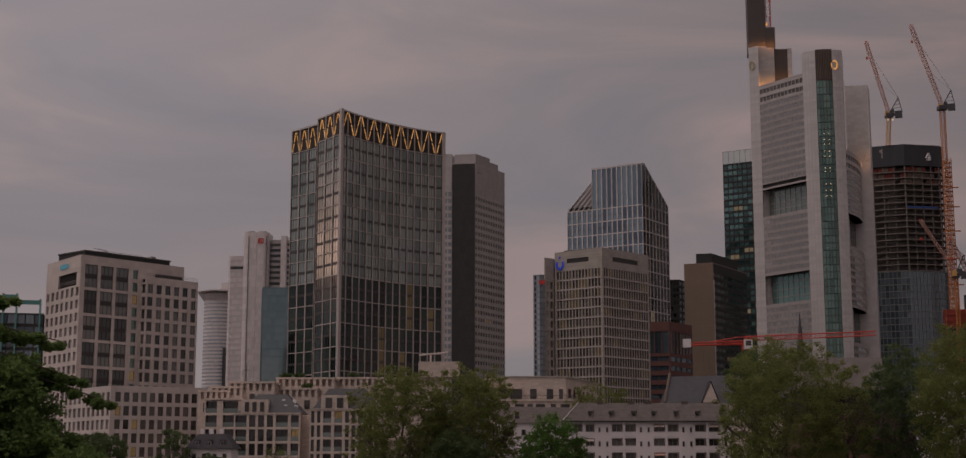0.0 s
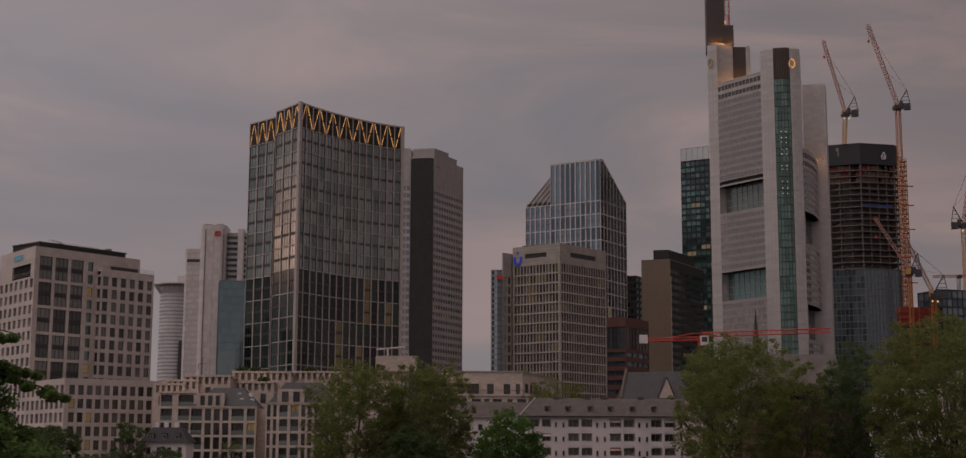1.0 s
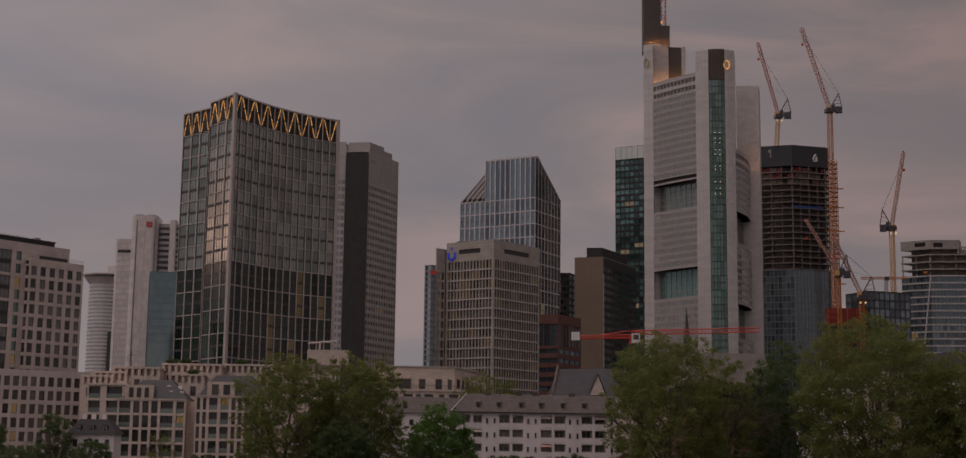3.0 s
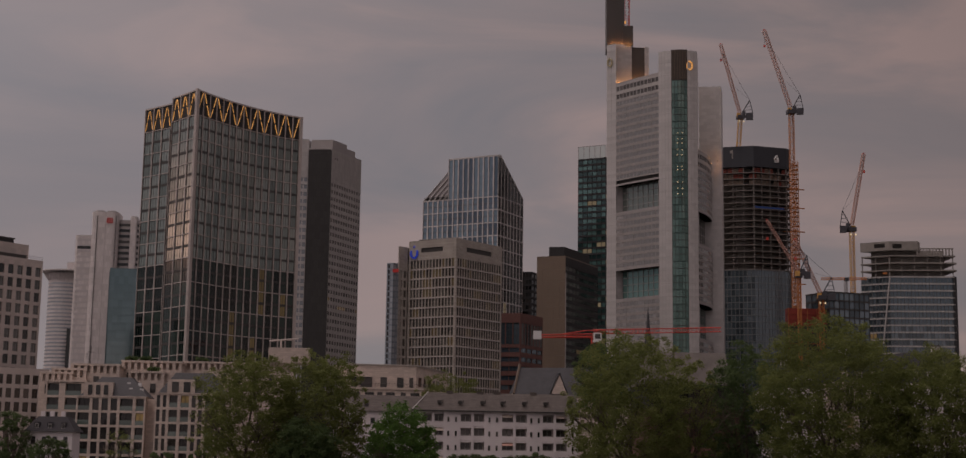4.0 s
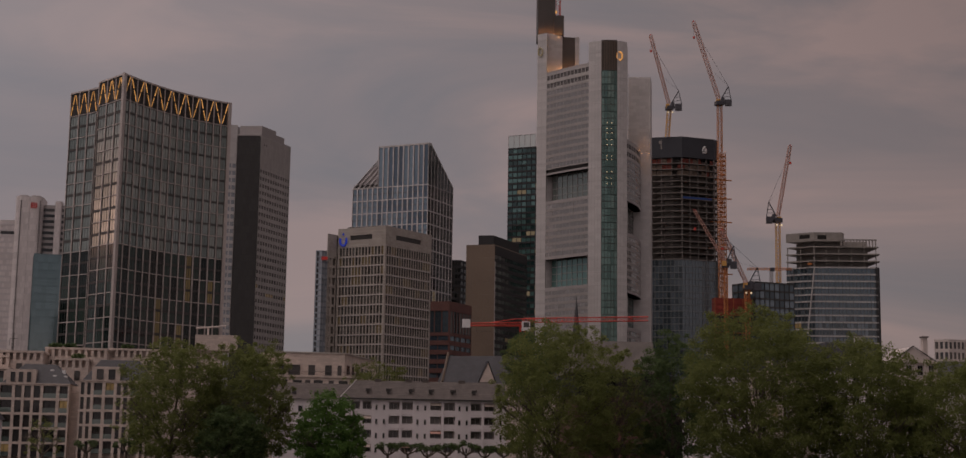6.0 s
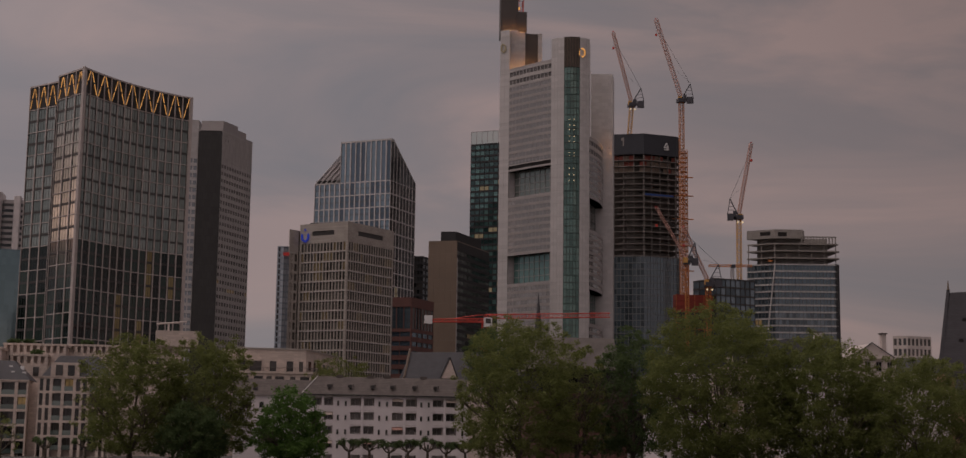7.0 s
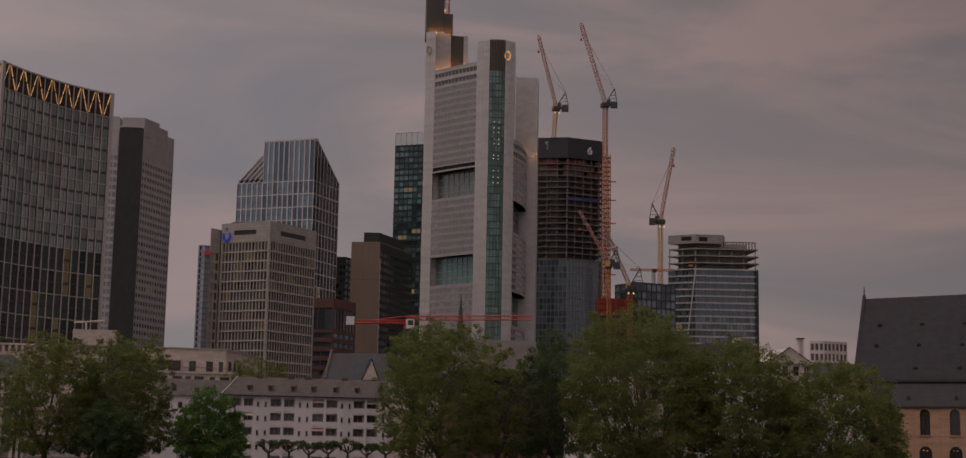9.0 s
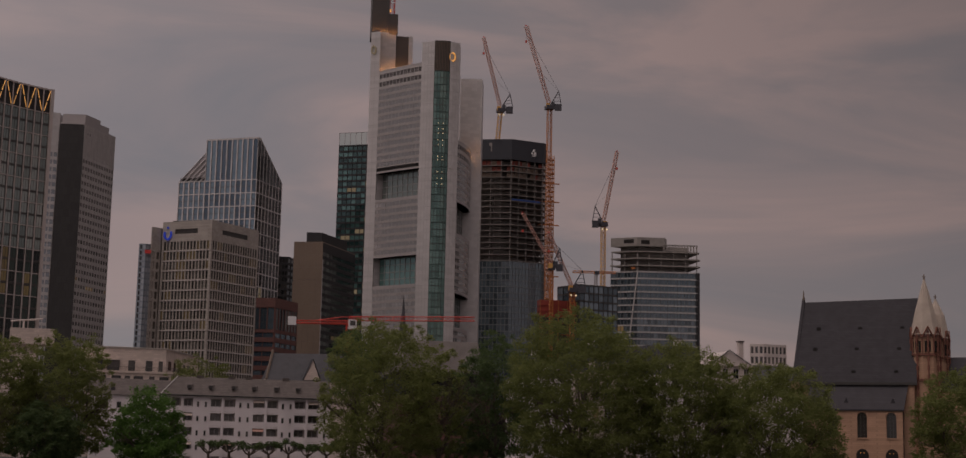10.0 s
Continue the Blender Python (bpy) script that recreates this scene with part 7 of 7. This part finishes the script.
def tree(x, y, height, width, leafm, label, seed, base=0.05, per=64, clumps=620, leaf=0.19, group="", name="tree", shape=1.0):
    th = thing(name, x, y, label, "tree", group)
    rng = random.Random(seed)
    g = Geo()
    H = height
    z0 = GROUND
    fork = z0 + H * base + 1.0
    r0 = 0.018 * H + 0.1
    g.tube((x, y, z0), (x, y, fork), r0 * 1.2, r0 * 0.8, n=9)
    ends = []

    def limb(p, d, ln, r, depth):
        q = p + d * ln
        g.tube(p, q, r, r * 0.6, n=5)
        if depth == 0:
            ends.append(q)
            return
        for k in range(3):
            e = (d + Vector((rng.uniform(-1, 1), rng.uniform(-1, 1), rng.uniform(-0.25, 0.7))) * 0.75).normalized()
            limb(q, e, ln * rng.uniform(0.6, 0.8), r * 0.58, depth - 1)
    for k in range(5):
        a = 2 * math.pi * k / 5 + rng.random()
        sp = width / H * 0.9
        d = Vector((math.cos(a) * sp, math.sin(a) * sp, rng.uniform(0.6, 1.1))).normalized()
        limb(Vector((x, y, fork - 0.3)), d, H * 0.23 * (1 - base), r0 * 0.5, 3)
    limb(Vector((x, y, fork - 0.2)), Vector((0.05, 0.05, 1)), H * 0.27 * (1 - base), r0 * 0.6, 3)
    part("trunk", g, BARK, th)
    cz = z0 + H * (base + 1) / 2
    rz, rx = H * (1 - base) / 2, width / 2
    cl = []
    tries = 0
    noise_at = Vector((seed * 3.1, seed * 1.7, 0))
    while len(cl) < clumps and tries < 40000:
        tries += 1
        u = Vector((rng.uniform(-1, 1), rng.uniform(-1, 1), rng.uniform(-1, 1)))
        # shape below 1 narrows the crown towards its top
        taper = 1.0 - (1.0 - shape) * (u.z + 1) / 2
        k = ((u.x / taper) ** 2 + (u.y / taper) ** 2) ** 1.1 + abs(u.z) ** (8.0 if u.z < 0 else 2.2)
        edge = 0.86 + 0.40 * noise.noise(u * 2.3 + noise_at) + 0.22 * noise.noise(u * 6.0 + noise_at)
        if k > edge or k < 0.12:
            continue
        out = 1.0 - 0.45 * max(0.0, k / edge - 0.6) / 0.4
        cl.append((x + u.x * rx, y + u.y * rx, cz + u.z * rz, rng.uniform(0.55, 1.1) * (0.75 + width * 0.05) * out))
    part("crown", leaf_cloud(cl, per, leaf, seed), leafm, th, kind="stuff")
    return th


def pollard(x, y, h, seed):
    th = thing("pollarded_tree", x, y, "low pollarded plane tree with knotted limbs and sparse leaves", "tree", "pollarded trees")
    rng = random.Random(seed)
    g = Geo()
    g.tube((x, y, GROUND), (x, y, GROUND + h * 0.5), 0.3, 0.24, n=7)
    tips = []
    for k in range(7):
        a = 2 * math.pi * k / 7 + rng.uniform(-0.3, 0.3)
        p = Vector((x, y, GROUND + h * 0.48))
        d = Vector((math.cos(a), math.sin(a), 0.45))
        for s in range(3):
            q = p + d.normalized() * h * rng.uniform(0.14, 0.2)
            g.tube(p, q, 0.17 - 0.04 * s, 0.13 - 0.03 * s, n=5)
            d = d + Vector((rng.uniform(-0.5, 0.5), rng.uniform(-0.5, 0.5), rng.uniform(0.1, 0.7)))
            p = q
        g.tube(p - Vector((0, 0, 0.15)), p + Vector((0, 0, 0.15)), 0.24, 0.2, n=6)
        tips.append((p.x, p.y, p.z + 0.2, 0.75))
        for _ in range(4):
            g.tube(p, p + Vector((rng.uniform(-0.6, 0.6), rng.uniform(-0.6, 0.6), rng.uniform(0.3, 0.9))), 0.03, 0.02, n=3)
    part("trunk", g, BARK, th)
    part("crown", leaf_cloud(tips, 110, 0.17, seed), LEAF_DK, th, kind="stuff")


def near_tree():
    """The close leafy boughs at the edge of the promenade."""
    th = thing("tree", -15.5, 38, "close dark green leafy tree with drooping boughs", "tree")
    rng = random.Random(11)
    g = Geo()
    g.tube((-15.5, 38.0, GROUND), (-15.2, 38.0, 6.8), 0.3, 0.1, n=8)
    cl = []
    boughs = [((-15.2, 38, 5.6), (-11.2, 38.3, 5.35)), ((-15.2, 38, 4.9), (-9.9, 38.7, 3.75)), ((-15.2, 38, 5.2), (-10.8, 38.5, 4.35)), ((-15.3, 38, 4.0), (-10.9, 38.4, 2.8)), ((-15.3, 38, 3.2), (-10.5, 38.3, 1.7)), ((-15.3, 38, 2.6), (-11.0, 38.3, 0.9)), ((-15.2, 38, 6.2), (-12.3, 37.8, 6.4)), ((-15.2, 38, 4.6), (-12.0, 37.0, 3.4)), ((-15.2, 38, 3.6), (-11.8, 37.2, 2.3))]
    for a, b in boughs:
        a, b = Vector(a), Vector(b)
        m = (a + b) / 2 + Vector((0, 0, 0.35))
        g.tube(a, m, 0.06, 0.04, n=5).tube(m, b, 0.04, 0.015, n=5)
        for i in range(34):
            s = 0.12 + 0.88 * i / 33
            p = a.lerp(m, s * 2) if s < 0.5 else m.lerp(b, s * 2 - 1)
            k = (1.15 - s) * 0.45 + 0.1
            cl.append((p.x + rng.uniform(-0.2, 0.2), p.y + rng.uniform(-0.6, 0.6), p.z - 0.12 + rng.uniform(-0.5, 0.3) * k, 0.13 + 0.22 * k))
    for _ in range(400):
        z = rng.uniform(0.2, 4.9)
        edge = -11.15 + (1.5 * (1.0 - max(0.0, z - 2.2) / 1.0) if z < 3.2 else 0.0) - max(0.0, z - 4.0) * 0.9
        cl.append((edge - 0.25 - 3.2 * rng.random() ** 1.3, 38 + rng.uniform(-1.6, 1.6), z, rng.uniform(0.25, 0.5)))
    part("trunk", g, BARK, th)
    part("crown", leaf_cloud(cl, 150, 0.06, 21), LEAF_NEAR, th, kind="stuff")


office_pair()
office_wing()
cream_row()
terrace_block()
white_house()
slate_chapel()
museum()
old_row()
far_blocks()
church()
cranes()
near_tree()
PL = "tall plane tree with light spring foliage by the quay"
tree(-15.5, 268, 23.5, 20.0, LEAF, PL, 1, group="quay plane trees")
tree(-2.5, 270, 24.0, 18.5, LEAF, PL, 2, group="quay plane trees")
tree(54.0, 262, 27.5, 24.5, LEAF, PL, 3, group="quay plane trees", clumps=900)
tree(88.8, 252, 31.0, 29.5, LEAF, PL, 4, group="quay plane trees", clumps=1400)
tree(106.0, 246, 25.5, 23.0, LEAF, PL, 5, group="quay plane trees", clumps=900)
tree(121.0, 238, 20.5, 25.0, LEAF, PL, 6, group="quay plane trees", clumps=960)
tree(149.8, 222, 20.6, 19.5, LEAF, PL, 7, group="quay plane trees", clumps=700)
tree(79.4, 275, 27.6, 18.0, LEAF_DK, "dark green broad tree behind the quay planes", 8, clumps=620)
tree(53.0, 283, 28.0, 13.0, LEAF_DK, "dark green tree crown behind the plane", 9, clumps=260, base=0.45)
tree(12.6, 265, 14.8, 17.0, LEAF_FR, "low fresh green maple before the white house", 10, clumps=420, shape=0.5)
tree(66.5, 268, 24.5, 12.0, LEAF, "slender plane tree with thin feathery foliage", 19, clumps=210)
tree(-4.7, 262, 10.8, 13.0, LEAF_DK, "low dark shrubby tree below the quay planes", 20, clumps=300)
tree(32.0, 400, 29.0, 20.5, LEAF, "light green tree behind the white house", 12, clumps=420)
tree(-76.5, 292, 11.2, 11.5, LEAF_DK, "dark spreading pine beside the office wing", 13, clumps=150, base=0.5)
tree(-62.5, 297, 12.9, 7.5, LEAF_DK, "dark rounded tree beside the old house", 14, clumps=90)
tree(-66.0, 284, 6.3, 12.0, LEAF_DK, "dark garden tree below the office wing", 15, clumps=110)
tree(-53.5, 286, 7.0, 9.5, LEAF_DK, "dark garden tree below the apartment house", 16, clumps=90)
tree(-75.0, 280, 3.9, 6.0, LEAF_YL, "yellow-green blossoming bush beside the pine", 17, clumps=40)
tree(-41.0, 292, 9.5, 8.0, LEAF, "sparse bare-limbed tree with few leaves", 18, clumps=26, per=30)
for i, x in enumerate((-31, -24, -8.3, 0.3, 24.5, 28.3, 32.0, 35.6, 39.3, 42.8, 46.4, 64.0, 70.5, 97, 135)):
    pollard(x, 281 - 0.12 * abs(x), 4.5 + 0.4 * (i % 3), 30 + i)
flush_rest()
